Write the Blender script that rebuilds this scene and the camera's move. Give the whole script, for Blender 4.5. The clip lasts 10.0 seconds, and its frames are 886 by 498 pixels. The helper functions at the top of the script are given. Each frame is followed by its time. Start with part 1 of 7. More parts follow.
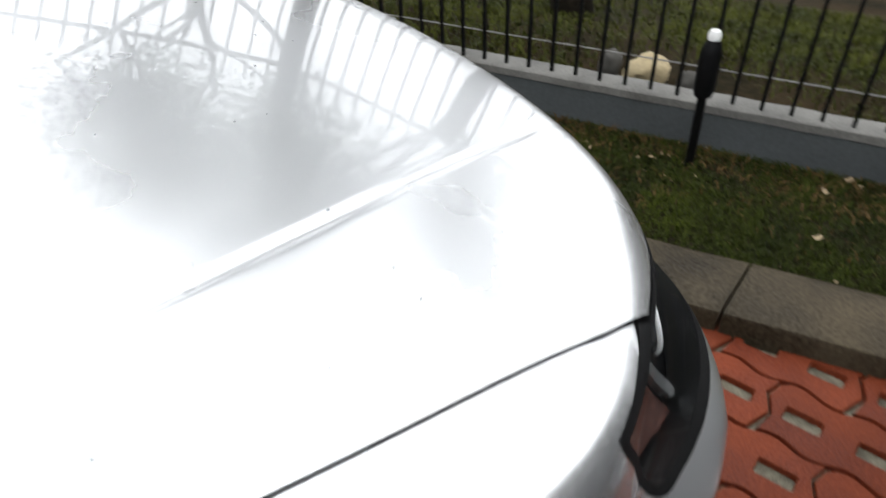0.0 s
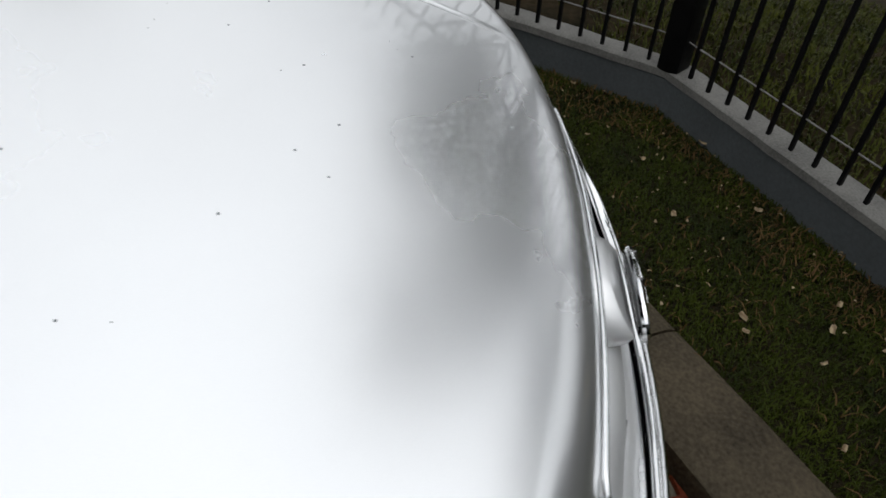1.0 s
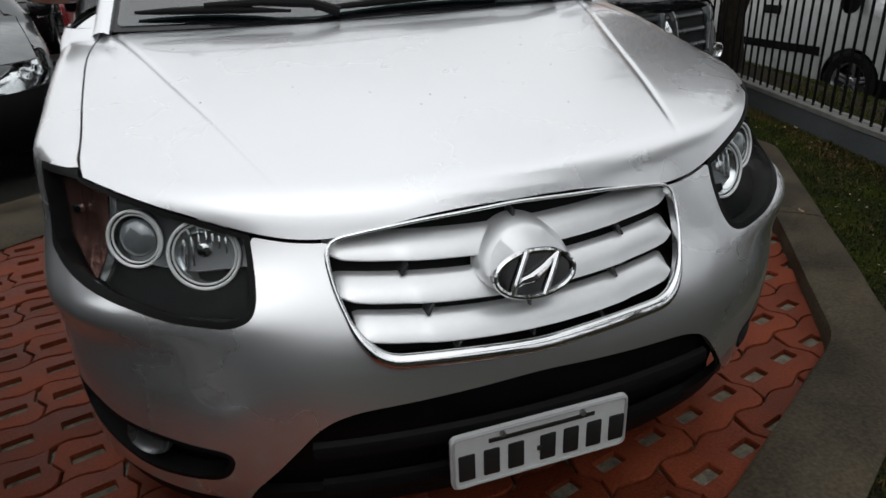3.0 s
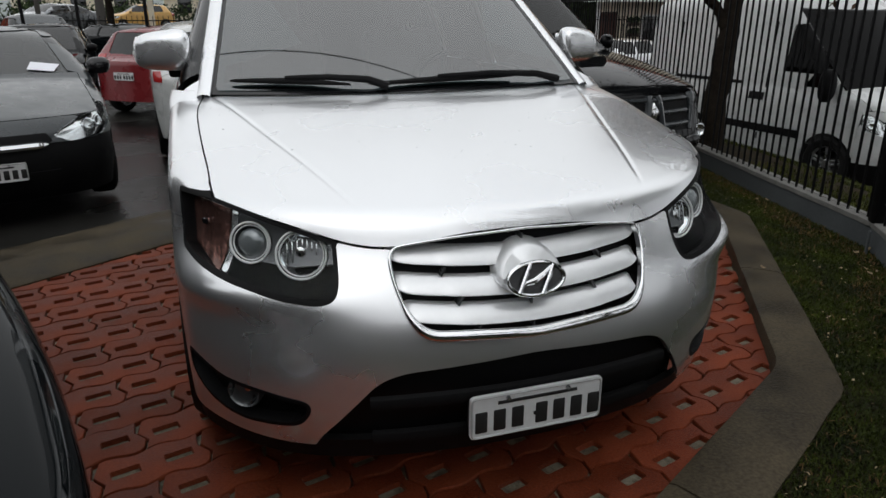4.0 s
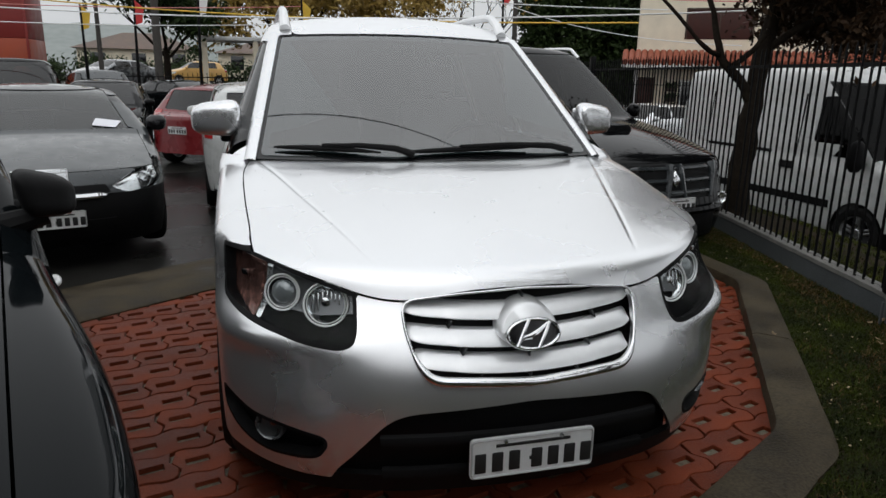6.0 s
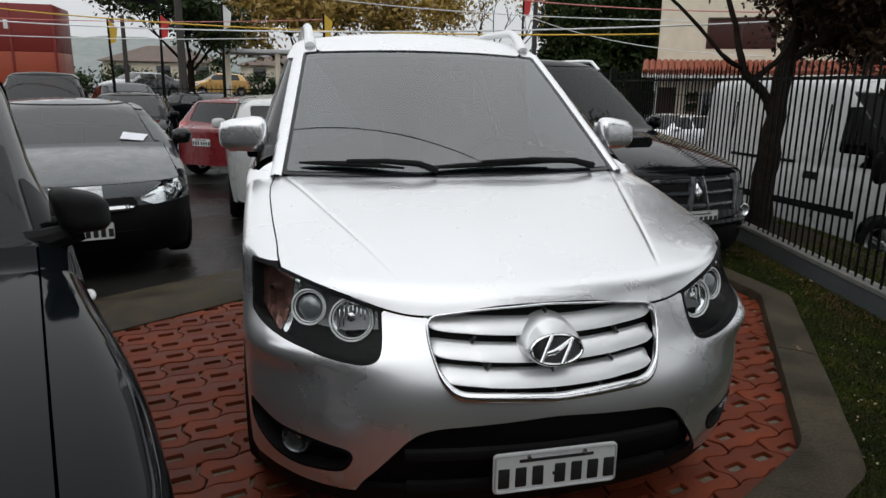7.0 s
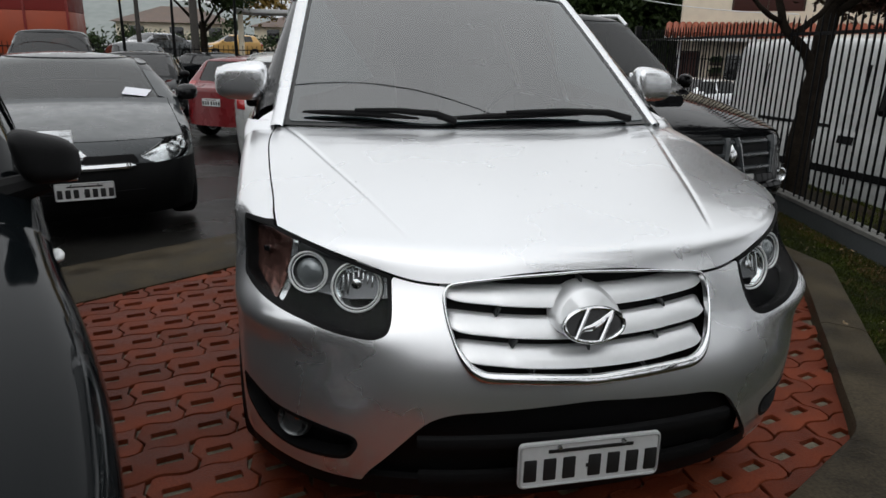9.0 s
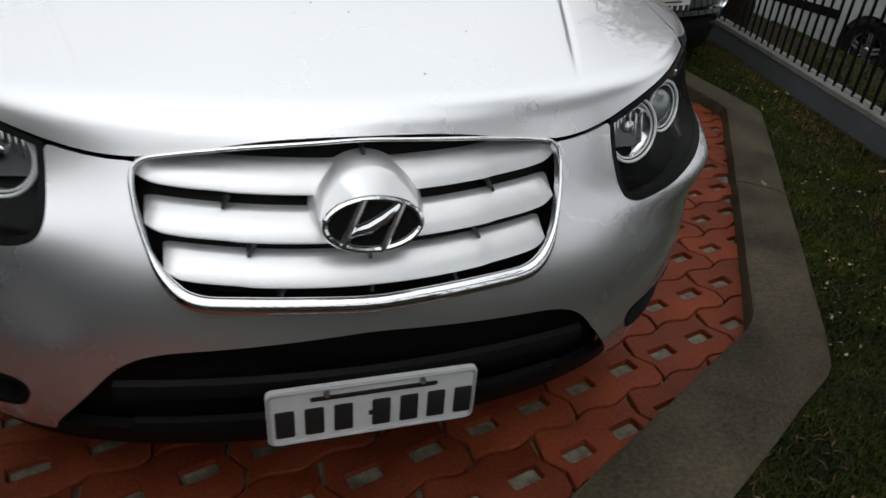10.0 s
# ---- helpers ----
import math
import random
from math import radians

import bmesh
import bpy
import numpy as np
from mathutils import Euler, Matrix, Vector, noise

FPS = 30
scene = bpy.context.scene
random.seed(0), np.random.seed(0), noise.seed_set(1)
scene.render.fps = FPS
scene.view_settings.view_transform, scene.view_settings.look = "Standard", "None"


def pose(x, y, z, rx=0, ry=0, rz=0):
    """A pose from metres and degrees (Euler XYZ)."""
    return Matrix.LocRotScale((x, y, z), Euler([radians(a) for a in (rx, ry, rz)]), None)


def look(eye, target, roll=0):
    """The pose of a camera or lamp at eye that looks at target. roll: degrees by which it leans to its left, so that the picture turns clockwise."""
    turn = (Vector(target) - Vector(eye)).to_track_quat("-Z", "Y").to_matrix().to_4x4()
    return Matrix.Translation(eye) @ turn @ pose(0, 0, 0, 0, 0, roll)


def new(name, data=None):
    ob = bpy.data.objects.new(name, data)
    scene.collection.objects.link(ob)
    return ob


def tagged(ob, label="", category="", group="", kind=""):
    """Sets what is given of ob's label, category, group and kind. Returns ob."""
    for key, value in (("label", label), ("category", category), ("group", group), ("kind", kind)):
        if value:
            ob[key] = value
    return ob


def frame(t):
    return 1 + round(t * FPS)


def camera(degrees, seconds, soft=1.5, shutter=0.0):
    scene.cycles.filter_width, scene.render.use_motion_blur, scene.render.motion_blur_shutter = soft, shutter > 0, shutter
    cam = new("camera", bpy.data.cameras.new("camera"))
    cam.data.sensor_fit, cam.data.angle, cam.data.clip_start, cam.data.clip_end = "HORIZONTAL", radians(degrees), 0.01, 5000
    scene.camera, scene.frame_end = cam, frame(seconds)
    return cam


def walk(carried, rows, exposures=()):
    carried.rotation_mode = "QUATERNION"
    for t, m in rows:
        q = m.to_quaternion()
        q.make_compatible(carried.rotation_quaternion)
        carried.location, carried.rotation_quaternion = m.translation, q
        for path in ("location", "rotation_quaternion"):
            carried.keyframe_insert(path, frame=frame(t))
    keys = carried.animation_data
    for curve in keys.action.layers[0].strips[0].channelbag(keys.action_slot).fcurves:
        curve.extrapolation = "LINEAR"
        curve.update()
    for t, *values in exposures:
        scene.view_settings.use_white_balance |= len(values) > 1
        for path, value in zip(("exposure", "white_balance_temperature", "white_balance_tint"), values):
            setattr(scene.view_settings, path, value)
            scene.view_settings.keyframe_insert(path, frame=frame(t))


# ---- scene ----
cam = camera(66.13, 10.0, soft=1.5, shutter=0.15)
PATH = [
    (0, (-1.076, 0.847, 1.406), (0.229, -0.000, 0.149), -2.36),
    (0.3, (-0.925, 0.605, 1.352), (0.643, 0.062, 0.235), 0.19),
    (0.5, (-0.867, 0.559, 1.435), (0.764, 0.186, 0.339), 1.52),
    (1, (-0.708, 0.316, 1.481), (0.748, 0.348, 0.111), 2.05),
    (1.5, (-0.603, -0.129, 1.439), (0.922, 0.328, 0.228), 0.53),
    (2, (-0.459, -0.470, 1.454), (0.908, 0.454, 0.324), -1.26),
    (2.2, (-0.369, -0.538, 1.425), (0.881, 0.468, 0.231), 4.08),
    (2.5, (-0.375, -0.682, 1.413), (0.530, 0.759, 0.363), 2.29),
    (3, (-0.522, -1.009, 1.333), (0.039, 0.723, 0.505), -2.57),
    (4.5, (-0.798, -1.629, 1.446), (-0.191, 0.168, 0.812), 1.07),
    (5, (-0.770, -1.720, 1.449), (-0.204, 0.072, 0.765), 1.27),
    (5.5, (-0.755, -1.733, 1.448), (-0.214, 0.084, 0.812), 1.31),
    (6, (-0.761, -1.714, 1.488), (-0.252, 0.155, 0.989), 1.13),
    (7.5, (-0.792, -1.738, 1.515), (-0.345, 0.154, 1.043), 0.66),
    (8, (-0.798, -1.711, 1.483), (-0.355, 0.159, 0.929), 0.43),
    (8.5, (-0.797, -1.674, 1.457), (-0.485, 0.222, 0.902), -0.14),
    (9, (-0.733, -1.462, 1.422), (-0.321, 0.411, 0.855), 1.19),
    (9.2, (-0.665, -1.326, 1.421), (-0.257, 0.519, 0.764), 0.61),
    (9.5, (-0.556, -1.204, 1.375), (-0.042, 0.551, 0.566), -0.71),
    (9.7, (-0.402, -1.118, 1.308), (0.117, 0.601, 0.427), -2.19),
    (10, (-0.198, -0.943, 1.303), (0.339, 0.689, 0.279), 4.59),
]
EXPOSURES = ((0, 0.5), (0.5, -0.2), (1.0, -0.62), (1.5, -0.85), (2.0, -0.75), (2.5, -0.7), (3.0, -0.7), (5.5, -0.7), (7.5, -0.62), (9.5, -0.69), (10.0, -0.62))
walk(cam, [(t, look(eye, target, roll)) for t, eye, target, roll in PATH], EXPOSURES)

# ---- world and light ----
world = bpy.data.worlds.new("overcast_sky")
scene.world = world
world.use_nodes = True
wn, wl = world.node_tree.nodes, world.node_tree.links
wn.clear()
sky = wn.new("ShaderNodeTexSky")
sky.sky_type, sky.sun_disc = "NISHITA", False
sky.sun_elevation, sky.sun_rotation = radians(52), radians(200)
sky.dust_density, sky.air_density = 4.0, 1.0
grey = wn.new("ShaderNodeHueSaturation")
grey.inputs["Saturation"].default_value = 0.10
wl.new(sky.outputs[0], grey.inputs["Color"])
flat = wn.new("ShaderNodeMixRGB")
flat.inputs["Fac"].default_value = 0.72
flat.inputs[2].default_value = (9.2, 9.5, 9.8, 1)
wl.new(grey.outputs[0], flat.inputs[1])
tc = wn.new("ShaderNodeTexCoord")
cloud = wn.new("ShaderNodeTexNoise")
cloud.inputs["Scale"].default_value, cloud.inputs["Detail"].default_value = 3.0, 5
wl.new(tc.outputs["Generated"], cloud.inputs["Vector"])
ramp = wn.new("ShaderNodeMapRange")
ramp.inputs["From Min"].default_value, ramp.inputs["From Max"].default_value = 0.3, 0.7
ramp.inputs["To Min"].default_value, ramp.inputs["To Max"].default_value = 0.94, 1.06
wl.new(cloud.outputs["Fac"], ramp.inputs["Value"])
mul = wn.new("ShaderNodeVectorMath")
mul.operation = "SCALE"
wl.new(flat.outputs[0], mul.inputs[0])
# an overcast sky is about three times as bright overhead as at the horizon
split = wn.new("ShaderNodeSeparateXYZ")
wl.new(tc.outputs["Generated"], split.inputs[0])
rise = wn.new("ShaderNodeMapRange")
rise.inputs["From Min"].default_value, rise.inputs["From Max"].default_value = 0.0, 1.0
rise.inputs["To Min"].default_value, rise.inputs["To Max"].default_value = 1.3, 2.2
wl.new(split.outputs["Z"], rise.inputs["Value"])
both = wn.new("ShaderNodeMath")
both.operation = "MULTIPLY"
wl.new(rise.outputs[0], both.inputs[0])
wl.new(ramp.outputs[0], both.inputs[1])
wl.new(both.outputs[0], mul.inputs["Scale"])
bg = wn.new("ShaderNodeBackground")
bg.inputs["Strength"].default_value = 0.10
wl.new(mul.outputs[0], bg.inputs["Color"])
wout = wn.new("ShaderNodeOutputWorld")
wl.new(bg.outputs[0], wout.inputs["Surface"])
sun_data = bpy.data.lights.new("sun", "SUN")
sun_data.energy, sun_data.angle, sun_data.color = 0.5, radians(150), (1.0, 0.98, 0.95)
sun = new("sun", sun_data)
sun.matrix_world = look((0, 0, 30), (6.0, -16.0, 0))

# ---- materials ----
def mat(name, color, rough=0.5, metal=0.0, coat=0.0, coat_rough=0.05, vary=0.15, scale=6.0, fine=60.0, bump=0.0, bump_scale=80.0,
        color2=None, rough_vary=0.1, coords="Object", spec=0.5, rand=0.0, ior=1.5):
    """A surface with two scales of colour variation, varied roughness and fine relief."""
    m = bpy.data.materials.new(name)
    m.use_nodes = True
    n, l = m.node_tree.nodes, m.node_tree.links
    b = n["Principled BSDF"]
    b.inputs["Metallic"].default_value = metal
    b.inputs["Coat Weight"].default_value = coat
    b.inputs["Coat Roughness"].default_value = coat_rough
    b.inputs["Specular IOR Level"].default_value = spec
    b.inputs["IOR"].default_value = ior
    tcn = n.new("ShaderNodeTexCoord")
    big, small = n.new("ShaderNodeTexNoise"), n.new("ShaderNodeTexNoise")
    for tex, s, d in ((big, scale, 5), (small, fine, 3)):
        tex.inputs["Scale"].default_value, tex.inputs["Detail"].default_value = s, d
        l.new(tcn.outputs[coords], tex.inputs["Vector"])
    mixf = n.new("ShaderNodeMath")
    mixf.operation = "MULTIPLY_ADD"
    mixf.inputs[1].default_value = 0.4
    l.new(small.outputs["Fac"], mixf.inputs[0])
    half = n.new("ShaderNodeMath")
    half.operation = "MULTIPLY"
    half.inputs[1].default_value = 0.6
    l.new(big.outputs["Fac"], half.inputs[0])
    l.new(half.outputs[0], mixf.inputs[2])
    cr = n.new("ShaderNodeMapRange")
    cr.inputs["From Min"].default_value, cr.inputs["From Max"].default_value = 0.33, 0.67
    l.new(mixf.outputs[0], cr.inputs["Value"])
    mix = n.new("ShaderNodeMixRGB")
    c2 = color2 or tuple(min(1, c * (1 + vary)) for c in color)
    c1 = tuple(c * (1 - vary) for c in color) if not color2 else color
    mix.inputs[1].default_value, mix.inputs[2].default_value = (*c1, 1), (*c2, 1)
    l.new(cr.outputs[0], mix.inputs["Fac"])
    last = mix.outputs[0]
    if rand:
        info = n.new("ShaderNodeObjectInfo")
        rr = n.new("ShaderNodeMapRange")
        rr.inputs["To Min"].default_value, rr.inputs["To Max"].default_value = 1 - rand, 1 + rand
        l.new(info.outputs["Random"], rr.inputs["Value"])
        sc = n.new("ShaderNodeVectorMath")
        sc.operation = "SCALE"
        l.new(last, sc.inputs[0])
        l.new(rr.outputs[0], sc.inputs["Scale"])
        last = sc.outputs[0]
    l.new(last, b.inputs["Base Color"])
    ro = n.new("ShaderNodeMapRange")
    ro.inputs["From Min"].default_value, ro.inputs["From Max"].default_value = 0.3, 0.7
    ro.inputs["To Min"].default_value, ro.inputs["To Max"].default_value = max(0, rough - rough_vary), min(1, rough + rough_vary)
    l.new(big.outputs["Fac"], ro.inputs["Value"])
    l.new(ro.outputs[0], b.inputs["Roughness"])
    if bump:
        bt = n.new("ShaderNodeTexNoise")
        bt.inputs["Scale"].default_value, bt.inputs["Detail"].default_value = bump_scale, 6
        l.new(tcn.outputs[coords], bt.inputs["Vector"])
        bp = n.new("ShaderNodeBump")
        bp.inputs["Strength"].default_value, bp.inputs["Distance"].default_value = bump, 0.01
        l.new(bt.outputs["Fac"], bp.inputs["Height"])
        l.new(bp.outputs[0], b.inputs["Normal"])
    return m


def glass_mat(name, tint, clear, rough=0.02, shine=0.06, rise=0.85):
    """Thin glazing: lets tinted light straight through, with a gloss that grows towards grazing."""
    m = bpy.data.materials.new(name)
    m.use_nodes = True
    n, l = m.node_tree.nodes, m.node_tree.links
    n.clear()
    out, mixs = n.new("ShaderNodeOutputMaterial"), n.new("ShaderNodeMixShader")
    tr, gl, fr = n.new("ShaderNodeBsdfTransparent"), n.new("ShaderNodeBsdfGlossy"), n.new("ShaderNodeLayerWeight")
    fr.inputs["Blend"].default_value = 0.5
    tr.inputs["Color"].default_value = (*[c * clear for c in tint], 1)
    gl.inputs["Roughness"].default_value = rough
    steep, gloss = n.new("ShaderNodeMath"), n.new("ShaderNodeMath")
    steep.operation, gloss.operation = "POWER", "MULTIPLY_ADD"
    steep.inputs[1].default_value, gloss.inputs[1].default_value, gloss.inputs[2].default_value = 4.0, rise, shine
    l.new(fr.outputs["Facing"], steep.inputs[0])
    l.new(steep.outputs[0], gloss.inputs[0])
    l.new(gloss.outputs[0], mixs.inputs[0])
    l.new(tr.outputs[0], mixs.inputs[1])
    l.new(gl.outputs[0], mixs.inputs[2])
    l.new(mixs.outputs[0], out.inputs["Surface"])
    return m


M_SILVER = mat("silver_metallic_paint", (0.84, 0.85, 0.865), 0.28, 0.88, 1.0, 0.015, vary=0.03, scale=2, fine=900, rough_vary=0.02)
M_BLACKPLASTIC = mat("black_textured_plastic", (0.004, 0.004, 0.0044), 0.6, spec=0.15, vary=0.3, bump=0.1, bump_scale=400)
M_BLACKGLOSS = mat("black_gloss_plastic", (0.008, 0.008, 0.009), 0.12, vary=0.1)
M_DARKLAMP = mat("smoked_lamp_housing", (0.003, 0.003, 0.0034), 0.55, 0.0, spec=0.06, vary=0.2)
M_CHROME = mat("chrome", (0.85, 0.86, 0.87), 0.07, 1.0, vary=0.03, rough_vary=0.03)
M_SATIN = mat("satin_silver_plastic", (0.84, 0.85, 0.86), 0.36, 0.60, 0.3, vary=0.03, rough_vary=0.05)
M_RUBBER = mat("tyre_rubber", (0.008, 0.008, 0.008), 0.75, spec=0.2, vary=0.3, bump=0.2, bump_scale=150)
M_ALLOY = mat("alloy_rim", (0.45, 0.46, 0.47), 0.3, 0.9, vary=0.08)
M_PLATE = mat("plate_enamel", (0.68, 0.69, 0.69), 0.35, 0.2, vary=0.06)
M_PLATEFRAME = mat("plate_edge", (0.42, 0.43, 0.43), 0.4, 0.3, vary=0.05)
M_PLATEINK = mat("plate_ink", (0.012, 0.012, 0.012), 0.5)
M_AMBER = mat("amber_lens", (0.10, 0.050, 0.042), 0.16, 0.8, 0.5, color2=(0.34, 0.17, 0.14), scale=22, fine=60, bump=0.8, bump_scale=45)
M_BEZEL = mat("lamp_bezel", (0.13, 0.135, 0.14), 0.32, 0.7, vary=0.1)
M_REFLECTOR = mat("lamp_reflector", (0.80, 0.82, 0.83), 0.14, 0.95, vary=0.1, scale=30)
M_RINGWHITE = mat("lamp_ring", (0.80, 0.81, 0.81), 0.25, 0.1, vary=0.03)
M_LENSBALL = mat("projector_lens", (0.22, 0.24, 0.25), 0.04, 0.4, 1.0, vary=0.1)
M_REDLENS = mat("red_lamp_lens", (0.35, 0.012, 0.012), 0.15, 0, 0.8, vary=0.1)
M_GLASSCLEAR = glass_mat("clear_lamp_glass", (0.96, 0.97, 0.97), 1.0, shine=0.008, rise=0.14)
M_WINDSHIELD = glass_mat("windscreen_glass", (0.56, 0.70, 0.72), 0.72, shine=0.215)
M_DARKSCREEN = glass_mat("dark_windscreen_glass", (0.30, 0.38, 0.37), 0.5, shine=0.04, rise=0.4)
M_SEDANSCREEN = glass_mat("greenish_windscreen_glass", (0.40, 0.48, 0.46), 0.6, shine=0.09)
M_VANGLASS = glass_mat("black_tinted_glass", (0.10, 0.11, 0.11), 0.3, shine=0.012, rise=0.15)
M_SIDEGLASS = glass_mat("tinted_side_glass", (0.16, 0.18, 0.18), 0.35)
M_CABIN = mat("dark_cabin_trim", (0.035, 0.035, 0.037), 0.8, vary=0.3)
M_DASH = mat("dashboard_plastic", (0.05, 0.052, 0.055), 0.7, vary=0.2)
M_SEAT = mat("grey_seat_cloth", (0.10, 0.10, 0.105), 0.9, vary=0.2, bump=0.2)
M_GRAPHITE = mat("graphite_metallic_paint", (0.004, 0.0052, 0.006), 0.05, 0.0, 0.0, 0.02, vary=0.05, fine=700, spec=0.5, rough_vary=0.02, ior=1.19)
M_SLATE = mat("slate_grey_metallic_paint", (0.026, 0.031, 0.034), 0.32, 0.3, 0.8, 0.03, vary=0.05, fine=700, spec=0.3)
M_BLACKPAINT = mat("black_paint", (0.004, 0.0043, 0.0047), 0.07, 0.0, 0.0, 0.03, vary=0.1, spec=0.5, rough_vary=0.03, ior=1.24)
M_REDPAINT = mat("red_paint", (0.16, 0.006, 0.009), 0.3, 0.1, 0.7, 0.04, vary=0.05)
M_WHITEPAINT = mat("white_paint", (0.52, 0.53, 0.52), 0.3, 0.0, 0.8, 0.05, vary=0.04)
M_GREYPAINT = mat("mid_grey_metallic_paint", (0.22, 0.23, 0.24), 0.28, 0.6, 1.0, 0.04, vary=0.04)
M_YELLOWPAINT = mat("yellow_paint", (0.62, 0.36, 0.10), 0.35, 0, 0.8, vary=0.06)
M_PAPER = mat("paper", (0.78, 0.79, 0.84), 0.7, vary=0.03)

# ground and masonry
M_PAVER = mat("red_concrete_paver", (0.080, 0.013, 0.005), 0.5, vary=0.0, color2=(0.225, 0.050, 0.020), scale=3.5, fine=120, bump=0.35, bump_scale=180, rough_vary=0.2, rand=0.2, spec=0.15)
M_HOLEFILL = mat("gravel_and_moss_fill", (0.040, 0.034, 0.020), 0.8, color2=(0.25, 0.23, 0.17), scale=38, fine=300, bump=0.8, bump_scale=120)
M_KERB = mat("weathered_wet_concrete", (0.012, 0.009, 0.005), 0.6, color2=(0.088, 0.071, 0.046), scale=4.0, fine=90, bump=0.4, bump_scale=90, rough_vary=0.2, spec=0.12)
M_ASPHALT = mat("wet_dark_asphalt", (0.005, 0.005, 0.0047), 0.27, color2=(0.022, 0.021, 0.019), scale=0.7, fine=50, bump=0.22, bump_scale=120, rough_vary=0.22, ior=1.22)
M_WALL = mat("grey_painted_render", (0.072, 0.079, 0.082), 0.75, spec=0.2, vary=0.2, scale=3, fine=80, bump=0.25, bump_scale=120)
# covers the unseen blocking walls and the dark lumps by the fence
M_WEATHEREDGREY = mat("weathered_grey", (0.045, 0.043, 0.038), 0.85, color2=(0.085, 0.082, 0.074), scale=1.5, fine=30, bump=0.3, spec=0.2)
M_CAP = mat("bare_concrete_cap", (0.085, 0.082, 0.075), 0.8, color2=(0.20, 0.195, 0.18), scale=8, fine=120, bump=0.5, bump_scale=140)
M_IRON = mat("black_painted_iron", (0.004, 0.004, 0.0044), 0.5, spec=0.1, vary=0.3, scale=20, bump=0.1)
M_WHITEKERB = mat("worn_white_kerb_paint", (0.03, 0.026, 0.02), 0.8, color2=(0.50, 0.50, 0.48), scale=2.6, fine=14, bump=0.3, bump_scale=40, spec=0.2)
M_SOIL = mat("dark_soil", (0.007, 0.006, 0.003), 0.95, color2=(0.020, 0.015, 0.007), scale=6, fine=80, bump=0.5, spec=0.1)
M_GRASS = mat("grass_blades", (0.003, 0.0075, 0.0006), 0.6, color2=(0.046, 0.060, 0.004), scale=4.5, fine=110, vary=0, spec=0.12, coords="Object")
M_VERGEGRASS = mat("rough_verge_grass", (0.009, 0.015, 0.0012), 0.6, color2=(0.066, 0.073, 0.008), scale=3.0, fine=90, vary=0, spec=0.12)
M_SANDSTONE = mat("pale_sandstone", (0.36, 0.29, 0.17), 0.85, vary=0.25, scale=9, fine=70, bump=0.5, bump_scale=50)
M_DRYGRASS = mat("dry_straw_grass", (0.040, 0.022, 0.007), 0.7, spec=0.15, color2=(0.14, 0.082, 0.032), scale=10, fine=60)
M_LEAF_LITTER = mat("fallen_leaves", (0.10, 0.05, 0.022), 0.6, color2=(0.42, 0.33, 0.19), scale=14, fine=90)
M_DIRT = mat("bare_earth_verge", (0.006, 0.006, 0.002), 0.95, color2=(0.036, 0.025, 0.014), spec=0.05, scale=2.2, fine=25, bump=0.5, bump_scale=30)
M_BARK = mat("tree_bark", (0.008, 0.006, 0.0045), 0.9, spec=0.1, color2=(0.028, 0.022, 0.016), scale=12, fine=60, bump=0.7, bump_scale=40)
M_LEAFDARK = mat("dark_leaves", (0.010, 0.020, 0.005), 0.55, spec=0.2, color2=(0.035, 0.06, 0.014), scale=3, fine=20)
M_LEAFBUSH = mat("box_leaves", (0.009, 0.021, 0.004), 0.6, spec=0.15, color2=(0.040, 0.068, 0.011), scale=12, fine=60)
M_LEAFYELLOW = mat("yellowing_leaves", (0.22, 0.13, 0.02), 0.6, color2=(0.36, 0.25, 0.05), scale=3, fine=20)
M_CREAM = mat("cream_render", (0.74, 0.66, 0.52), 0.8, vary=0.10, scale=2, fine=40, bump=0.2)
M_TILE = mat("clay_roof_tile", (0.28, 0.075, 0.04), 0.7, vary=0.25, scale=5, fine=60, bump=0.3, rand=0.1)
M_WOODDARK = mat("dark_stained_wood", (0.05, 0.028, 0.018), 0.6, vary=0.3, scale=6)
M_SHUTTER = mat("dark_red_brown_shutter", (0.050, 0.016, 0.012), 0.6, vary=0.25, scale=4, spec=0.3)
M_DARKGLASS = mat("dark_window_glass", (0.012, 0.013, 0.015), 0.08, 0, 0.5, vary=0.1)
M_TRUCKRED = mat("red_truck_tarpaulin", (0.20, 0.016, 0.012), 0.5, vary=0.1, scale=2)
M_ORANGE = mat("orange_truck_panel", (0.30, 0.045, 0.012), 0.5, vary=0.1, scale=2)
M_POLE = mat("grey_concrete_pole", (0.16, 0.155, 0.15), 0.8, vary=0.2)
M_DARKPOLE = mat("weathered_dark_pole", (0.05, 0.045, 0.04), 0.85, vary=0.25)
M_BROWNLEAF = mat("reddish_brown_leaves", (0.022, 0.012, 0.006), 0.6, color2=(0.060, 0.032, 0.014), scale=3, fine=20, spec=0.2)
M_CABLE = mat("black_cable", (0.012, 0.012, 0.012), 0.6)
M_PLASTICWHITE = mat("white_plastic_film", (0.75, 0.75, 0.74), 0.4, vary=0.05)
M_PLASTICRED = mat("red_plastic_film", (0.55, 0.03, 0.03), 0.4, vary=0.1)
M_PLASTICYELLOW = mat("yellow_plastic_film", (0.66, 0.42, 0.04), 0.4, vary=0.1)
M_FARROOF = mat("aged_brown_roof_tiles", (0.09, 0.065, 0.052), 0.8, color2=(0.17, 0.12, 0.095), scale=1.5, fine=12)
# pale grey-green base colour carries the haze of distance
M_HAZERIDGE = mat("haze_toned_ridge", (0.20, 0.23, 0.22), 0.9, color2=(0.30, 0.32, 0.31), scale=0.02, fine=0.3, spec=0.1)
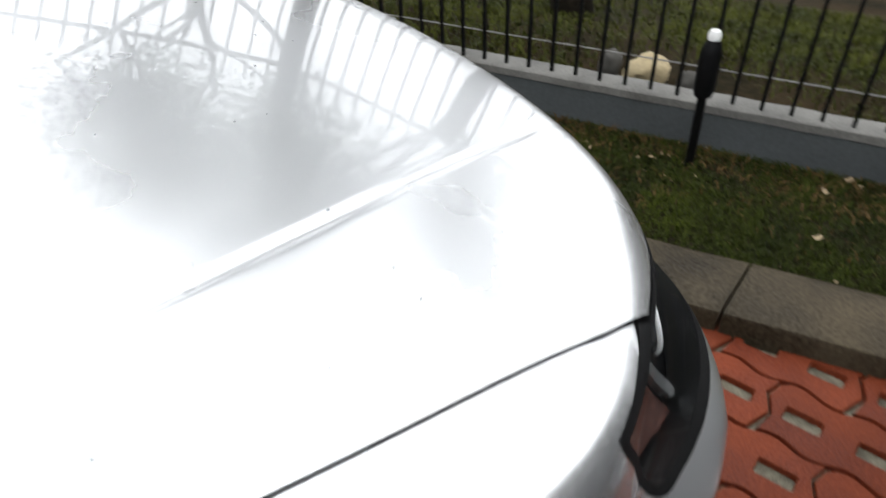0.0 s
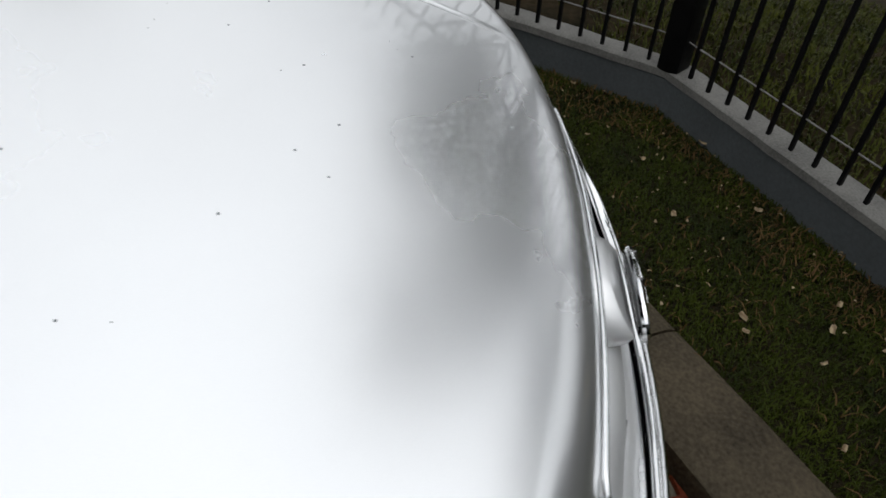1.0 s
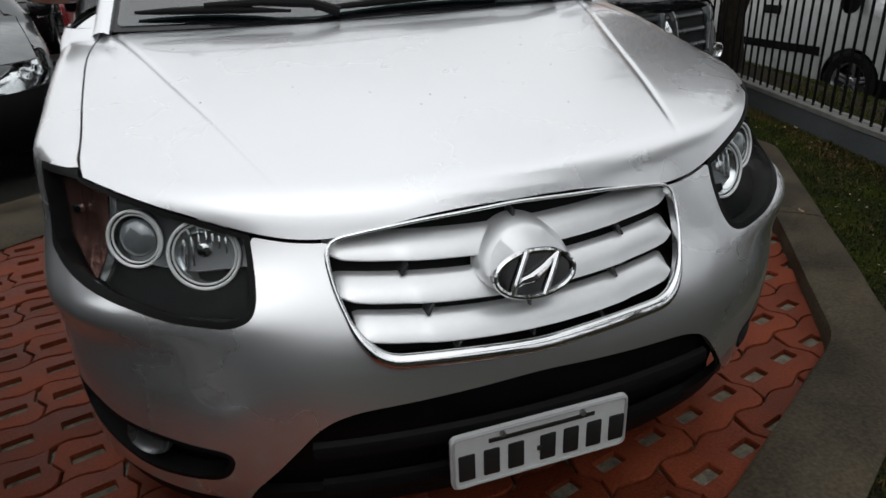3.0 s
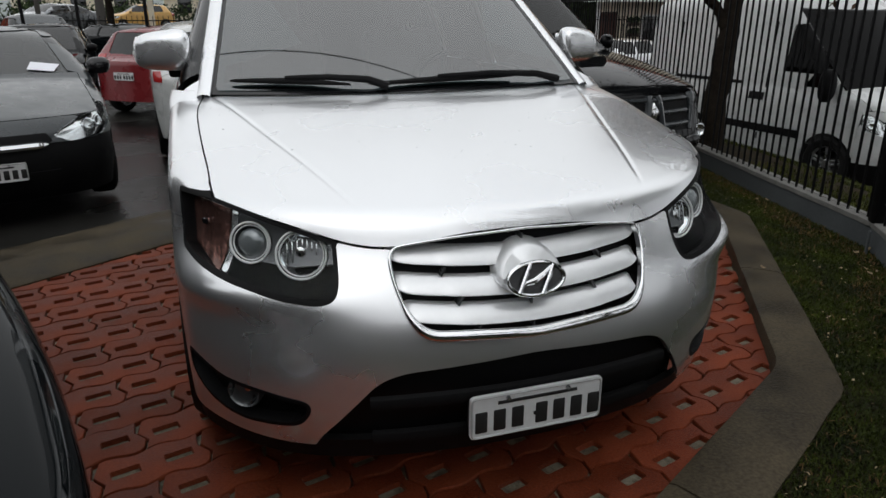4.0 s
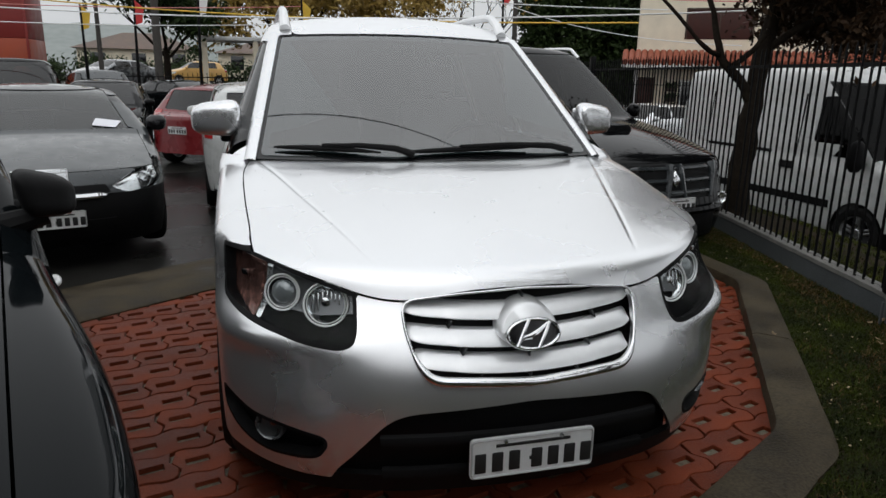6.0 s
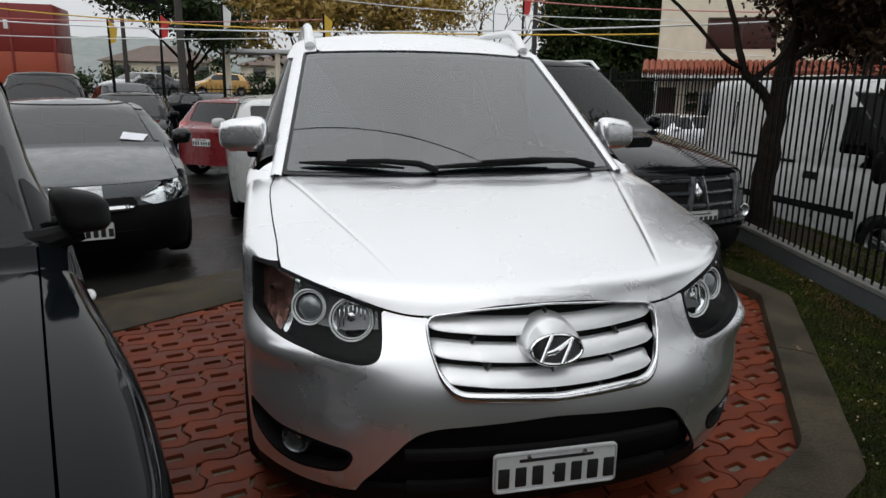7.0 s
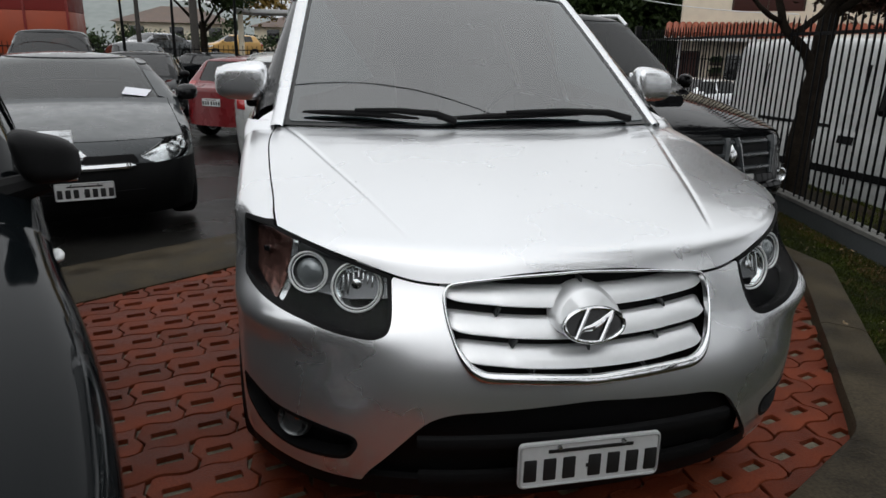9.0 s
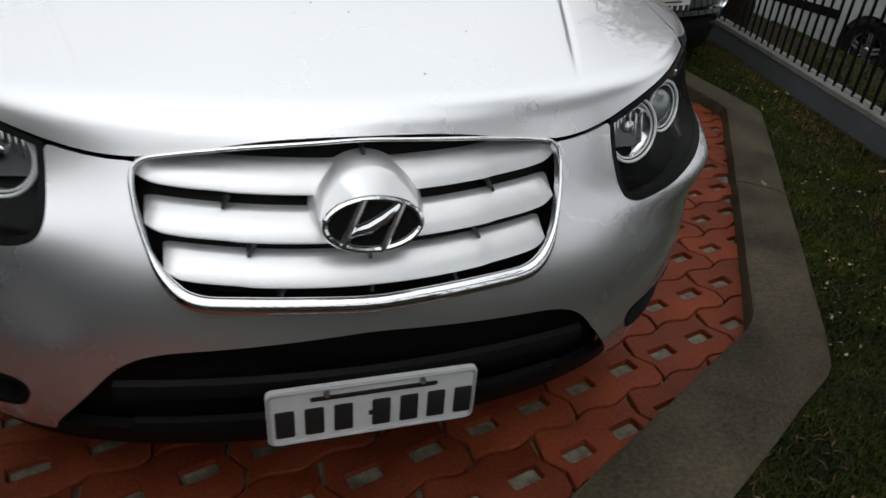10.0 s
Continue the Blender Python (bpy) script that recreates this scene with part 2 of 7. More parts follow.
M_PLASTICPINK = mat("pink_plastic_film", (0.62, 0.22, 0.20), 0.4, vary=0.1)

# ---- surfaces of the cars ----
def spline(xs, ys):
    """A natural cubic through a few knots, straight beyond them."""
    xs, ys = np.array(xs, float), np.array(ys, float)
    n, h = len(xs), np.diff(xs)
    a, r = np.eye(n), np.zeros(n)
    for i in range(1, n - 1):
        a[i, i - 1:i + 2] = h[i - 1], 2 * (h[i - 1] + h[i]), h[i]
        r[i] = 6 * ((ys[i + 1] - ys[i]) / h[i] - (ys[i] - ys[i - 1]) / h[i - 1])
    m = np.linalg.solve(a, r)

    def f(q):
        q = np.asarray(q, float)
        c = np.clip(q, xs[0], xs[-1])
        i = np.clip(np.searchsorted(xs, c) - 1, 0, n - 2)
        d, u = h[i], c - xs[i]
        v = ys[i] + u * ((ys[i + 1] - ys[i]) / d - d * (2 * m[i] + m[i + 1]) / 6 + u * (m[i] / 2 + u * (m[i + 1] - m[i]) / (6 * d)))
        s0 = (ys[1] - ys[0]) / h[0] - h[0] * m[1] / 6
        s1 = (ys[-1] - ys[-2]) / h[-1] + h[-1] * m[-2] / 6
        return v + np.where(q < xs[0], (q - xs[0]) * s0, 0) + np.where(q > xs[-1], (q - xs[-1]) * s1, 0)
    return f


def smax(a, b, k):
    d = np.clip(0.5 + 0.5 * (a - b) / k, 0, 1)
    return b * (1 - d) + a * d + k * d * (1 - d)


def smin(a, b, k):
    return -smax(-a, -b, k)


class Shell:
    """A car's outer skin: x across, y from the nose backwards, z up from the ground."""

    def __init__(s, nose, hood, half, length, cowl, ws_slope, roof, roof_at, belt, tumble, tail, tail_slope, tail_from,
                 plan=(0.28, 0.82), crown=0.03, crease=None, k=0.05, hood_follow=0.6, roof_curve=0.045, side_curve=0.10, rear_plan=0.18, turn=8.0, corner=None, flare=None):
        s.nose, s.hood = spline(*nose), spline(*hood)
        s.half, s.length, s.cowl, s.ws, s.roof, s.roof_at = half, length, cowl, ws_slope, roof, roof_at
        s.belt, s.tumble, s.tail, s.tail_slope, s.tail_from = belt, tumble, spline(*tail), tail_slope, tail_from
        s.plan, s.crown, s.crease, s.k, s.follow = plan, crown, crease, k, hood_follow
        s.roof_curve, s.side_curve, s.rear_plan = roof_curve, side_curve, rear_plan
        s.turn, s.corner, s.flare = turn, corner, flare

    def P(s, x):
        q = np.abs(x) / (s.half / 0.945)
        return s.plan[0] * q ** 2 + s.plan[1] * q ** s.turn

    def bonnet(s, x, y):
        ax = np.abs(x)
        fade = np.clip((1.35 - y) / 1.0, 0, 1)
        fade = 0.25 + 0.75 * fade * fade * (3 - 2 * fade)
        yy = y - s.follow * s.P(np.minimum(ax, s.half * 0.97)) * fade
        z = s.hood(yy) - s.crown * (ax / s.half) ** 2
        if s.crease:
            x0, y0, x1, y1, amount = s.crease
            xc = x0 + (y - y0) * (x1 - x0) / (y1 - y0)
            over = ax - xc
            soft = 0.5 * (over + np.sqrt(over ** 2 + 0.006 ** 2))
            far = over - 0.11
            back = 0.5 * (far + np.sqrt(far ** 2 + 0.09 ** 2))
            ease = np.clip((y - y0 + 0.07) / 0.17, 0, 1)
            z = z - (amount * (soft - back) + 0.0032 * np.exp(-(over / 0.0085) ** 2)) * ease * ease * (3 - 2 * ease)
        return z

    def cabin(s, x, y):
        yy = y - 0.25 * x ** 2
        z = s.cowl[1] + (yy - s.cowl[0]) * s.ws - 0.05 * (yy - s.cowl[0]) ** 2
        top = s.roof - s.roof_curve * ((y - s.roof_at) / 1.0) ** 2 - 0.045 * (x / 0.6) ** 2
        z = smin(z, top, 0.07)
        back = s.roof - (y + 0.15 * x ** 2 - s.tail_from) * s.tail_slope
        return smin(z, back, 0.07)

    def G(s, x, y, z):
        ax = np.abs(x)
        if s.flare:
            # wings swell over the front wheels
            fy, amount, reach = s.flare
            x = x / (1 + amount * np.exp(-((y - fy) / reach) ** 2))
            ax = np.abs(x)
        boot = s.tail(y)
        body = np.where(y < s.length * 0.5, s.bonnet(x, y), boot - s.crown * (ax / s.half) ** 2)
        top = z - np.maximum(body, s.cabin(x, y))
        w = s.half - s.side_curve * np.clip((0.72 - z) / 0.5, -1, 1) ** 2 * 0.5 - np.maximum(z - s.belt, 0) * s.tumble
        w = w - 0.03 * np.clip((y - s.length * 0.45) / s.length / 0.5, -1, 1) ** 2
        side = ax - w
        q = np.minimum(ax, s.half * 1.1)
        dp = (s.P(q + 0.01) - s.P(q)) / 0.01
        full = 0.0
        if s.corner:
            # a fuller corner along the shelf under the lamps
            amount, cz, reach = s.corner
            full = amount * np.exp(-((z - cz) / reach) ** 2) * np.clip((q / (s.half / 0.945) - 0.35) / 0.5, 0, 1) ** 2
        front = (s.nose(z) + s.P(q) - full - y) / np.sqrt(1 + dp ** 2)
        rear = y - (s.length - s.rear_plan * (ax / s.half) ** 2 - s.rear_plan * (ax / s.half) ** 6)
        return smax(smax(smax(top, side, s.k * 1.8), front, s.k), rear, 0.08)

    def cast(s, o, d, far=3.0):
        """Where rays from inside, o + t d, leave the skin."""
        lo, hi = np.zeros(len(o)), np.full(len(o), far)
        for _ in range(34):
            m = 0.5 * (lo + hi)
            p = o + d * m[:, None]
            inside = s.G(p[:, 0], p[:, 1], p[:, 2]) < 0
            lo, hi = np.where(inside, m, lo), np.where(inside, hi, m)
        return o + d * lo[:, None]

    def ring(s, a, z):
        """Round the nose: angle a from straight ahead (degrees), height z."""
        a, z = np.radians(np.ravel(a)), np.ravel(z)
        o = np.stack([0 * z, 0 * z + 1.3, z], 1)
        return s.cast(o, np.stack([np.sin(a), -np.cos(a), 0 * z], 1))

    def rib(s, y, a, zc=0.55):
        """Across the car: station y, angle a from level outwards (degrees)."""
        a, y = np.radians(np.ravel(a)), np.ravel(y)
        o = np.stack([0 * y, y, 0 * y + zc], 1)
        return s.cast(o, np.stack([np.cos(a), 0 * y, np.sin(a)], 1))

    def down(s, x, y, z0=0.6):
        x, y = np.ravel(x), np.ravel(y)
        o = np.stack([x, y, 0 * x + z0], 1)
        return s.cast(o, np.stack([0 * x, 0 * x, 0 * x + 1.0], 1))

    def aft(s, x, z):
        """Straight back from the middle of the car."""
        x, z = np.ravel(x), np.ravel(z)
        o = np.stack([x, 0 * x + s.length * 0.6, z], 1)
        return s.cast(o, np.stack([0 * x, 0 * x + 1.0, 0 * x], 1))

    def normals(s, p):
        e = 1e-3
        g = np.stack([s.G(*(p + d).T) - s.G(*(p - d).T) for d in np.eye(3) * e], 1)
        return g / np.maximum(np.linalg.norm(g, axis=1), 1e-9)[:, None]


SUV = Shell(nose=((0.20, 0.32, 0.45, 0.55, 0.64, 0.75, 0.85, 0.95), (0.094, 0.041, 0.011, 0.005, 0.02, 0.074, 0.127, 0.159)),
            hood=((0.0, 0.10, 0.2, 0.3, 0.5, 0.8, 1.1, 1.3), (0.76, 0.865, 0.925, 0.957, 1.003, 1.06, 1.115, 1.14)),
            half=0.938, length=4.66, cowl=(1.12, 1.125), ws_slope=0.68, roof=1.80, roof_at=2.75, belt=1.10, tumble=0.38,
            tail=((2.2, 3.0, 4.0, 4.6), (1.05, 1.06, 1.06, 1.0)), tail_slope=1.8, tail_from=4.25, crease=(0.445, 0.255, 0.735, 1.18, 0.05),
            plan=(0.253, 0.3915), turn=6.19, corner=(0.083, 0.723, 0.0613), side_curve=0.015, k=0.038, hood_follow=0.262)

# ---- mesh helpers ----
def mesh_object(name, verts, faces, material, parent=None, label="", smooth=True, sharp=None):
    me = bpy.data.meshes.new(name)
    me.from_pydata([tuple(v) for v in verts], [], [tuple(f) for f in faces])
    me.materials.append(material)
    me.polygons.foreach_set("use_smooth", [smooth] * len(me.polygons))
    if smooth and sharp:
        me.set_sharp_from_angle(angle=radians(sharp))
    me.update()
    ob = new(name, me)
    if parent:
        ob.parent = parent
    if label:
        ob["label"] = label
    return ob


def part(name, bm, material, parent, label="", smooth=True, sharp=35):
    """One bmesh as one mesh object under a thing or a part."""
    me = bpy.data.meshes.new(name)
    bmesh.ops.recalc_face_normals(bm, faces=bm.faces)
    bm.to_mesh(me)
    bm.free()
    me.materials.append(material)
    me.polygons.foreach_set("use_smooth", [smooth] * len(me.polygons))
    if smooth and sharp:
        me.set_sharp_from_angle(angle=radians(sharp))
    ob = new(name, me)
    if parent:
        ob.parent = parent
    if label:
        ob["label"] = label
    return ob


def thing(name, label, category, m=None, group="", kind=""):
    e = tagged(new(name), label, category, group, kind)
    e.empty_display_size = 0.1
    if m is not None:
        e.matrix_world = m
    return e


def box(bm, x0, y0, z0, x1, y1, z1, bevel=0.0, m=None):
    vs = [bm.verts.new((x, y, z)) for x in (x0, x1) for y in (y0, y1) for z in (z0, z1)]
    fs = [bm.faces.new([vs[i] for i in q]) for q in ((0, 1, 3, 2), (4, 6, 7, 5), (0, 4, 5, 1), (2, 3, 7, 6), (0, 2, 6, 4), (1, 5, 7, 3))]
    if bevel:
        es = list({e for f in fs for e in f.edges})
        r = bmesh.ops.bevel(bm, geom=es, offset=bevel, segments=2, affect="EDGES", profile=0.5)
        vs = list({v for f in r["faces"] for v in f.verts} | {v for v in vs if v.is_valid})
    if m is not None:
        bmesh.ops.transform(bm, matrix=m, verts=vs)
    return vs


def tube(bm, path, radii, sides=8, closed=False, cap=True, flat=1.0):
    """A tube along points, with one radius or one for each point."""
    pts = [Vector(p) for p in path]
    n = len(pts)
    if not hasattr(radii, "__len__"):
        radii = [radii] * n
    rings, up = [], None
    for i, p in enumerate(pts):
        a = pts[(i - 1) % n] if closed else pts[max(i - 1, 0)]
        b = pts[(i + 1) % n] if closed else pts[min(i + 1, n - 1)]
        t = (b - a).normalized()
        if up is None:
            up = Vector((0, 0, 1)) if abs(t.z) < 0.9 else Vector((1, 0, 0))
        s = t.cross(up).normalized()
        up = s.cross(t).normalized()
        rings.append([bm.verts.new(p + (s * math.cos(q) * flat + up * math.sin(q)) * radii[i]) for q in (2 * math.pi * k / sides for k in range(sides))])
    for i in range(n if closed else n - 1):
        r0, r1 = rings[i], rings[(i + 1) % n]
        for k in range(sides):
            bm.faces.new((r0[k], r0[(k + 1) % sides], r1[(k + 1) % sides], r1[k]))
    if cap and not closed:
        bm.faces.new(rings[0][::-1])
        bm.faces.new(rings[-1])
    return rings


def lathe(bm, profile, m=None, sides=32, closed=False):
    """Turns a profile of (radius, height) about z."""
    rings = []
    for r, h in profile:
        if r < 1e-6:
            rings.append([bm.verts.new((0, 0, h))])
        else:
            rings.append([bm.verts.new((r * math.cos(2 * math.pi * k / sides), r * math.sin(2 * math.pi * k / sides), h)) for k in range(sides)])
    pairs = list(zip(rings, rings[1:]))
    if closed:
        pairs.append((rings[-1], rings[0]))
    for a, b in pairs:
        for k in range(sides):
            q = [a[k % len(a)], a[(k + 1) % len(a)], b[(k + 1) % len(b)], b[k % len(b)]]
            q = [v for i, v in enumerate(q) if v not in q[:i]]
            if len(q) > 2:
                bm.faces.new(q)
    vs = [v for r in rings for v in r]
    if m is not None:
        bmesh.ops.transform(bm, matrix=m, verts=vs)
    return vs


def sheet(project, us, vs, keep=None, flange=0.0, offset=0.0, shell=None):
    """A skin over the grid us x vs, cut along keep = 0, with a folded edge of that depth. Returns vertices and faces."""
    nu, nv = len(us), len(vs)
    gu, gv = np.meshgrid(us, vs, indexing="ij")
    pu, pv = list(gu.ravel()), list(gv.ravel())
    pts = project(gu.ravel(), gv.ravel())
    f = keep(pts) if keep else np.ones(len(pts))
    faces, cut, extra = [], {}, []

    def crossing(a, b):
        key = (a, b) if a < b else (b, a)
        if key not in cut:
            a, b = key
            t = f[a] / (f[a] - f[b])
            t = min(max(t, 0.02), 0.98)
            cut[key] = nu * nv + len(extra)
            extra.append((pu[a] + t * (pu[b] - pu[a]), pv[a] + t * (pv[b] - pv[a])))
        return cut[key]

    pos = f > 0
    for i in range(nu - 1):
        for j in range(nv - 1):
            q = (i * nv + j, (i + 1) * nv + j, (i + 1) * nv + j + 1, i * nv + j + 1)
            s = [pos[k] for k in q]
            if all(s):
                faces.append(q)
            elif any(s):
                poly = []
                for k in range(4):
                    a, b = q[k], q[(k + 1) % 4]
                    if pos[a]:
                        poly.append(a)
                    if pos[a] != pos[b]:
                        poly.append(crossing(a, b))
                if len(poly) > 2:
                    faces.append(tuple(poly))
    if extra:
        ex = np.array(extra)
        pts = np.concatenate([pts, project(ex[:, 0], ex[:, 1])])
    used = sorted({k for q in faces for k in q})
    index = {k: i for i, k in enumerate(used)}
    pts = pts[used] if used else pts[:0]
    faces = [tuple(index[k] for k in q) for q in faces]
    if shell is not None and faces:
        nrm = shell.normals(pts)
        tri = np.array([q[:3] for q in faces])
        fn = np.cross(pts[tri[:, 1]] - pts[tri[:, 0]], pts[tri[:, 2]] - pts[tri[:, 0]])
        if np.sum(fn * nrm[tri[:, 0]]) < 0:
            faces = [q[::-1] for q in faces]
    if shell is not None and len(pts) and (flange or offset):
        nrm = shell.normals(pts)
        pts = pts + nrm * offset
        if flange:
            count = {}
            for q in faces:
                for a, b in zip(q, q[1:] + q[:1]):
                    count[(min(a, b), max(a, b))] = count.get((min(a, b), max(a, b)), 0) + 1
            inner, more = {}, []
            for q in list(faces):
                for a, b in zip(q, q[1:] + q[:1]):
                    if count[(min(a, b), max(a, b))] == 1:
                        for v in (a, b):
                            if v not in inner:
                                inner[v] = len(pts) + len(more)
                                more.append(pts[v] - nrm[v] * flange)
                        faces.append((b, a, inner[a], inner[b]))
            pts = np.concatenate([pts, np.array(more)])
    return pts, faces


def skin(name, data, material, parent, label="", mirror=False):
    pts, faces = data
    if mirror:
        pts = pts * np.array([-1, 1, 1])
        faces = [q[::-1] for q in faces]
    return mesh_object(name, pts, faces, material, parent, label, True, 40)


def poly_field(poly):
    """Distance inside a polygon of (u, v), positive inside."""
    pg = np.array(poly, float)

    def f(u, v):
        best, inside = np.full(len(u), 1e9), np.zeros(len(u), bool)
        for (ax, ay), (bx, by) in zip(pg, np.roll(pg, -1, 0)):
            ex, ey = bx - ax, by - ay
            t = np.clip(((u - ax) * ex + (v - ay) * ey) / (ex * ex + ey * ey + 1e-12), 0, 1)
            best = np.minimum(best, np.hypot(u - ax - t * ex, v - ay - t * ey))
            hit = ((ay > v) != (by > v)) & (u < ex * (v - ay) / (ey + (1e-12 if ey >= 0 else -1e-12)) + ax)
            inside ^= hit
        return np.where(inside, best, -best)
    return f


def rounded(poly, r, steps=5):
    """The polygon with its corners rounded."""
    pts, out = [Vector(p) for p in poly], []
    for i, p in enumerate(pts):
        a, b = pts[i - 1], pts[(i + 1) % len(pts)]
        da, db = (a - p), (b - p)
        ra, rb = min(r, da.length * 0.45), min(r, db.length * 0.45)
        s, e = p + da.normalized() * ra, p + db.normalized() * rb
        for k in range(steps + 1):
            t = k / steps
            out.append(tuple((s * (1 - t) + p * t) * (1 - t) + (p * (1 - t) + e * t) * t))
    return out


def bend(poly, n):
    """Points spaced evenly along a closed polygon."""
    pts = np.array(list(poly) + [poly[0]], float)
    d = np.concatenate([[0], np.cumsum(np.linalg.norm(np.diff(pts, axis=0), axis=1))])
    s = np.linspace(0, d[-1], n, endpoint=False)
    return np.stack([np.interp(s, d, pts[:, k]) for k in range(pts.shape[1])], 1)


def wheel(parent, m, radius, width, rim_r, name="wheel", spokes=5):
    """Tyre, rim with spokes and hub, its axle along local z."""
    w = new(name)
    w.parent = parent
    w.matrix_local = m
    h = width / 2
    bm = bmesh.new()
    lathe(bm, [(rim_r, -h * 0.8), (rim_r + 0.02, -h * 0.95), (radius - 0.035, -h), (radius - 0.008, -h * 0.78), (radius, -h * 0.4), (radius, h * 0.4), (radius - 0.008, h * 0.78),
               (radius - 0.035, h), (rim_r + 0.02, h * 0.95), (rim_r, h * 0.8)], sides=48, closed=True)
    part("tyre", bm, M_RUBBER, w)
    bm = bmesh.new()
    lathe(bm, [(rim_r - 0.012, h * 0.5), (rim_r, h * 0.82), (rim_r + 0.004, h * 0.86), (rim_r + 0.004, h * 0.6), (rim_r, -h * 0.8), (rim_r - 0.02, -h * 0.8)], sides=48)
    lathe(bm, [(0, h * 0.62), (0.05, h * 0.62), (0.065, h * 0.5), (0.065, 0), (0, 0)], sides=20)
    for k in range(spokes):
        a = 2 * math.pi * k / spokes
        for off in (-0.022, 0.022):
            box(bm, 0.045, off - 0.014, h * 0.32, rim_r - 0.004, off + 0.014, h * 0.56, 0.006, Matrix.Rotation(a, 4, "Z"))
    part("rim", bm, M_ALLOY, w)
    bm = bmesh.new()
    lathe(bm, [(0, -h * 0.2), (rim_r * 0.72, -h * 0.2), (rim_r * 0.72, 0), (0, 0)], sides=32)
    part("brake_disc", bm, M_BLACKPLASTIC, w)
    return w


def number_plate(parent, m, ink_bars=7):
    """A pressed plate with a raised rim; its writing is plain bars."""
    p = new("number_plate")
    p.parent = parent
    p.matrix_local = m
    outline = rounded([(-0.2, -0.065), (0.2, -0.065), (0.2, 0.065), (-0.2, 0.065)], 0.016)
    bm = bmesh.new()
    front = [bm.verts.new((x, -0.004, z)) for x, z in outline]
    back = [bm.verts.new((x, 0.006, z)) for x, z in outline]
    bm.faces.new(front)
    bm.faces.new(back[::-1])
    for i in range(len(front)):
        j = (i + 1) % len(front)
        bm.faces.new((front[i], back[i], back[j], front[j]))
    part("sheet", bm, M_PLATE, p)
    bm = bmesh.new()
    tube(bm, [(x * 0.978, -0.005, z * 0.94) for x, z in outline], 0.0035, 6, closed=True)
    part("rim", bm, M_PLATEFRAME, p)
    for k in range(ink_bars):
        cx = -0.162 + 0.324 * k / (ink_bars - 1) + (0.012 if k > 2 else -0.006)
        bm = bmesh.new()
        box(bm, cx - 0.0175, -0.0075, -0.046, cx + 0.0175, -0.0035, 0.018, 0.003)
        part("ink_bar", bm, M_PLATEINK, p)
    bm = bmesh.new()
    box(bm, -0.016, -0.0075, -0.018, -0.004, -0.0035, -0.008, 0.001, Matrix.Translation((0.004, 0, 0)))
    part("ink_bar", bm, M_PLATEINK, p)
    bm = bmesh.new()
    box(bm, -0.12, -0.0065, 0.034, 0.12, -0.0035, 0.044, 0.001)
    part("ink_bar", bm, M_PLATEINK, p)
    for x in (-0.09, 0.09):
        bm = bmesh.new()
        lathe(bm, [(0, 0.009), (0.006, 0.008), (0.007, 0)], Matrix.Translation((x, -0.003, 0.05)) @ Matrix.Rotation(radians(90), 4, "X"), 10)
        part("screw", bm, M_ALLOY, p)
    return p

# ---- the silver car ----
HEADLAMP = rounded([(25.0, 0.885), (28.5, 0.905), (33.1, 0.925), (38.5, 0.945), (43.7, 0.960), (49.6, 0.965), (50.2, 0.940), (49.3, 0.90), (48.8, 0.855), (47.5, 0.798), (44.0, 0.778), (39.4, 0.760), (33.9, 0.740),
                    (29.7, 0.719), (25.9, 0.707), (24.2, 0.717), (23.8, 0.747), (24.3, 0.806)], 0.9, 4)
GRILLE = rounded([(-0.378, 0.833), (-0.30, 0.8435), (-0.2, 0.8525), (0.0, 0.861), (0.2, 0.8525), (0.30, 0.8435), (0.378, 0.833), (0.374, 0.755), (0.348, 0.670), (0.305, 0.618), (0.0, 0.601), (-0.305, 0.618), (-0.348, 0.670), (-0.374, 0.755)], 0.035)
INTAKE = rounded([(-0.62, 0.10), (-0.590, 0.30), (-0.495, 0.425), (-0.435, 0.498), (-0.37, 0.525), (0.0, 0.549), (0.37, 0.525), (0.435, 0.498), (0.495, 0.425), (0.590, 0.30), (0.62, 0.10)], 0.05)
FOG = rounded([(47.0, 0.500), (44.8, 0.492), (39.6, 0.460), (33.3, 0.451), (27.6, 0.433), (27.3, 0.402), (28.9, 0.352), (31.5, 0.342), (36.6, 0.333), (40.0, 0.341), (43.3, 0.366), (47.0, 0.43)], 1.2, 4)
EDGE = spline((0, 0.2, 0.378, 0.515, 0.577, 0.659, 0.741, 0.81, 0.9), (0.866, 0.858, 0.838, 0.861, 0.881, 0.904, 0.926, 0.941, 0.948))
GAP_X = spline((0.36, 0.45, 0.56, 0.71, 0.95, 1.18, 1.35), (0.778, 0.797, 0.803, 0.812, 0.824, 0.82, 0.79))


def theta(p):
    return np.degrees(np.arctan2(np.abs(p[:, 0]), 1.3 - p[:, 1]))


def axle_gap(p, y, z, r):
    return np.where(np.abs(p[:, 0]) > 0.55, np.hypot(p[:, 1] - y, p[:, 2] - z) - r, 1.0)


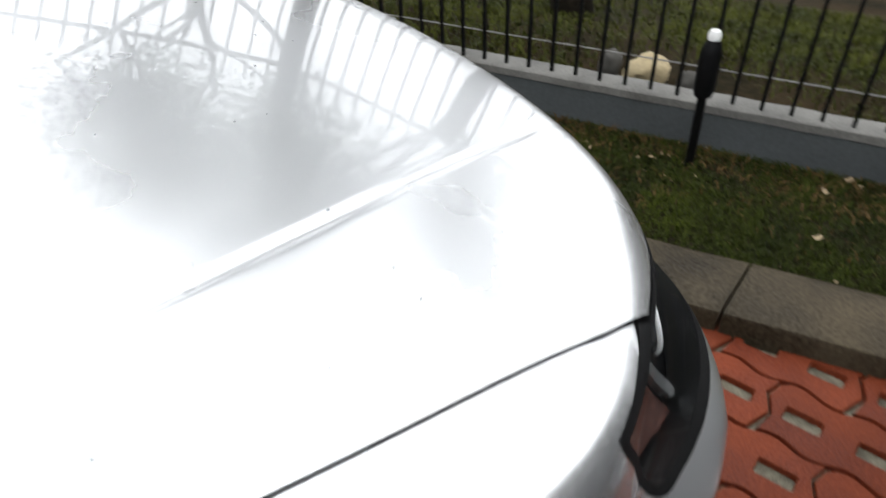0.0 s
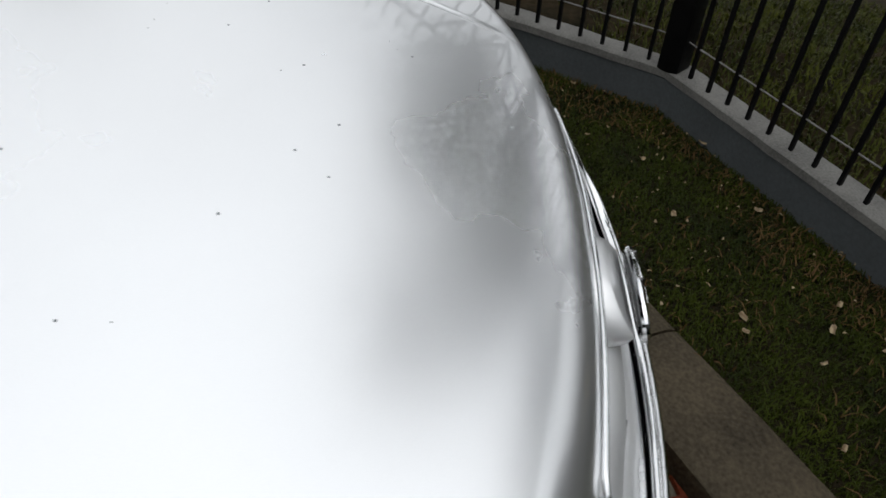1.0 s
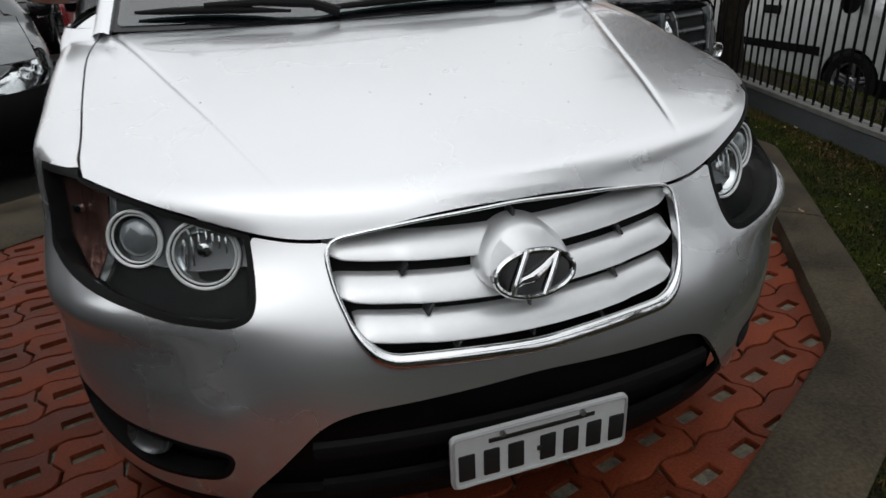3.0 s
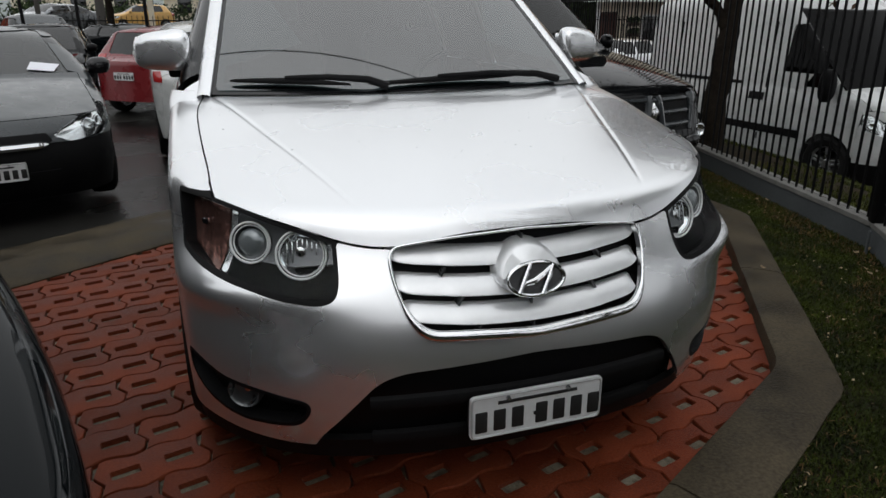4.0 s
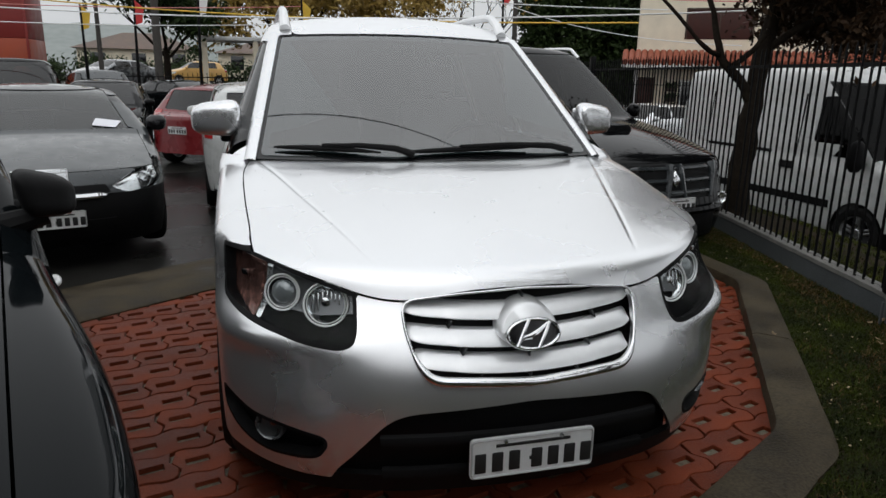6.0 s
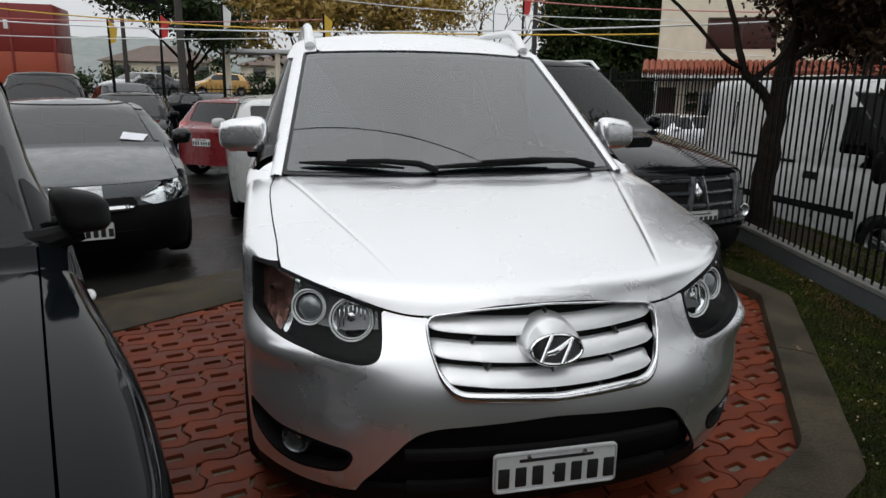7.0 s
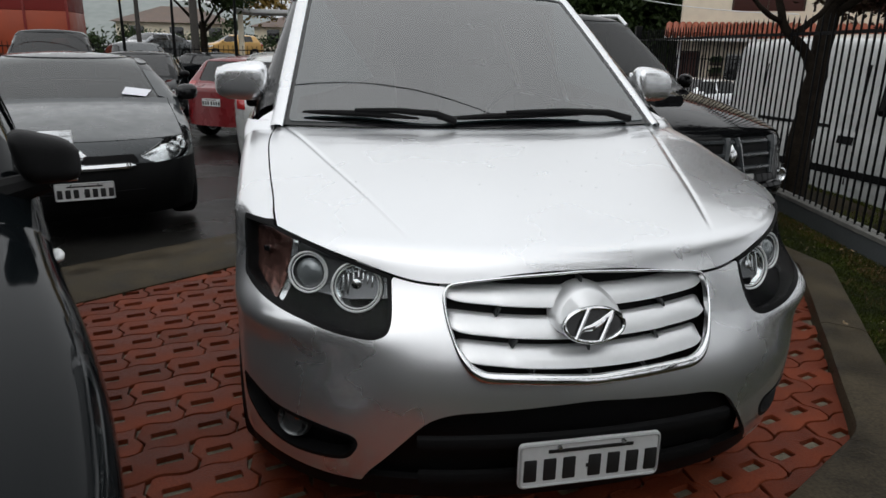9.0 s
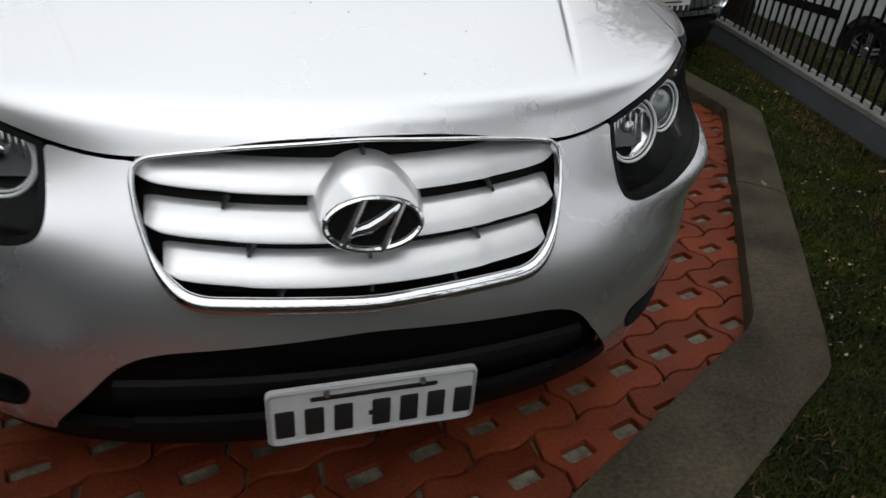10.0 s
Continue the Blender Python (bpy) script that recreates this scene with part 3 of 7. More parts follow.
def silver_suv():
    car = thing("parked_suv", "silver metallic SUV parked on red pavers beside the kerb", "car")
    s = SUV
    lamp_in, grille_in, intake_in, fog_in = poly_field([(a / 40, z) for a, z in HEADLAMP]), poly_field(GRILLE), poly_field(INTAKE), poly_field([(a / 40, z) for a, z in FOG])
    fx = np.linspace(0, 0.9, 40)
    o = np.stack([fx, fx * 0 + 1.2, EDGE(fx)], 1)
    fy = s.cast(o, np.stack([0 * fx, 0 * fx - 1.0, 0 * fx], 1))[:, 1]
    BONNET_FRONT = lambda q: np.interp(q, fx, fy)
    edge = lambda p: EDGE(np.abs(p[:, 0])) - p[:, 2] + 0.8 * (BONNET_FRONT(np.abs(p[:, 0])) - p[:, 1])
    lamp = lambda p: np.minimum(lamp_in(theta(p) / 40, p[:, 2]), np.where(np.abs(p[:, 0]) < 0.80, edge(p) - 0.009, 0.945 - p[:, 2]))
    fog = lambda p: fog_in(theta(p) / 40, p[:, 2])

    # front bumper skin
    def keep_bumper(p):
        f = np.minimum(-lamp(p) - 0.003, -grille_in(p[:, 0], p[:, 2]) - 0.002)
        f = np.minimum(f, np.minimum(-intake_in(p[:, 0], p[:, 2]), -fog(p)))
        f = np.minimum(f, np.minimum(edge(p) - 0.009, 0.640 - p[:, 1]))
        f = np.minimum(f, np.maximum(0.86 - p[:, 2], 0.796 - np.abs(p[:, 0])))
        return np.minimum(f, p[:, 2] - 0.275 - 0.05 * np.clip(p[:, 1] - 0.2, 0, 1))
    bumper = skin("front_bumper", sheet(s.ring, np.linspace(-62, 62, 240), np.linspace(0.24, 0.97, 114), keep_bumper, 0.02, 0, s), M_SILVER, car)
    # black lower grille, set back, with its lip
    def keep_lower(p):
        return np.minimum(intake_in(p[:, 0], p[:, 2]) + 0.02, p[:, 2] - 0.20)
    skin("lower_grille", sheet(s.ring, np.linspace(-34, 34, 90), np.linspace(0.19, 0.56, 40), keep_lower, 0, -0.045, s), M_BLACKPLASTIC, bumper, "black plastic lower grille")
    bm = bmesh.new()
    xs = np.linspace(-0.46, 0.46, 25)
    for z0, d in ((0.435, -0.012), (0.30, 0.0)):
        p = s.ring(np.degrees(np.arctan2(xs, 1.25)), z0 - 0.03 * np.abs(xs) ** 2)
        tube(bm, [tuple(q) for q in p + np.array([0, 0.02 + d, 0])], 0.022, 8, flat=0.7)
    part("intake_bar", bm, M_BLACKPLASTIC, bumper)
    def keep_skirt(p):
        return np.minimum(np.minimum(0.285 + 0.05 * np.clip(p[:, 1] - 0.2, 0, 1) - p[:, 2], p[:, 2] - 0.205), 0.64 - p[:, 1])
    skin("chin_skirt", sheet(s.ring, np.linspace(-62, 62, 100), np.linspace(0.19, 0.33, 16), keep_skirt, 0.02, -0.012, s), M_BLACKPLASTIC, bumper)
    # fog lamp pockets
    for side in (-1, 1):
        pocket = sheet(s.ring, np.linspace(25, 58, 60), np.linspace(0.29, 0.53, 36), lambda p: fog(p) + 0.012, 0, -0.05, s)
        pk = skin("fog_pocket", pocket, M_BLACKPLASTIC, bumper, "black fog lamp pocket", side < 0)
        skin("fog_rim", sheet(s.ring, np.linspace(25, 58, 120), np.linspace(0.28, 0.53, 90), lambda p: np.minimum(fog(p) + 0.003, 0.009 - fog(p)), 0.04, 0.0006, s), M_BLACKPLASTIC, pk, "", side < 0)
        c = s.ring([37.3], [0.410])[0]
        n = s.normals(c[None])[0]
        c = c - n * 0.035
        if side < 0:
            c, n = c * np.array([-1, 1, 1]), n * np.array([-1, 1, 1])
        m = Matrix.Translation(c) @ Vector(Vector(n) * 0.6 + Vector((0, -0.4, 0))).to_track_quat("Z", "Y").to_matrix().to_4x4()
        bm = bmesh.new()
        lathe(bm, [(0.050, -0.03), (0.050, 0.018), (0.046, 0.024), (0.041, 0.018), (0.036, -0.005), (0.0, -0.02)], m, 28)
        bowl = part("fog_lamp", bm, M_BEZEL, bumper, "round grey fog lamp with a bright bulb")
        bm = bmesh.new()
        lathe(bm, [(0.013, -0.014), (0.013, 0.004), (0.008, 0.010), (0.0, 0.012)], m @ Matrix.Translation((0.006, 0.006, 0)), 16)
        part("bulb_shield", bm, M_CHROME, bowl, "bright chrome bulb shield")
        bm = bmesh.new()
        lathe(bm, [(0.041, 0.018), (0.03, 0.026), (0.0, 0.030)], m, 28)
        part("fog_lens", bm, M_GLASSCLEAR, bowl)

    # bonnet
    us = np.concatenate([np.linspace(0, 0.57, 40), np.linspace(0.576, 0.624, 17), np.linspace(0.632, 1, 26)])
    xs = np.concatenate([-us[::-1], us[1:]])
    vs = np.concatenate([np.linspace(0, 0.10, 15)[:-1], np.linspace(0.10, 1, 60)])

    def bonnet(u, v):
        x = u * 0.79
        for _ in range(6):
            y0 = BONNET_FRONT(np.abs(x))
            y = y0 + (1.185 + 0.17 * x ** 2 - y0) * v
            rim = GAP_X(y) - 0.003
            fold = np.minimum(0.445 + (y - 0.25) * (0.742 - 0.445) / 0.93, rim - 0.02)
            x = np.sign(u) * np.where(np.abs(u) < 0.6, np.abs(u) / 0.6 * fold, fold + (np.abs(u) - 0.6) / 0.4 * (rim - fold))
        p = s.down(x, y, 0.5)
        p[:, 2] = np.minimum(p[:, 2], s.bonnet(x, y) + 0.001)
        return p
    skin("bonnet", sheet(bonnet, xs, vs, None, 0.018, 0, s), M_SILVER, car)

    # rain drops and specks lying on the bonnet
    rng = np.random.default_rng(31)
    bm = bmesh.new()
    at = bonnet(rng.uniform(-0.9, 0.9, 46), rng.uniform(0.05, 0.9, 46))
    for q, r in zip(at, rng.uniform(0.0009, 0.0024, 46)):
        bmesh.ops.create_icosphere(bm, subdivisions=1, radius=r, matrix=Matrix.Translation(q) @ Matrix.Diagonal((1.2, 1, 0.5, 1)))
    drops = part("rain_drops", bm, M_LENSBALL, car, "scattered rain drops")
    tagged(drops, kind="stuff")

    # wings, sides, roof
    def windscreen(p):
        ax, yy = np.abs(p[:, 0]), p[:, 1] - 0.25 * p[:, 0] ** 2
        return np.minimum(np.minimum(0.752 - (p[:, 2] - 1.16) * 0.262 - ax, yy - 1.145), np.minimum(1.985 - (p[:, 1] - 0.17 * p[:, 0] ** 2), p[:, 2] - 1.08))

    def window(p, y0, y1, lean=0.66):
        z = p[:, 2]
        return np.minimum(np.minimum(z - 1.135, 1.635 - z), np.minimum(p[:, 1] - y0 - (z - 1.135) * lean, y1 - p[:, 1]))

    windows = lambda p: np.maximum.reduce([window(p, 1.33, 2.52), window(p, 2.60, 3.40, 0.0), window(p, 3.50, 4.15, 0.0)])
    arches = lambda p: np.minimum(axle_gap(p, 0.96, 0.36, 0.405), axle_gap(p, 3.66, 0.36, 0.405))

    def keep_wing(p):
        ax = np.abs(p[:, 0])
        out = np.where(p[:, 1] < 1.36, np.where(p[:, 2] > 0.85, ax - GAP_X(p[:, 1]) - 0.002, 1), 1)
        f = np.minimum(np.minimum(out, p[:, 1] - np.where(p[:, 2] > 0.86, 0.425, 0.644)), np.minimum(1.43 - p[:, 1], arches(p)))
        f = np.minimum(f, np.minimum(-lamp(p) - 0.003, p[:, 2] - 0.30))
        return np.minimum(np.minimum(f, -windscreen(p) - 0.03), np.where(p[:, 1] > 1.22, 1.137 - p[:, 2], 1))
    rib = lambda y, a: s.rib(y, a, 0.55)
    for side in (-1, 1):
        skin("front_wing", sheet(rib, np.linspace(0.40, 1.44, 120), np.linspace(-24, 55, 90), keep_wing, 0.018, 0, s), M_SILVER, car, "", side < 0)
        for nm, y0, y1 in (("front_door", 1.436, 2.555), ("rear_door", 2.561, 3.47)):
            def keep_door(p):
                f = np.minimum(np.minimum(p[:, 1] - y0, y1 - p[:, 1]), np.minimum(p[:, 2] - 0.36, 1.135 - p[:, 2]))
                return np.minimum(f, arches(p))
            door = skin(nm, sheet(rib, np.linspace(y0 - 0.02, y1 + 0.02, 40), np.linspace(-20, 45, 40), keep_door, 0.015, 0, s), M_SILVER, car, "", side < 0)
            bm = bmesh.new()
            hy = y1 - 0.18
            p0, p1 = s.rib([hy - 0.1, hy + 0.1], [19, 19])
            n = s.normals(p0[None])[0]
            q = [p0 + n * 0.0, p0 + n * 0.03, p1 + n * 0.03, p1]
            tube(bm, [tuple(v * np.array([side, 1, 1])) for v in q], 0.014, 8)
            part("handle", bm, M_SILVER, door)
        def keep_quarter(p):
            f = np.minimum(np.minimum(p[:, 1] - 3.476, 4.45 - p[:, 1]), np.minimum(p[:, 2] - 0.36, 1.135 - p[:, 2]))
            return np.minimum(f, arches(p))
        skin("rear_quarter", sheet(rib, np.linspace(3.45, 4.47, 40), np.linspace(-20, 45, 40), keep_quarter, 0.015, 0, s), M_SILVER, car, "", side < 0)
        def keep_sill(p):
            return np.minimum(np.minimum(p[:, 1] - 1.30, 3.32 - p[:, 1]), np.minimum(0.355 - p[:, 2], p[:, 2] - 0.22))
        skin("sill", sheet(rib, np.linspace(1.28, 3.34, 20), np.linspace(-30, -8, 14), keep_sill, 0.02, 0, s), M_BLACKPLASTIC, car, "", side < 0)

        def keep_frame(p):
            f = np.minimum(np.minimum(p[:, 2] - 1.137, 4.45 - p[:, 1]), np.minimum(-windows(p), -windscreen(p) - 0.016))
            return np.minimum(f, np.minimum(np.abs(p[:, 0]) - 0.57 + (p[:, 2] > 1.9) * 9, p[:, 1] - 1.20))
        skin("window_frame", sheet(rib, np.linspace(1.19, 4.47, 140), np.linspace(20, 72, 70), keep_frame, 0.02, 0, s), M_SILVER, car, "", side < 0)
        skin("side_window", sheet(rib, np.linspace(1.40, 4.2, 60), np.linspace(28, 62, 30), lambda p: windows(p) + 0.008, 0, -0.012, s), M_SIDEGLASS, car, "tinted side glass", side < 0)

    def keep_roof(p):
        return np.minimum(np.minimum(-windscreen(p) - 0.016, 0.568 - np.abs(p[:, 0])), np.minimum(4.45 - p[:, 1], p[:, 2] - 1.60))
    skin("roof", sheet(rib, np.linspace(1.85, 4.46, 80), np.linspace(60, 120, 60), keep_roof, 0.015, 0, s), M_SILVER, car)

    def keep_tail(p):
        return p[:, 1] - 4.452
    skin("tailgate", sheet(s.aft, np.linspace(-0.93, 0.93, 60), np.linspace(0.30, 1.72, 60), keep_tail, 0.01, 0, s), M_SILVER, car)

    # windscreen with its black border
    glass = skin("windscreen", sheet(rib, np.linspace(1.10, 2.16, 70), np.linspace(35, 145, 90), windscreen, 0, -0.004, s), M_WINDSHIELD, car, "greenish tinted windscreen")
    border = lambda p: np.minimum(windscreen(p) + 0.017, np.maximum(0.026 - windscreen(p), 1.185 - p[:, 1] + 0.25 * p[:, 0] ** 2))
    skin("black_border", sheet(rib, np.linspace(1.08, 2.18, 130), np.linspace(33, 147, 170), border, 0, -0.008, s), M_BLACKGLOSS, glass)
    # silver pillars beside the glass
    for side in (-1, 1):
        rows = []
        bm = bmesh.new()
        for up in np.linspace(-0.05, 1.0, 28):
            x, z = 0.70, 1.2
            for _ in range(8):
                yy = 1.150 + 0.25 * x * x + up * 0.83
                z = float(s.cabin(np.array(x), np.array(yy)))
                x = 0.752 - (z - 1.16) * 0.262 + 0.014
            foot = Vector((x, yy, z))
            out, face = Vector((0.95, 0.30, 0)), Vector((0, -0.55, 0.83))
            sec = ((0.0, -0.012), (0.002, 0.004), (0.014, 0.011), (0.030, 0.012), (0.046, 0.006), (0.058, -0.010), (0.062, -0.030), (0.060, -0.048), (0.03, -0.05))
            q = [foot + out * a + face * b for a, b in sec]
            rows.append([bm.verts.new((v.x * side, v.y, v.z)) for v in q])
        for a, b in zip(rows, rows[1:]):
            for i in range(len(a) - 1):
                bm.faces.new((a[i], b[i], b[i + 1], a[i + 1])[::side])
        part("pillar", bm, M_SILVER, car, "silver windscreen pillar")
    # cowl and wipers
    bm = bmesh.new()
    grid = [[bm.verts.new((x, 1.17 + 0.17 * x * x + 0.13 * k, 1.112 + 0.012 * k - 0.01 * x * x)) for k in (0, 0.5, 1)] for x in np.linspace(-0.78, 0.78, 30)]
    for a, b in zip(grid, grid[1:]):
        for k in range(2):
            bm.faces.new((a[k], b[k], b[k + 1], a[k + 1]))
    part("cowl", bm, M_BLACKPLASTIC, car)
    def on_glass(x, up, off):
        """A point on the windscreen, that far up the glass from its foot and off its face."""
        yy = 1.150 + 0.25 * x * x + up * 0.83
        return (x, yy - off * 0.55, float(s.cabin(np.array(x), np.array(yy))) + off * 0.83)

    for x0, x1, up0, up1, foot in ((-0.70, -0.26, 0.030, 0.004, -0.12), (-0.19, 0.43, 0.004, 0.024, 0.66)):
        ts = np.linspace(0, 1, 13)
        way = [on_glass(x0 + (x1 - x0) * t, up0 + (up1 - up0) * t + 0.010 * math.sin(math.pi * t), 0.012) for t in ts]
        bm = bmesh.new()
        tube(bm, way, [0.004 + 0.008 * max(0.0, math.sin(math.pi * min(t * 1.05, 1))) ** 0.7 for t in ts], 8)
        wiper = part("wiper", bm, M_BLACKPLASTIC, car, "black wiper blade")
        mid = 0.45
        a0 = on_glass(x0 + (x1 - x0) * mid, up0 + (up1 - up0) * mid + 0.012, 0.026)
        xa = x0 + (x1 - x0) * mid
        bm = bmesh.new()
        tube(bm, [a0, on_glass(xa + (foot - xa) * 0.4, 0.026, 0.032), on_glass(xa + (foot - xa) * 0.8, 0.010, 0.030), on_glass(foot, -0.012, 0.012)], [0.008, 0.011, 0.014, 0.016], 8)
        part("arm", bm, M_BLACKPLASTIC, wiper)

    # upper grille
    frame2 = bend(GRILLE, 150)
    o = np.stack([frame2[:, 0], frame2[:, 0] * 0 + 1.2, frame2[:, 1]], 1)
    fp = s.cast(o, np.tile([0, -1.0, 0], (len(o), 1)))
    bm = bmesh.new()
    heavy = [0.0036 + 0.0012 * np.clip((0.84 - z) / 0.04, 0, 1) + 0.0108 * np.clip((0.70 - z) / 0.08, 0, 1) for z in frame2[:, 1]]
    tube(bm, [tuple(q + np.array([0, -0.004, h * 0.5])) for q, h in zip(fp, heavy)], heavy, 12, closed=True)
    grille = part("grille_frame", bm, M_CHROME, car, "chrome grille surround")
    back = sheet(lambda x, z: s.cast(np.stack([x, x * 0 + 1.2, z], 1), np.tile([0, -1.0, 0], (len(x), 1))) + np.array([0, 0.06, 0]),
                 np.linspace(-0.4, 0.4, 40), np.linspace(0.59, 0.87, 20), lambda p: grille_in(p[:, 0], p[:, 2]) + 0.006)
    skin("grille_backing", back, M_BLACKPLASTIC, grille)
    for k, (zc, w) in enumerate(((0.807, 0.373), (0.735, 0.365), (0.666, 0.342))):
        bm = bmesh.new()
        rows = []
        for t in np.linspace(-1, 1, 61):
            x = t * w
            z = zc - 0.022 * (1 - t * t) + 0.008
            y = float(s.cast(np.array([[x, 1.2, z]]), np.array([[0, -1.0, 0]]))[0, 1])
            cut = min(max((abs(t) - 0.80) / 0.20, 0), 1)
            tip = min(max((abs(t) - 0.92) / 0.08, 0), 1)
            hi, lo = 0.020 * (1 - 0.3 * tip ** 2), 0.022 * (1 - 0.22 * cut ** 2) * (1 - 0.35 * tip ** 2)
            step = 0.003 * min(max((abs(t) - 0.60) / 0.06, 0), 1)
            sec = [(0.062, hi + 0.003), (0.046 + step, hi + 0.003), (0.038 + step, hi), (0.018 + step, 0.001), (0.003 + step, -lo + 0.005), (0.002 + step, -lo + 0.002), (0.004 + step, -lo), (0.052, -lo + 0.003)]
            rows.append([bm.verts.new((x, y + dy + 0.004 + 0.008 * tip ** 2, z + dz)) for dy, dz in sec])
        for a, b in zip(rows, rows[1:]):
            for i in range(len(a) - 1):
                bm.faces.new((a[i], b[i], b[i + 1], a[i + 1]))
        bm.faces.new(rows[0])
        bm.faces.new(rows[-1][::-1])
        part("grille_slat", bm, M_SATIN, grille, "satin silver grille slat", sharp=28)
    for x, z in ((-0.235, 0.764), (-0.20, 0.692), (-0.155, 0.624), (0.235, 0.764), (0.20, 0.692), (0.155, 0.624), (0.0, 0.830), (0.0, 0.680), (0.0, 0.624)):
        y = float(s.cast(np.array([[x, 1.2, z]]), np.array([[0, -1.0, 0]]))[0, 1])
        bm = bmesh.new()
        box(bm, -0.003, 0, -0.013, 0.003, 0.04, 0.013, 0.0015, Matrix.Translation((x, y + 0.022, z)) @ Matrix.Rotation(radians(-30 * np.sign(x)), 4, "Y"))
        part("grille_rib", bm, M_BEZEL, grille)
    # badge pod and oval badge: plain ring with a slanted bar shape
    bm = bmesh.new()
    ey = 0.058
    rows = []
    for r, d in ((0.102, 0.055), (0.098, 0.028), (0.092, 0.008), (0.086, 0.0), (0.0, -0.001)):
        rows.append([bm.verts.new((r * 1.0 * math.cos(a), ey + d + (0.052 * max(0, math.sin(a)) * r / 0.1), 0.748 + r * (0.60 + 0.22 * max(0, math.sin(a))) * math.sin(a))) for a in np.linspace(0, 2 * math.pi, 40, endpoint=False)])
    for a, b in zip(rows, rows[1:]):
        for i in range(40):
            j = (i + 1) % 40
            if a[i] is not b[i]:
                bm.faces.new((a[i], a[j], b[j], b[i]))
    bmesh.ops.remove_doubles(bm, verts=bm.verts, dist=1e-5)
    part("badge_pod", bm, M_SATIN, grille, "silver badge mount")
    tilt = Matrix.Translation((0, ey - 0.012, 0.745)) @ Matrix.Rotation(radians(-16), 4, "X")
    bm = bmesh.new()
    lathe(bm, [(0, 0.004), (0.079, 0.004), (0.079, -0.004), (0, -0.004)], tilt @ Matrix.Rotation(radians(90), 4, "X") @ Matrix.Diagonal((1, 0.52, 1, 1)), 40)
    part("badge_field", bm, M_BLACKGLOSS, grille)
    bm = bmesh.new()
    tube(bm, [tuple(tilt @ Vector((0.082 * math.cos(a), -0.006, 0.044 * math.sin(a)))) for a in np.linspace(0, 2 * math.pi, 48, endpoint=False)], 0.006, 8, closed=True)
    part("badge_ring", bm, M_CHROME, grille, "oval chrome badge ring")
    bm = bmesh.new()
    tube(bm, [tuple(tilt @ Vector(q)) for q in ((-0.052, -0.009, -0.034), (-0.036, -0.010, 0.0), (-0.014, -0.009, 0.043))], 0.0065, 8)
    tube(bm, [tuple(tilt @ Vector(q)) for q in ((0.014, -0.009, -0.043), (0.036, -0.010, 0.0), (0.052, -0.009, 0.034))], 0.0065, 8)
    tube(bm, [tuple(tilt @ Vector(q)) for q in ((-0.044, -0.009, -0.020), (-0.030, -0.010, -0.010), (-0.008, -0.011, -0.006), (0.018, -0.010, 0.008), (0.046, -0.009, 0.030))], [0.003, 0.007, 0.0095, 0.0085, 0.004], 8)
    part("badge_emblem", bm, M_CHROME, grille, "slanted chrome bars")

    # headlamps
    for side in (-1, 1):
        flip = np.array([side, 1, 1])
        lens = skin("headlamp", sheet(s.ring, np.linspace(21, 56, 110), np.linspace(0.69, 0.97, 80), lambda p: lamp(p) - 0.002, 0.006, -0.001, s), M_GLASSCLEAR, car, "clear headlamp glass with dark surround", side < 0)
        seal = lambda p: np.minimum(lamp(p) + 0.0028, 0.0105 - lamp(p))
        skin("seal", sheet(s.ring, np.linspace(21, 56, 190), np.linspace(0.69, 0.97, 150), seal, 0.052, 0.0005, s), M_BLACKPLASTIC, lens, "", side < 0)
        skin("housing", sheet(s.ring, np.linspace(21, 56, 60), np.linspace(0.69, 0.97, 44), lambda p: lamp(p) + 0.004, 0, -0.055, s), M_DARKLAMP, lens, "smoked grey lamp housing", side < 0)
        bezel = sheet(s.ring, np.linspace(22, 44, 70), np.linspace(0.76, 0.97, 66), lambda p: np.minimum(np.minimum(lamp(p) - 0.007, p[:, 2] - 0.800 - 0.0012 * np.abs(theta(p) - 30)), (41.0 - theta(p)) / 40), 0.01, -0.043, s)
        skin("bezel", bezel, M_BEZEL, lens, "grey satin lamp bezel", side < 0)
        for ang, z, r in ((36.5, 0.840, 0.055), (29.1, 0.824, 0.066)):
            c = s.ring([ang], [z])[0]
            n = s.normals(c[None])[0]
            n = np.array([n[0] * 0.55, n[1], n[2] * 0.4])
            n = n / np.linalg.norm(n)
            c = (c - s.normals(c[None])[0] * 0.030) * flip
            n = n * flip
            m = Matrix.Translation(c) @ Vector(n).to_track_quat("Z", "Y").to_matrix().to_4x4()
            for q in (r, r - 0.0075):
                bm = bmesh.new()
                tube(bm, [tuple(m @ Vector((q * math.cos(a), q * math.sin(a), 0.006 if q == r else 0.002))) for a in np.linspace(0, 2 * math.pi, 56, endpoint=False)], 0.0034 if q == r else 0.0022, 8, closed=True)
                part("lamp_ring", bm, M_RINGWHITE, lens, "bright lamp ring")
            bm = bmesh.new()
            lathe(bm, [(r + 0.001, 0.004), (r + 0.001, -0.03), (r - 0.002, -0.03), (r - 0.0075, 0.0), (r * 0.80, -0.012), (r * 0.55, -0.024), (r * 0.2, -0.030), (0, -0.030)], m, 48)
            part("reflector", bm, M_REFLECTOR if ang < 30 else M_BEZEL, lens)
            bm = bmesh.new()
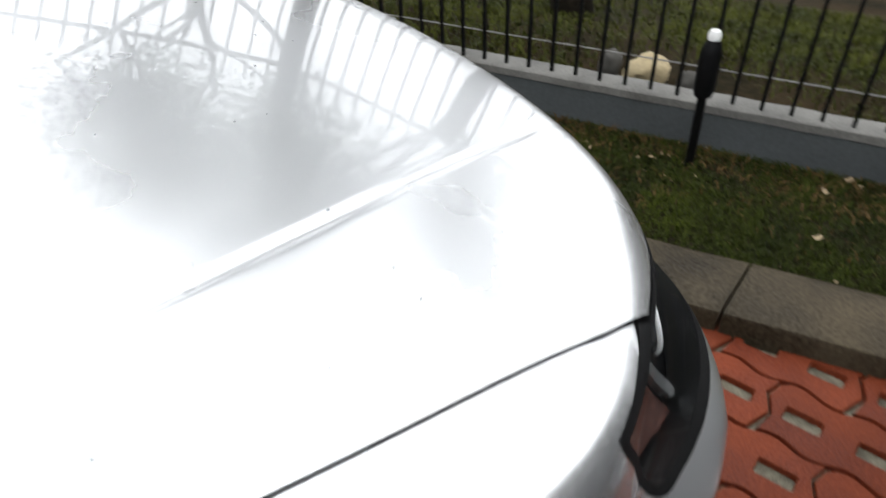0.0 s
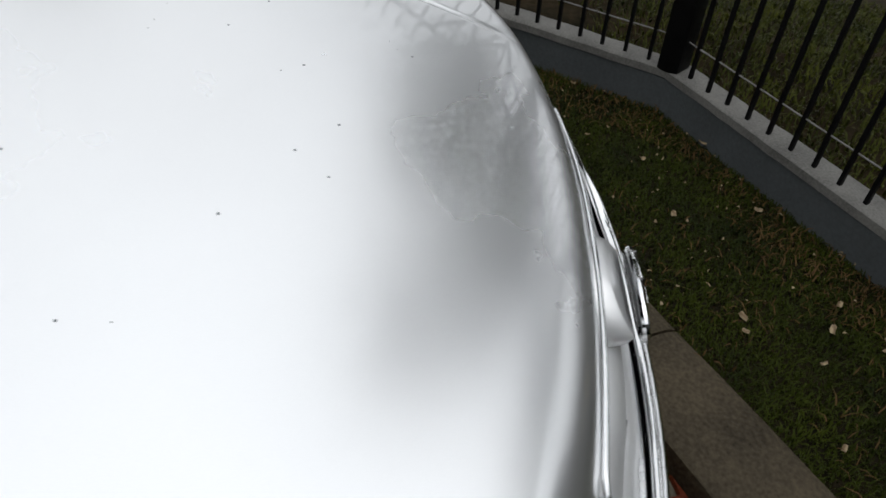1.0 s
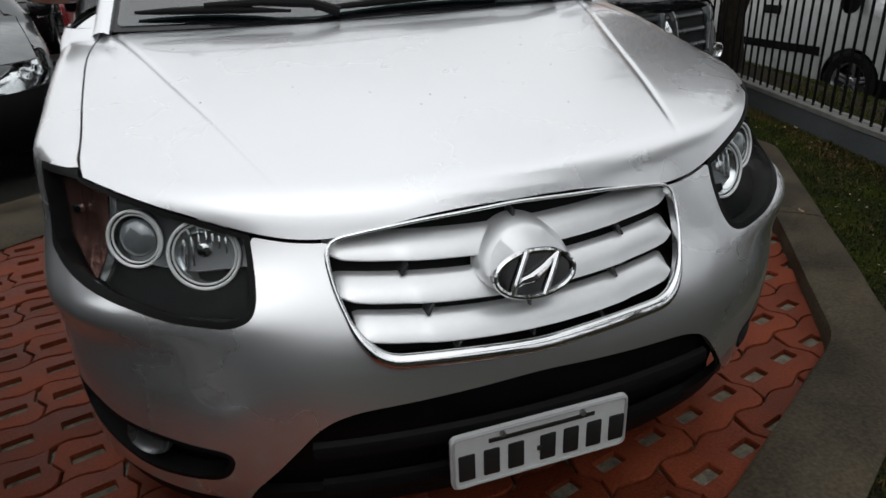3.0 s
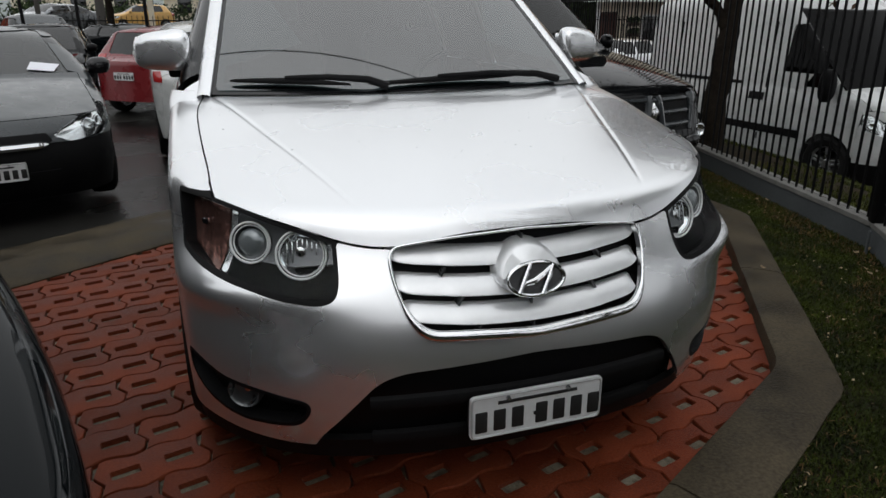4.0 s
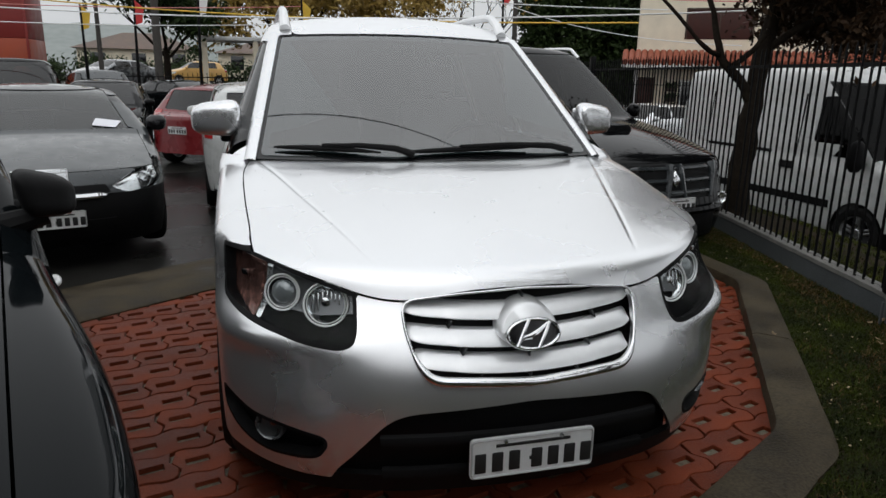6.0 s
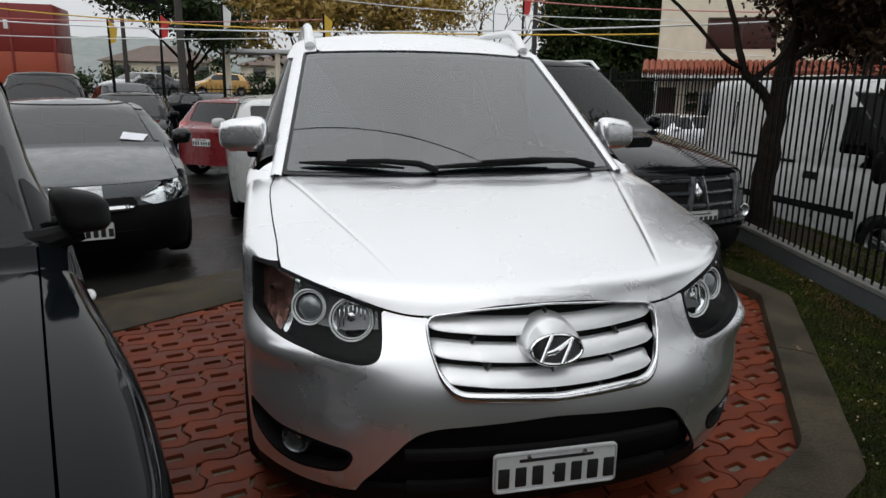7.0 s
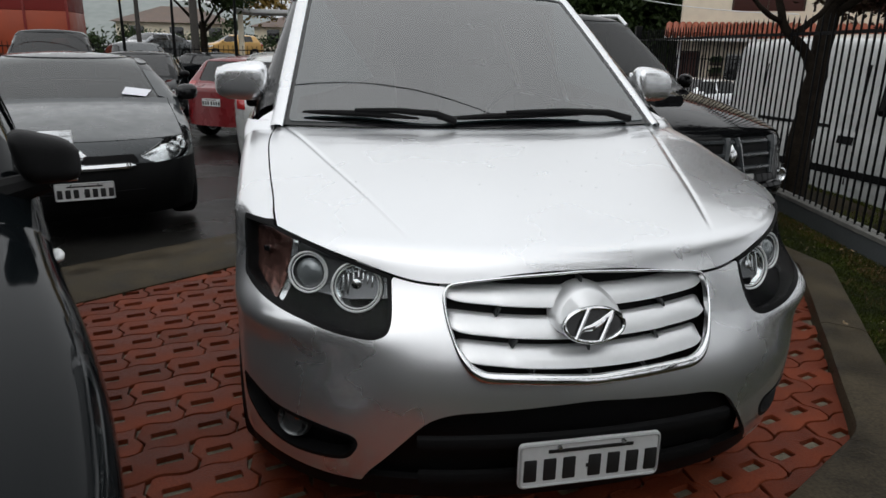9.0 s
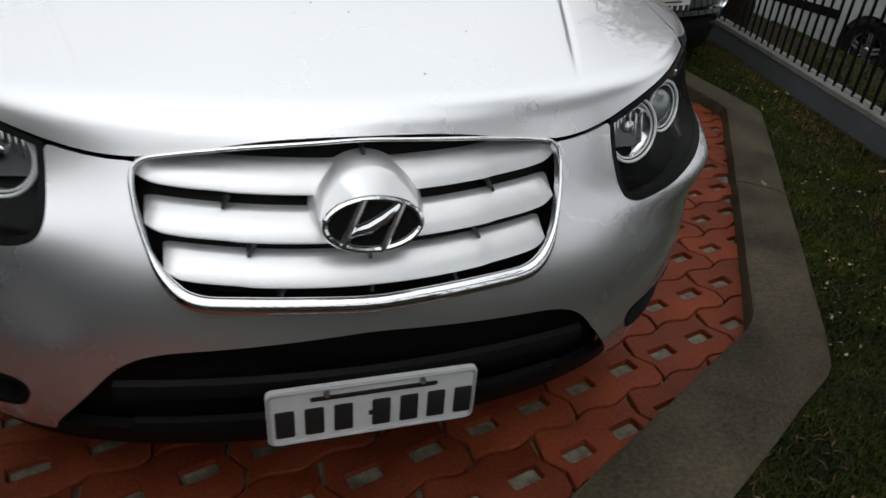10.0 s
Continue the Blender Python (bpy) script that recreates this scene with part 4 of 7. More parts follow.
            if ang > 30:
                lathe(bm, [(r * 0.72, -0.018), (r * 0.70, -0.004), (r * 0.55, 0.005), (r * 0.3, 0.010), (0, 0.012)], m, 40)
                part("projector", bm, M_LENSBALL, lens, "round projector lens")
            else:
                lathe(bm, [(0.013, -0.03), (0.013, -0.008), (0.0, -0.004)], m @ Matrix.Translation((0.004 * side, 0.006, 0)), 20)
                part("bulb", bm, M_CHROME, lens)
                for k in range(7):
                    bm = bmesh.new()
                    x = (k - 3) * 0.013
                    box(bm, x - 0.0025, -0.040 + abs(k - 3) * 0.004, -0.024 + abs(k - 3) * 0.004, x + 0.0025, 0.040 - abs(k - 3) * 0.004, -0.019 + abs(k - 3) * 0.004, 0.0012, m)
                    part("reflector_facet", bm, M_REFLECTOR, lens)
        turn = sheet(s.ring, np.linspace(39, 53, 50), np.linspace(0.75, 0.97, 56), lambda p: np.minimum(np.minimum(theta(p) - 40.6, 50.0 - theta(p)) / 40, np.minimum(p[:, 2] - 0.775 - 0.006 * (theta(p) - 40.6), lamp(p) - 0.010)), 0.012, -0.036, s)
        skin("turn_signal", turn, M_AMBER, lens, "brownish faceted turn signal bowl", side < 0)
        c = s.ring([45.0], [0.868])[0]
        c = (c - s.normals(c[None])[0] * 0.026) * flip
        bm = bmesh.new()
        box(bm, -0.011, -0.006, -0.009, 0.011, 0.006, 0.009, 0.003, Matrix.Translation(c) @ Matrix.Rotation(radians(38 * side), 4, "Z"))
        part("signal_bulb", bm, M_CHROME, lens)
        strip = sheet(s.ring, np.linspace(38, 54, 50), np.linspace(0.75, 0.97, 46), lambda p: np.minimum(np.minimum(theta(p) - 39.0, 40.0 - theta(p)) / 40, lamp(p) - 0.014), 0.01, -0.030, s)
        skin("reflector_strip", strip, M_REFLECTOR, lens, "", side < 0)

    # door mirrors
    for side in (-1, 1):
        bm = bmesh.new()
        bmesh.ops.create_uvsphere(bm, u_segments=28, v_segments=18, radius=1)
        for v in bm.verts:
            c = v.co
            sx, sy, sz = (abs(c.x) ** 0.55 * np.sign(c.x), abs(c.y) ** 0.7 * np.sign(c.y), abs(c.z) ** 0.55 * np.sign(c.z))
            y = sy * (0.075 if c.y < 0 else 0.05)
            v.co = Vector(((0.942 + 0.112 * sx) * side, 1.60 + y + 0.035 * sx, 1.272 + (0.078 - 0.010 * sx) * sz - 0.006 * sx))
        mirror = part("door_mirror", bm, M_SILVER, car, sharp=None)
        bm = bmesh.new()
        box(bm, 0.80, 1.585, 1.165, 0.93, 1.655, 1.225, 0.015)
        for v in bm.verts:
            v.co.x *= side
        part("mirror_foot", bm, M_BLACKPLASTIC, mirror)
        bm = bmesh.new()
        box(bm, 0.845, 1.638, 1.215, 1.045, 1.652, 1.325, 0.006)
        for v in bm.verts:
            v.co.x *= side
        part("mirror_glass", bm, M_CHROME, mirror)

    # roof rails
    for side in (-1, 1):
        bm = bmesh.new()
        ys = np.linspace(2.12, 4.1, 24)
        base = s.cast(np.stack([0 * ys + 0.60 * 1.0, ys, 0 * ys + 1.0], 1), np.tile([0, 0, 1.0], (24, 1)))
        lift = 0.065 * np.minimum(1, np.minimum((ys - 2.12) / 0.22, (4.1 - ys) / 0.2)) ** 0.7
        tube(bm, [(0.60 * side, y, z + l) for y, z, l in zip(ys, base[:, 2], lift)], [0.022 + 0.008 * (1 - l / 0.065) for l in lift], 10)
        part("roof_rail", bm, M_SATIN, car, "satin silver roof rail")

    # cabin: floor pan, dashboard, steering wheel, seats
    bm = bmesh.new()
    box(bm, -0.86, 0.70, 0.28, 0.86, 4.35, 0.42, 0.02)
    box(bm, -0.60, 0.20, 0.24, 0.60, 1.0, 0.66, 0.03)
    box(bm, -0.50, 0.62, 0.66, 0.50, 1.1, 0.92, 0.03)
    part("underbody", bm, M_CABIN, car)
    bm = bmesh.new()
    rows = []
    for y, z in ((1.20, 1.08), (1.36, 1.10), (1.62, 1.13), (1.70, 1.10), (1.72, 0.98), (1.70, 0.6)):
        rows.append([bm.verts.new((x, y + 0.12 * x * x - 0.05, z - 0.02 * (x / 0.7) ** 2)) for x in np.linspace(-0.76, 0.76, 24)])
    for a, b in zip(rows, rows[1:]):
        for i in range(23):
            bm.faces.new((a[i], a[i + 1], b[i + 1], b[i]))
    part("dashboard", bm, M_DASH, car)
    m = Matrix.Translation((0.37, 1.86, 1.08)) @ Matrix.Rotation(radians(-62), 4, "X")
    bm = bmesh.new()
    tube(bm, [tuple(m @ Vector((0.18 * math.cos(a), 0.18 * math.sin(a), 0))) for a in np.linspace(0, 2 * math.pi, 36, endpoint=False)], 0.016, 8, closed=True)
    box(bm, -0.16, -0.03, -0.01, 0.16, 0.03, 0.01, 0.008, m)
    part("steering_wheel", bm, M_BLACKPLASTIC, car)
    for x in (-0.37, 0.37):
        bm = bmesh.new()
        box(bm, -0.24, 0, -0.1, 0.24, 0.5, 0.08, 0.05, Matrix.Translation((x, 2.05, 0.72)))
        box(bm, -0.24, 0, 0, 0.24, 0.14, 0.62, 0.05, Matrix.Translation((x, 2.50, 0.74)) @ Matrix.Rotation(radians(-16), 4, "X"))
        box(bm, -0.12, 0, 0.66, 0.12, 0.10, 0.84, 0.04, Matrix.Translation((x, 2.50, 0.74)) @ Matrix.Rotation(radians(-16), 4, "X"))
        part("seat", bm, M_SEAT, car)
    bm = bmesh.new()
    box(bm, -0.06, 0, -0.03, 0.06, 0.03, 0.03, 0.01, Matrix.Translation((0, 1.95, 1.60)))
    part("rear_view_mirror", bm, M_BLACKPLASTIC, car)

    liner = lambda p: np.minimum(np.minimum(-windows(p), -windscreen(p) - 0.01), np.minimum(p[:, 2] - 0.5, p[:, 1] - 1.35))
    skin("headlining", sheet(rib, np.linspace(1.3, 4.46, 90), np.linspace(0, 180, 100), liner, 0, -0.035, s), M_CABIN, car)
    skin("tail_trim", sheet(s.aft, np.linspace(-0.9, 0.9, 30), np.linspace(0.35, 1.70, 30), lambda p: p[:, 1] - 4.40, 0, -0.03, s), M_CABIN, car)
    # wheels and plate
    for x, y in ((-0.82, 0.96), (0.82, 0.96), (-0.82, 3.66), (0.82, 3.66)):
        wheel(car, Matrix.Translation((x, y, 0.36)) @ Matrix.Rotation(radians(90 if x > 0 else -90), 4, "Y"), 0.36, 0.235, 0.235)
    number_plate(car, Matrix.Translation((0, -0.003, 0.379)))
    bm = bmesh.new()
    box(bm, -0.19, 0.002, 0.325, 0.19, 0.05, 0.43, 0.006)
    part("plate_bracket", bm, M_BLACKPLASTIC, car)
    return car


silver_suv()

# ---- ground, kerb, boundary wall ----
KERB_IN = [(-6.0, -3.65), (1.31, 0.44), (2.58, 2.35), (2.64, 9.0)]
KERB_OUT = [(-6.0, -3.955), (1.42, 0.20), (2.78, 2.27), (2.86, 9.0)]


def soften(line, cut):
    """Rounds the inner corners of a polyline."""
    out = [line[0]]
    for a, b, c in zip(line, line[1:], line[2:]):
        a, b, c = Vector(a), Vector(b), Vector(c)
        p, q = b + (a - b).normalized() * cut, b + (c - b).normalized() * cut
        out += [tuple(p * (1 - t) ** 2 + b * 2 * t * (1 - t) + q * t * t) for t in (0, 0.2, 0.4, 0.6, 0.8, 1)]
    return out + [line[-1]]


LAWN_EDGE = KERB_OUT
KERB_IN, KERB_OUT = soften(KERB_IN, 0.10), soften(KERB_OUT, 0.10)
WALL = [(-6.0, -4.42), (1.66, -0.43), (2.92, 1.47), (3.50, 3.76), (4.6, 9.0), (7.0, 22.0)]
WALL_TOP, LAWN = 0.225, 0.065


def off_line(line, x, y):
    """Signed distance from a polyline, positive on its right when walked."""
    best = np.full(np.shape(x), 1e9)
    for (ax, ay), (bx, by) in zip(line, line[1:]):
        ex, ey = bx - ax, by - ay
        t = np.clip(((x - ax) * ex + (y - ay) * ey) / (ex * ex + ey * ey), 0, 1)
        dx, dy = x - ax - t * ex, y - ay - t * ey
        d = np.hypot(dx, dy) * np.where(ex * dy - ey * dx < 0, 1, -1)
        best = np.where(np.abs(d) < np.abs(best), d, best)
    return best


def shift(line, d):
    """The polyline moved to its right by d, with mitred corners."""
    out = []
    for i, p in enumerate(line):
        n = []
        for a, b in ((i - 1, i), (i, i + 1)):
            if a >= 0 and b < len(line):
                t = (Vector(line[b]) - Vector(line[a])).normalized()
                n.append(Vector((t.y, -t.x)))
        if len(n) == 2:
            m = (n[0] + n[1]).normalized()
            out.append(tuple(Vector(p) + m * d / max(m.dot(n[0]), 0.3)))
        else:
            out.append(tuple(Vector(p) + n[0] * d))
    return out


def verge_width(y):
    return 4.6 - 1.8 * np.clip(y / 3.0, 0, 1)


def ground_height(x, y):
    d = off_line(WALL, x, y)
    ease = lambda t: np.clip(t, 0, 1) ** 2 * (3 - 2 * np.clip(t, 0, 1))
    rise = 0.75 * ease((y - 24.5) / 4) * ease((3 - x) / 6) * ease((x + 9 + 2 * np.maximum(0, y - 32)) / 1.5)
    return rise + np.where(d > 0.1, 0.09 - 0.87 * np.clip((d - 0.8) / verge_width(y), 0, 1), -0.05 - 0.20 * np.clip((y - 3.2) / 7.0, 0, 1))


def ground_sheet():
    def axis():
        a = np.arange(-9, 14.01, 0.25)
        return np.concatenate([-np.geomspace(600, 10, 14), a, np.geomspace(15, 600, 14)])
    xs, ys = axis(), np.unique(np.concatenate([axis(), np.arange(14.5, 60, 0.75)]))
    gx, gy = np.meshgrid(xs, ys, indexing="ij")
    d0 = off_line(WALL, gx.ravel(), gy.ravel())
    gz = ground_height(gx.ravel(), gy.ravel())
    gz = gz + np.array([noise.noise(Vector((a * 0.9, b * 0.9, 0))) * 0.02 for a, b in zip(gx.ravel(), gy.ravel())]) * (d0 > 0.1)
    n = len(ys)
    faces = [(i * n + j, (i + 1) * n + j, (i + 1) * n + j + 1, i * n + j + 1) for i in range(len(xs) - 1) for j in range(n - 1)]
    g = mesh_object("ground", np.stack([gx.ravel(), gy.ravel(), gz], 1), faces, M_ASPHALT)
    d = off_line(WALL, gx.ravel(), gy.ravel())
    g.data.materials.append(M_DIRT)
    for p in g.data.polygons:
        mid = np.mean([d[v] for v in p.vertices])
        if -0.1 < mid < 9.0 and -9 < p.center.y < 6:
            p.material_index = 1
    tagged(g, "wet dark asphalt lot with an earth verge beyond the wall", "ground", kind="structure")


def strip_between(name, inner, outer, z0, z1, material, label, category, pieces, kind="structure", round_edge=0.03):
    """A row of cast pieces between two lines, each with a rounded inner edge."""
    top = tagged(new(name), label, category, kind=kind)
    for (a, b), (c, d) in zip(zip(inner, inner[1:]), zip(outer, outer[1:])):
        a, b, c, d = Vector(a), Vector(b), Vector(c), Vector(d)
        count = max(1, round((b - a).length / pieces))
        for k in range(count):
            t0, t1 = k / count + (0.009 / (b - a).length if k else 0), (k + 1) / count
            bm = bmesh.new()
            rows = []
            for t in np.linspace(t0, t1, 7):
                p, q = a.lerp(b, t), c.lerp(d, t)
                w = (q - p).normalized()
                h = 0.006 * noise.noise(Vector((p.x * 3, p.y * 3, 1)))
                e = 0.006 * noise.noise(Vector((p.x * 7, p.y * 7, 4)))
                rows.append([bm.verts.new(v) for v in ((*(p + w * e), z0), (*(p + w * (e + 0.004)), z1 - round_edge + h), (*(p + w * (round_edge * 0.35)), z1 - round_edge * 0.32 + h), (*(p + w * round_edge * 1.2), z1 + h),
                                                       (*(q - w * 0.03), z1 + h), (*(q + w * e), z1 - 0.012 + h), (*(q + w * e), z0))])
            for r, s in zip(rows, rows[1:]):
                for i in range(6):
                    bm.faces.new((r[i], s[i], s[i + 1], r[i + 1]))
            bm.faces.new(rows[0])
            bm.faces.new(rows[-1][::-1])
            part("kerb_stone", bm, material, top, sharp=40)
    return top


def boundary_wall():
    top = tagged(new("boundary_wall"), "low grey painted wall with a rough bare concrete cap", "wall", kind="structure")
    for i in range(len(WALL) - 1):
        for nm, z0, z1, grow, m in (("wall_face", -0.9, WALL_TOP - 0.035, 0.0, M_WALL), ("wall_cap", WALL_TOP - 0.035, WALL_TOP, 0.006, M_CAP)):
            fr, bk = shift(WALL, 0.042 - grow), shift(WALL, 0.145 + grow)
            a, b, c, d = Vector(fr[i]), Vector(fr[i + 1]), Vector(bk[i + 1]), Vector(bk[i])
            bm = bmesh.new()
            rows = []
            n = max(2, int((b - a).length / 0.06))
            for k in range(n + 1):
                t = k / n
                p, q = a.lerp(b, t), d.lerp(c, t)
                j = 0.006 * noise.noise(Vector((p.x * 9, p.y * 9, 0))) if nm == "wall_cap" else 0.0
                w = (q - p).normalized()
                rows.append([bm.verts.new(v) for v in ((*(p - w * j), z0), (*(p - w * j), z1 - 0.006), (*(p + w * 0.008), z1 + j), (*(q - w * 0.008), z1 + j), (*q, z1 - 0.006), (*q, z0))])
            for r, s in zip(rows, rows[1:]):
                for e in range(5):
                    bm.faces.new((r[e], s[e], s[e + 1], r[e + 1]))
            bm.faces.new(rows[0])
            bm.faces.new(rows[-1][::-1])
            part(nm, bm, m, top, sharp=50)
    # pilaster joint by the second post
    bm = bmesh.new()
    box(bm, -0.012, -0.012, 0, 0.012, 0.0, WALL_TOP - 0.03, 0.002, Matrix.Translation((2.86, 1.385, 0)) @ Matrix.Rotation(radians(60), 4, "Z"))
    part("pilaster_joint", bm, M_WALL, top)


def iron_fence():
    top = tagged(new("iron_fence"), "black iron railing fence with pointed bars on the low wall", "fence", kind="structure")
    line = shift(WALL, 0.075)
    spacing, high = 0.1, 1.76
    bm = bmesh.new()
    for dx, dy in ((0.0065, 0.0065),):
        ring = [(-dx, -dy), (dx, -dy), (dx, dy), (-dx, dy)]
        lo = [bm.verts.new((x, y, WALL_TOP - 0.02)) for x, y in ring]
        hi = [bm.verts.new((x, y, high - 0.05)) for x, y in ring]
        tip = bm.verts.new((0, 0, high))
        for k in range(4):
            j = (k + 1) % 4
            bm.faces.new((lo[k], lo[j], hi[j], hi[k]))
            bm.faces.new((hi[k], hi[j], tip))
    bar0 = part("fence_bar", bm, M_IRON, top, smooth=False)
    first = True
    rest = bmesh.new()
    for i in range(len(line) - 1):
        a, b = Vector(line[i]), Vector(line[i + 1])
        length = (b - a).length
        n = round(length / spacing)
        ang = math.atan2(b.y - a.y, b.x - a.x)
        for k in range(1, n):
            p = a.lerp(b, k / n)
            near = p.x > -2.2 and p.y < 9.5
            if near:
                if first:
                    ob, first = bar0, False
                else:
                    ob = new("fence_bar", bar0.data)
                    ob.parent = top
                ob.matrix_local = Matrix.Translation((p.x, p.y, 0)) @ Matrix.Rotation(ang + random.uniform(-0.05, 0.05), 4, "Z") @ Matrix.Rotation(random.uniform(-0.004, 0.004), 4, "X")
            else:
                box(rest, -0.0065, -0.0065, WALL_TOP - 0.02, 0.0065, 0.0065, high, 0, Matrix.Translation((p.x, p.y, 0)) @ Matrix.Rotation(ang, 4, "Z"))
        bm = bmesh.new()
        tube(bm, [(a.x, a.y, WALL_TOP + (0.12 if i < 2 else 0.01)), (b.x, b.y, WALL_TOP + (0.12 if i < 2 else 0.01))], 0.003, 5)
        part("wire", bm, M_POLE, top, "thin pale wire")
        for z in (high - 0.16,):
            bm = bmesh.new()
            box(bm, 0, -0.004, -0.014, length, 0.004, 0.014, 0.0, Matrix.Translation((a.x, a.y, z)) @ Matrix.Rotation(ang, 4, "Z"))
            part("rail", bm, M_IRON, top, smooth=False)
    tagged(part("far_bars", rest, M_IRON, top, smooth=False), kind="stuff")
    for i in (1, 2, 4):
        bm = bmesh.new()
        x, y = line[i]
        box(bm, -0.045, -0.045, WALL_TOP - 0.01, 0.045, 0.045, high + 0.05, 0.006, Matrix.Translation((x, y, 0)) @ Matrix.Rotation(radians((28, 45, 66, 76, 80)[min(i, 4)]), 4, "Z"))
        part("fence_post", bm, M_IRON, top)


def lawn():
    """Soil strip between kerb and wall, with blades, dry straw and fallen leaves on it."""
    inner, outer = shift(LAWN_EDGE, -0.03), shift(WALL, 0.06)
    top = tagged(new("lawn"), "wet green grass strip between kerb and wall", "grass", kind="structure")
    bm = bmesh.new()
    rows = []
    seg = [(0, 1, 90), (1, 2, 30), (2, 3, 60)]
    inn, out = [Vector(p) for p in inner], [Vector(p) for p in (outer[0], outer[1], outer[2], outer[4])]
    grid = []
    for i, j, n in seg:
        for k in range(n):
            t = k / n
            p, q = inn[i].lerp(inn[j], t), out[i].lerp(out[j], t)
            grid.append([(p.lerp(q, w)) for w in np.linspace(0, 1, 9)])
    for r in grid:
        rows.append([bm.verts.new((v.x, v.y, LAWN - 0.022 + 0.012 * noise.noise(Vector((v.x * 4, v.y * 4, 0))))) for v in r])
    for r, s in zip(rows, rows[1:]):
        for e in range(8):
            bm.faces.new((r[e], s[e], s[e + 1], r[e + 1]))
    part("soil", bm, M_SOIL, top)


def scatter_blades(name, label, material, count, area, height, width, seed, lean=0.5, z=None, patch=None):
    rng = np.random.default_rng(seed)
    vs, fs = [], []
    x0, y0, x1, y1, ok = area
    xs, ys = rng.uniform(x0, x1, count * 6), rng.uniform(y0, y1, count * 6)
    sel = ok(xs, ys)
    if patch is not None:
        keep = np.array([noise.noise(Vector((a * patch[0], b * patch[0], 7.3))) > patch[1] + rng.uniform(-0.15, 0.15) if s else False for a, b, s in zip(xs, ys, sel)])
        sel = sel & keep
    xs, ys = xs[sel][:count], ys[sel][:count]
    zs = (ground_height(xs, ys) if z is None else np.full(len(xs), z))
    ang, ln, hh, ww = rng.uniform(0, 6.283, len(xs)), rng.uniform(0.1, lean, len(xs)), rng.uniform(0.5, 1.1, len(xs)) * height, rng.uniform(0.6, 1.2, len(xs)) * width
    twist = ang + rng.uniform(1.0, 2.2, len(xs))
    for i in range(len(xs)):
        dx, dy = math.cos(ang[i]) * ln[i] * hh[i], math.sin(ang[i]) * ln[i] * hh[i]
        wx, wy = math.cos(twist[i]) * ww[i], math.sin(twist[i]) * ww[i]
        k = len(vs)
        x, y, b = xs[i], ys[i], zs[i]
        vs += [(x - wx, y - wy, b), (x + wx, y + wy, b), (x + dx * 0.5 + wx * 0.7, y + dy * 0.5 + wy * 0.7, b + hh[i] * 0.6), (x + dx * 0.5 - wx * 0.7, y + dy * 0.5 - wy * 0.7, b + hh[i] * 0.6), (x + dx * 1.4, y + dy * 1.4, b + hh[i] * (1 - 0.4 * ln[i]))]
        fs += [(k, k + 1, k + 2, k + 3), (k + 3, k + 2, k + 4)]
    ob = mesh_object(name, vs, fs, material)
    return tagged(ob, label, "grass", kind="stuff")


def on_lawn(x, y):
    return (off_line(KERB_OUT, x, y) > 0.0) & (off_line(WALL, x, y) < 0.04)


def by_wall(x, y):
    d = off_line(WALL, x, y)
    return (off_line(KERB_OUT, x, y) > 0.02) & (d < 0.02) & (d > -0.17 - 0.07 * np.sin(5 * x + 3 * y))


def on_verge(x, y):
    d = off_line(WALL, x, y)
    return (d > 0.17) & (d < 2.6)


ground_sheet()
strip_between("kerb", KERB_IN, KERB_OUT, -0.05, 0.075, M_KERB, "weathered wet concrete kerb in cast lengths", "kerb", 0.9)
boundary_wall()
iron_fence()
lawn()
scatter_blades("grass_turf", "short wet green turf of the lawn strip", M_GRASS, 190000, (-2.6, -2.6, 3.6, 6.0, on_lawn), 0.027, 0.0022, 1, 1.0, LAWN - 0.022)
scatter_blades("straw", "dry straw and dead grass on the lawn", M_DRYGRASS, 5500, (-2.6, -2.6, 3.6, 5.0, on_lawn), 0.028, 0.0024, 2, 1.6, LAWN - 0.011, (2.6, 0.0))
scatter_blades("dead_grass", "brown dead grass along the wall foot", M_DRYGRASS, 20000, (-2.6, -2.6, 3.6, 5.0, by_wall), 0.025, 0.0024, 3, 1.6, LAWN - 0.011)
scatter_blades("leaf_litter", "small brown leaf scraps strewn over the lawn", M_LEAF_LITTER, 800, (-1.6, -2.0, 3.4, 4.5, on_lawn), 0.010, 0.0050, 9, 1.5, LAWN - 0.001, (1.7, -0.02))
scatter_blades("verge_grass", "rough green grass of the verge beyond the fence", M_VERGEGRASS, 70000, (-3.5, -5.0, 7.5, 6.0, on_verge), 0.05, 0.004, 4, 0.9, None, (0.8, -0.15))


# unseen walls behind and left, added to cut low skylight and darken reflections
def unseen_walls():
    bm = bmesh.new()
    box(bm, -16, -8.6, -0.9, 3.2, -8.4, 3.4, 0.02)
    box(bm, -16.2, -8.6, -0.9, -16.0, 6.0, 3.4, 0.02)
    box(bm, -6.2, -8.4, -0.9, -6.0, -0.6, 4.6, 0.02)
    tagged(part("unseen_blocker", bm, M_WEATHEREDGREY, None), "unseen plain walls added to block low skylight", "wall", kind="structure")


unseen_walls()

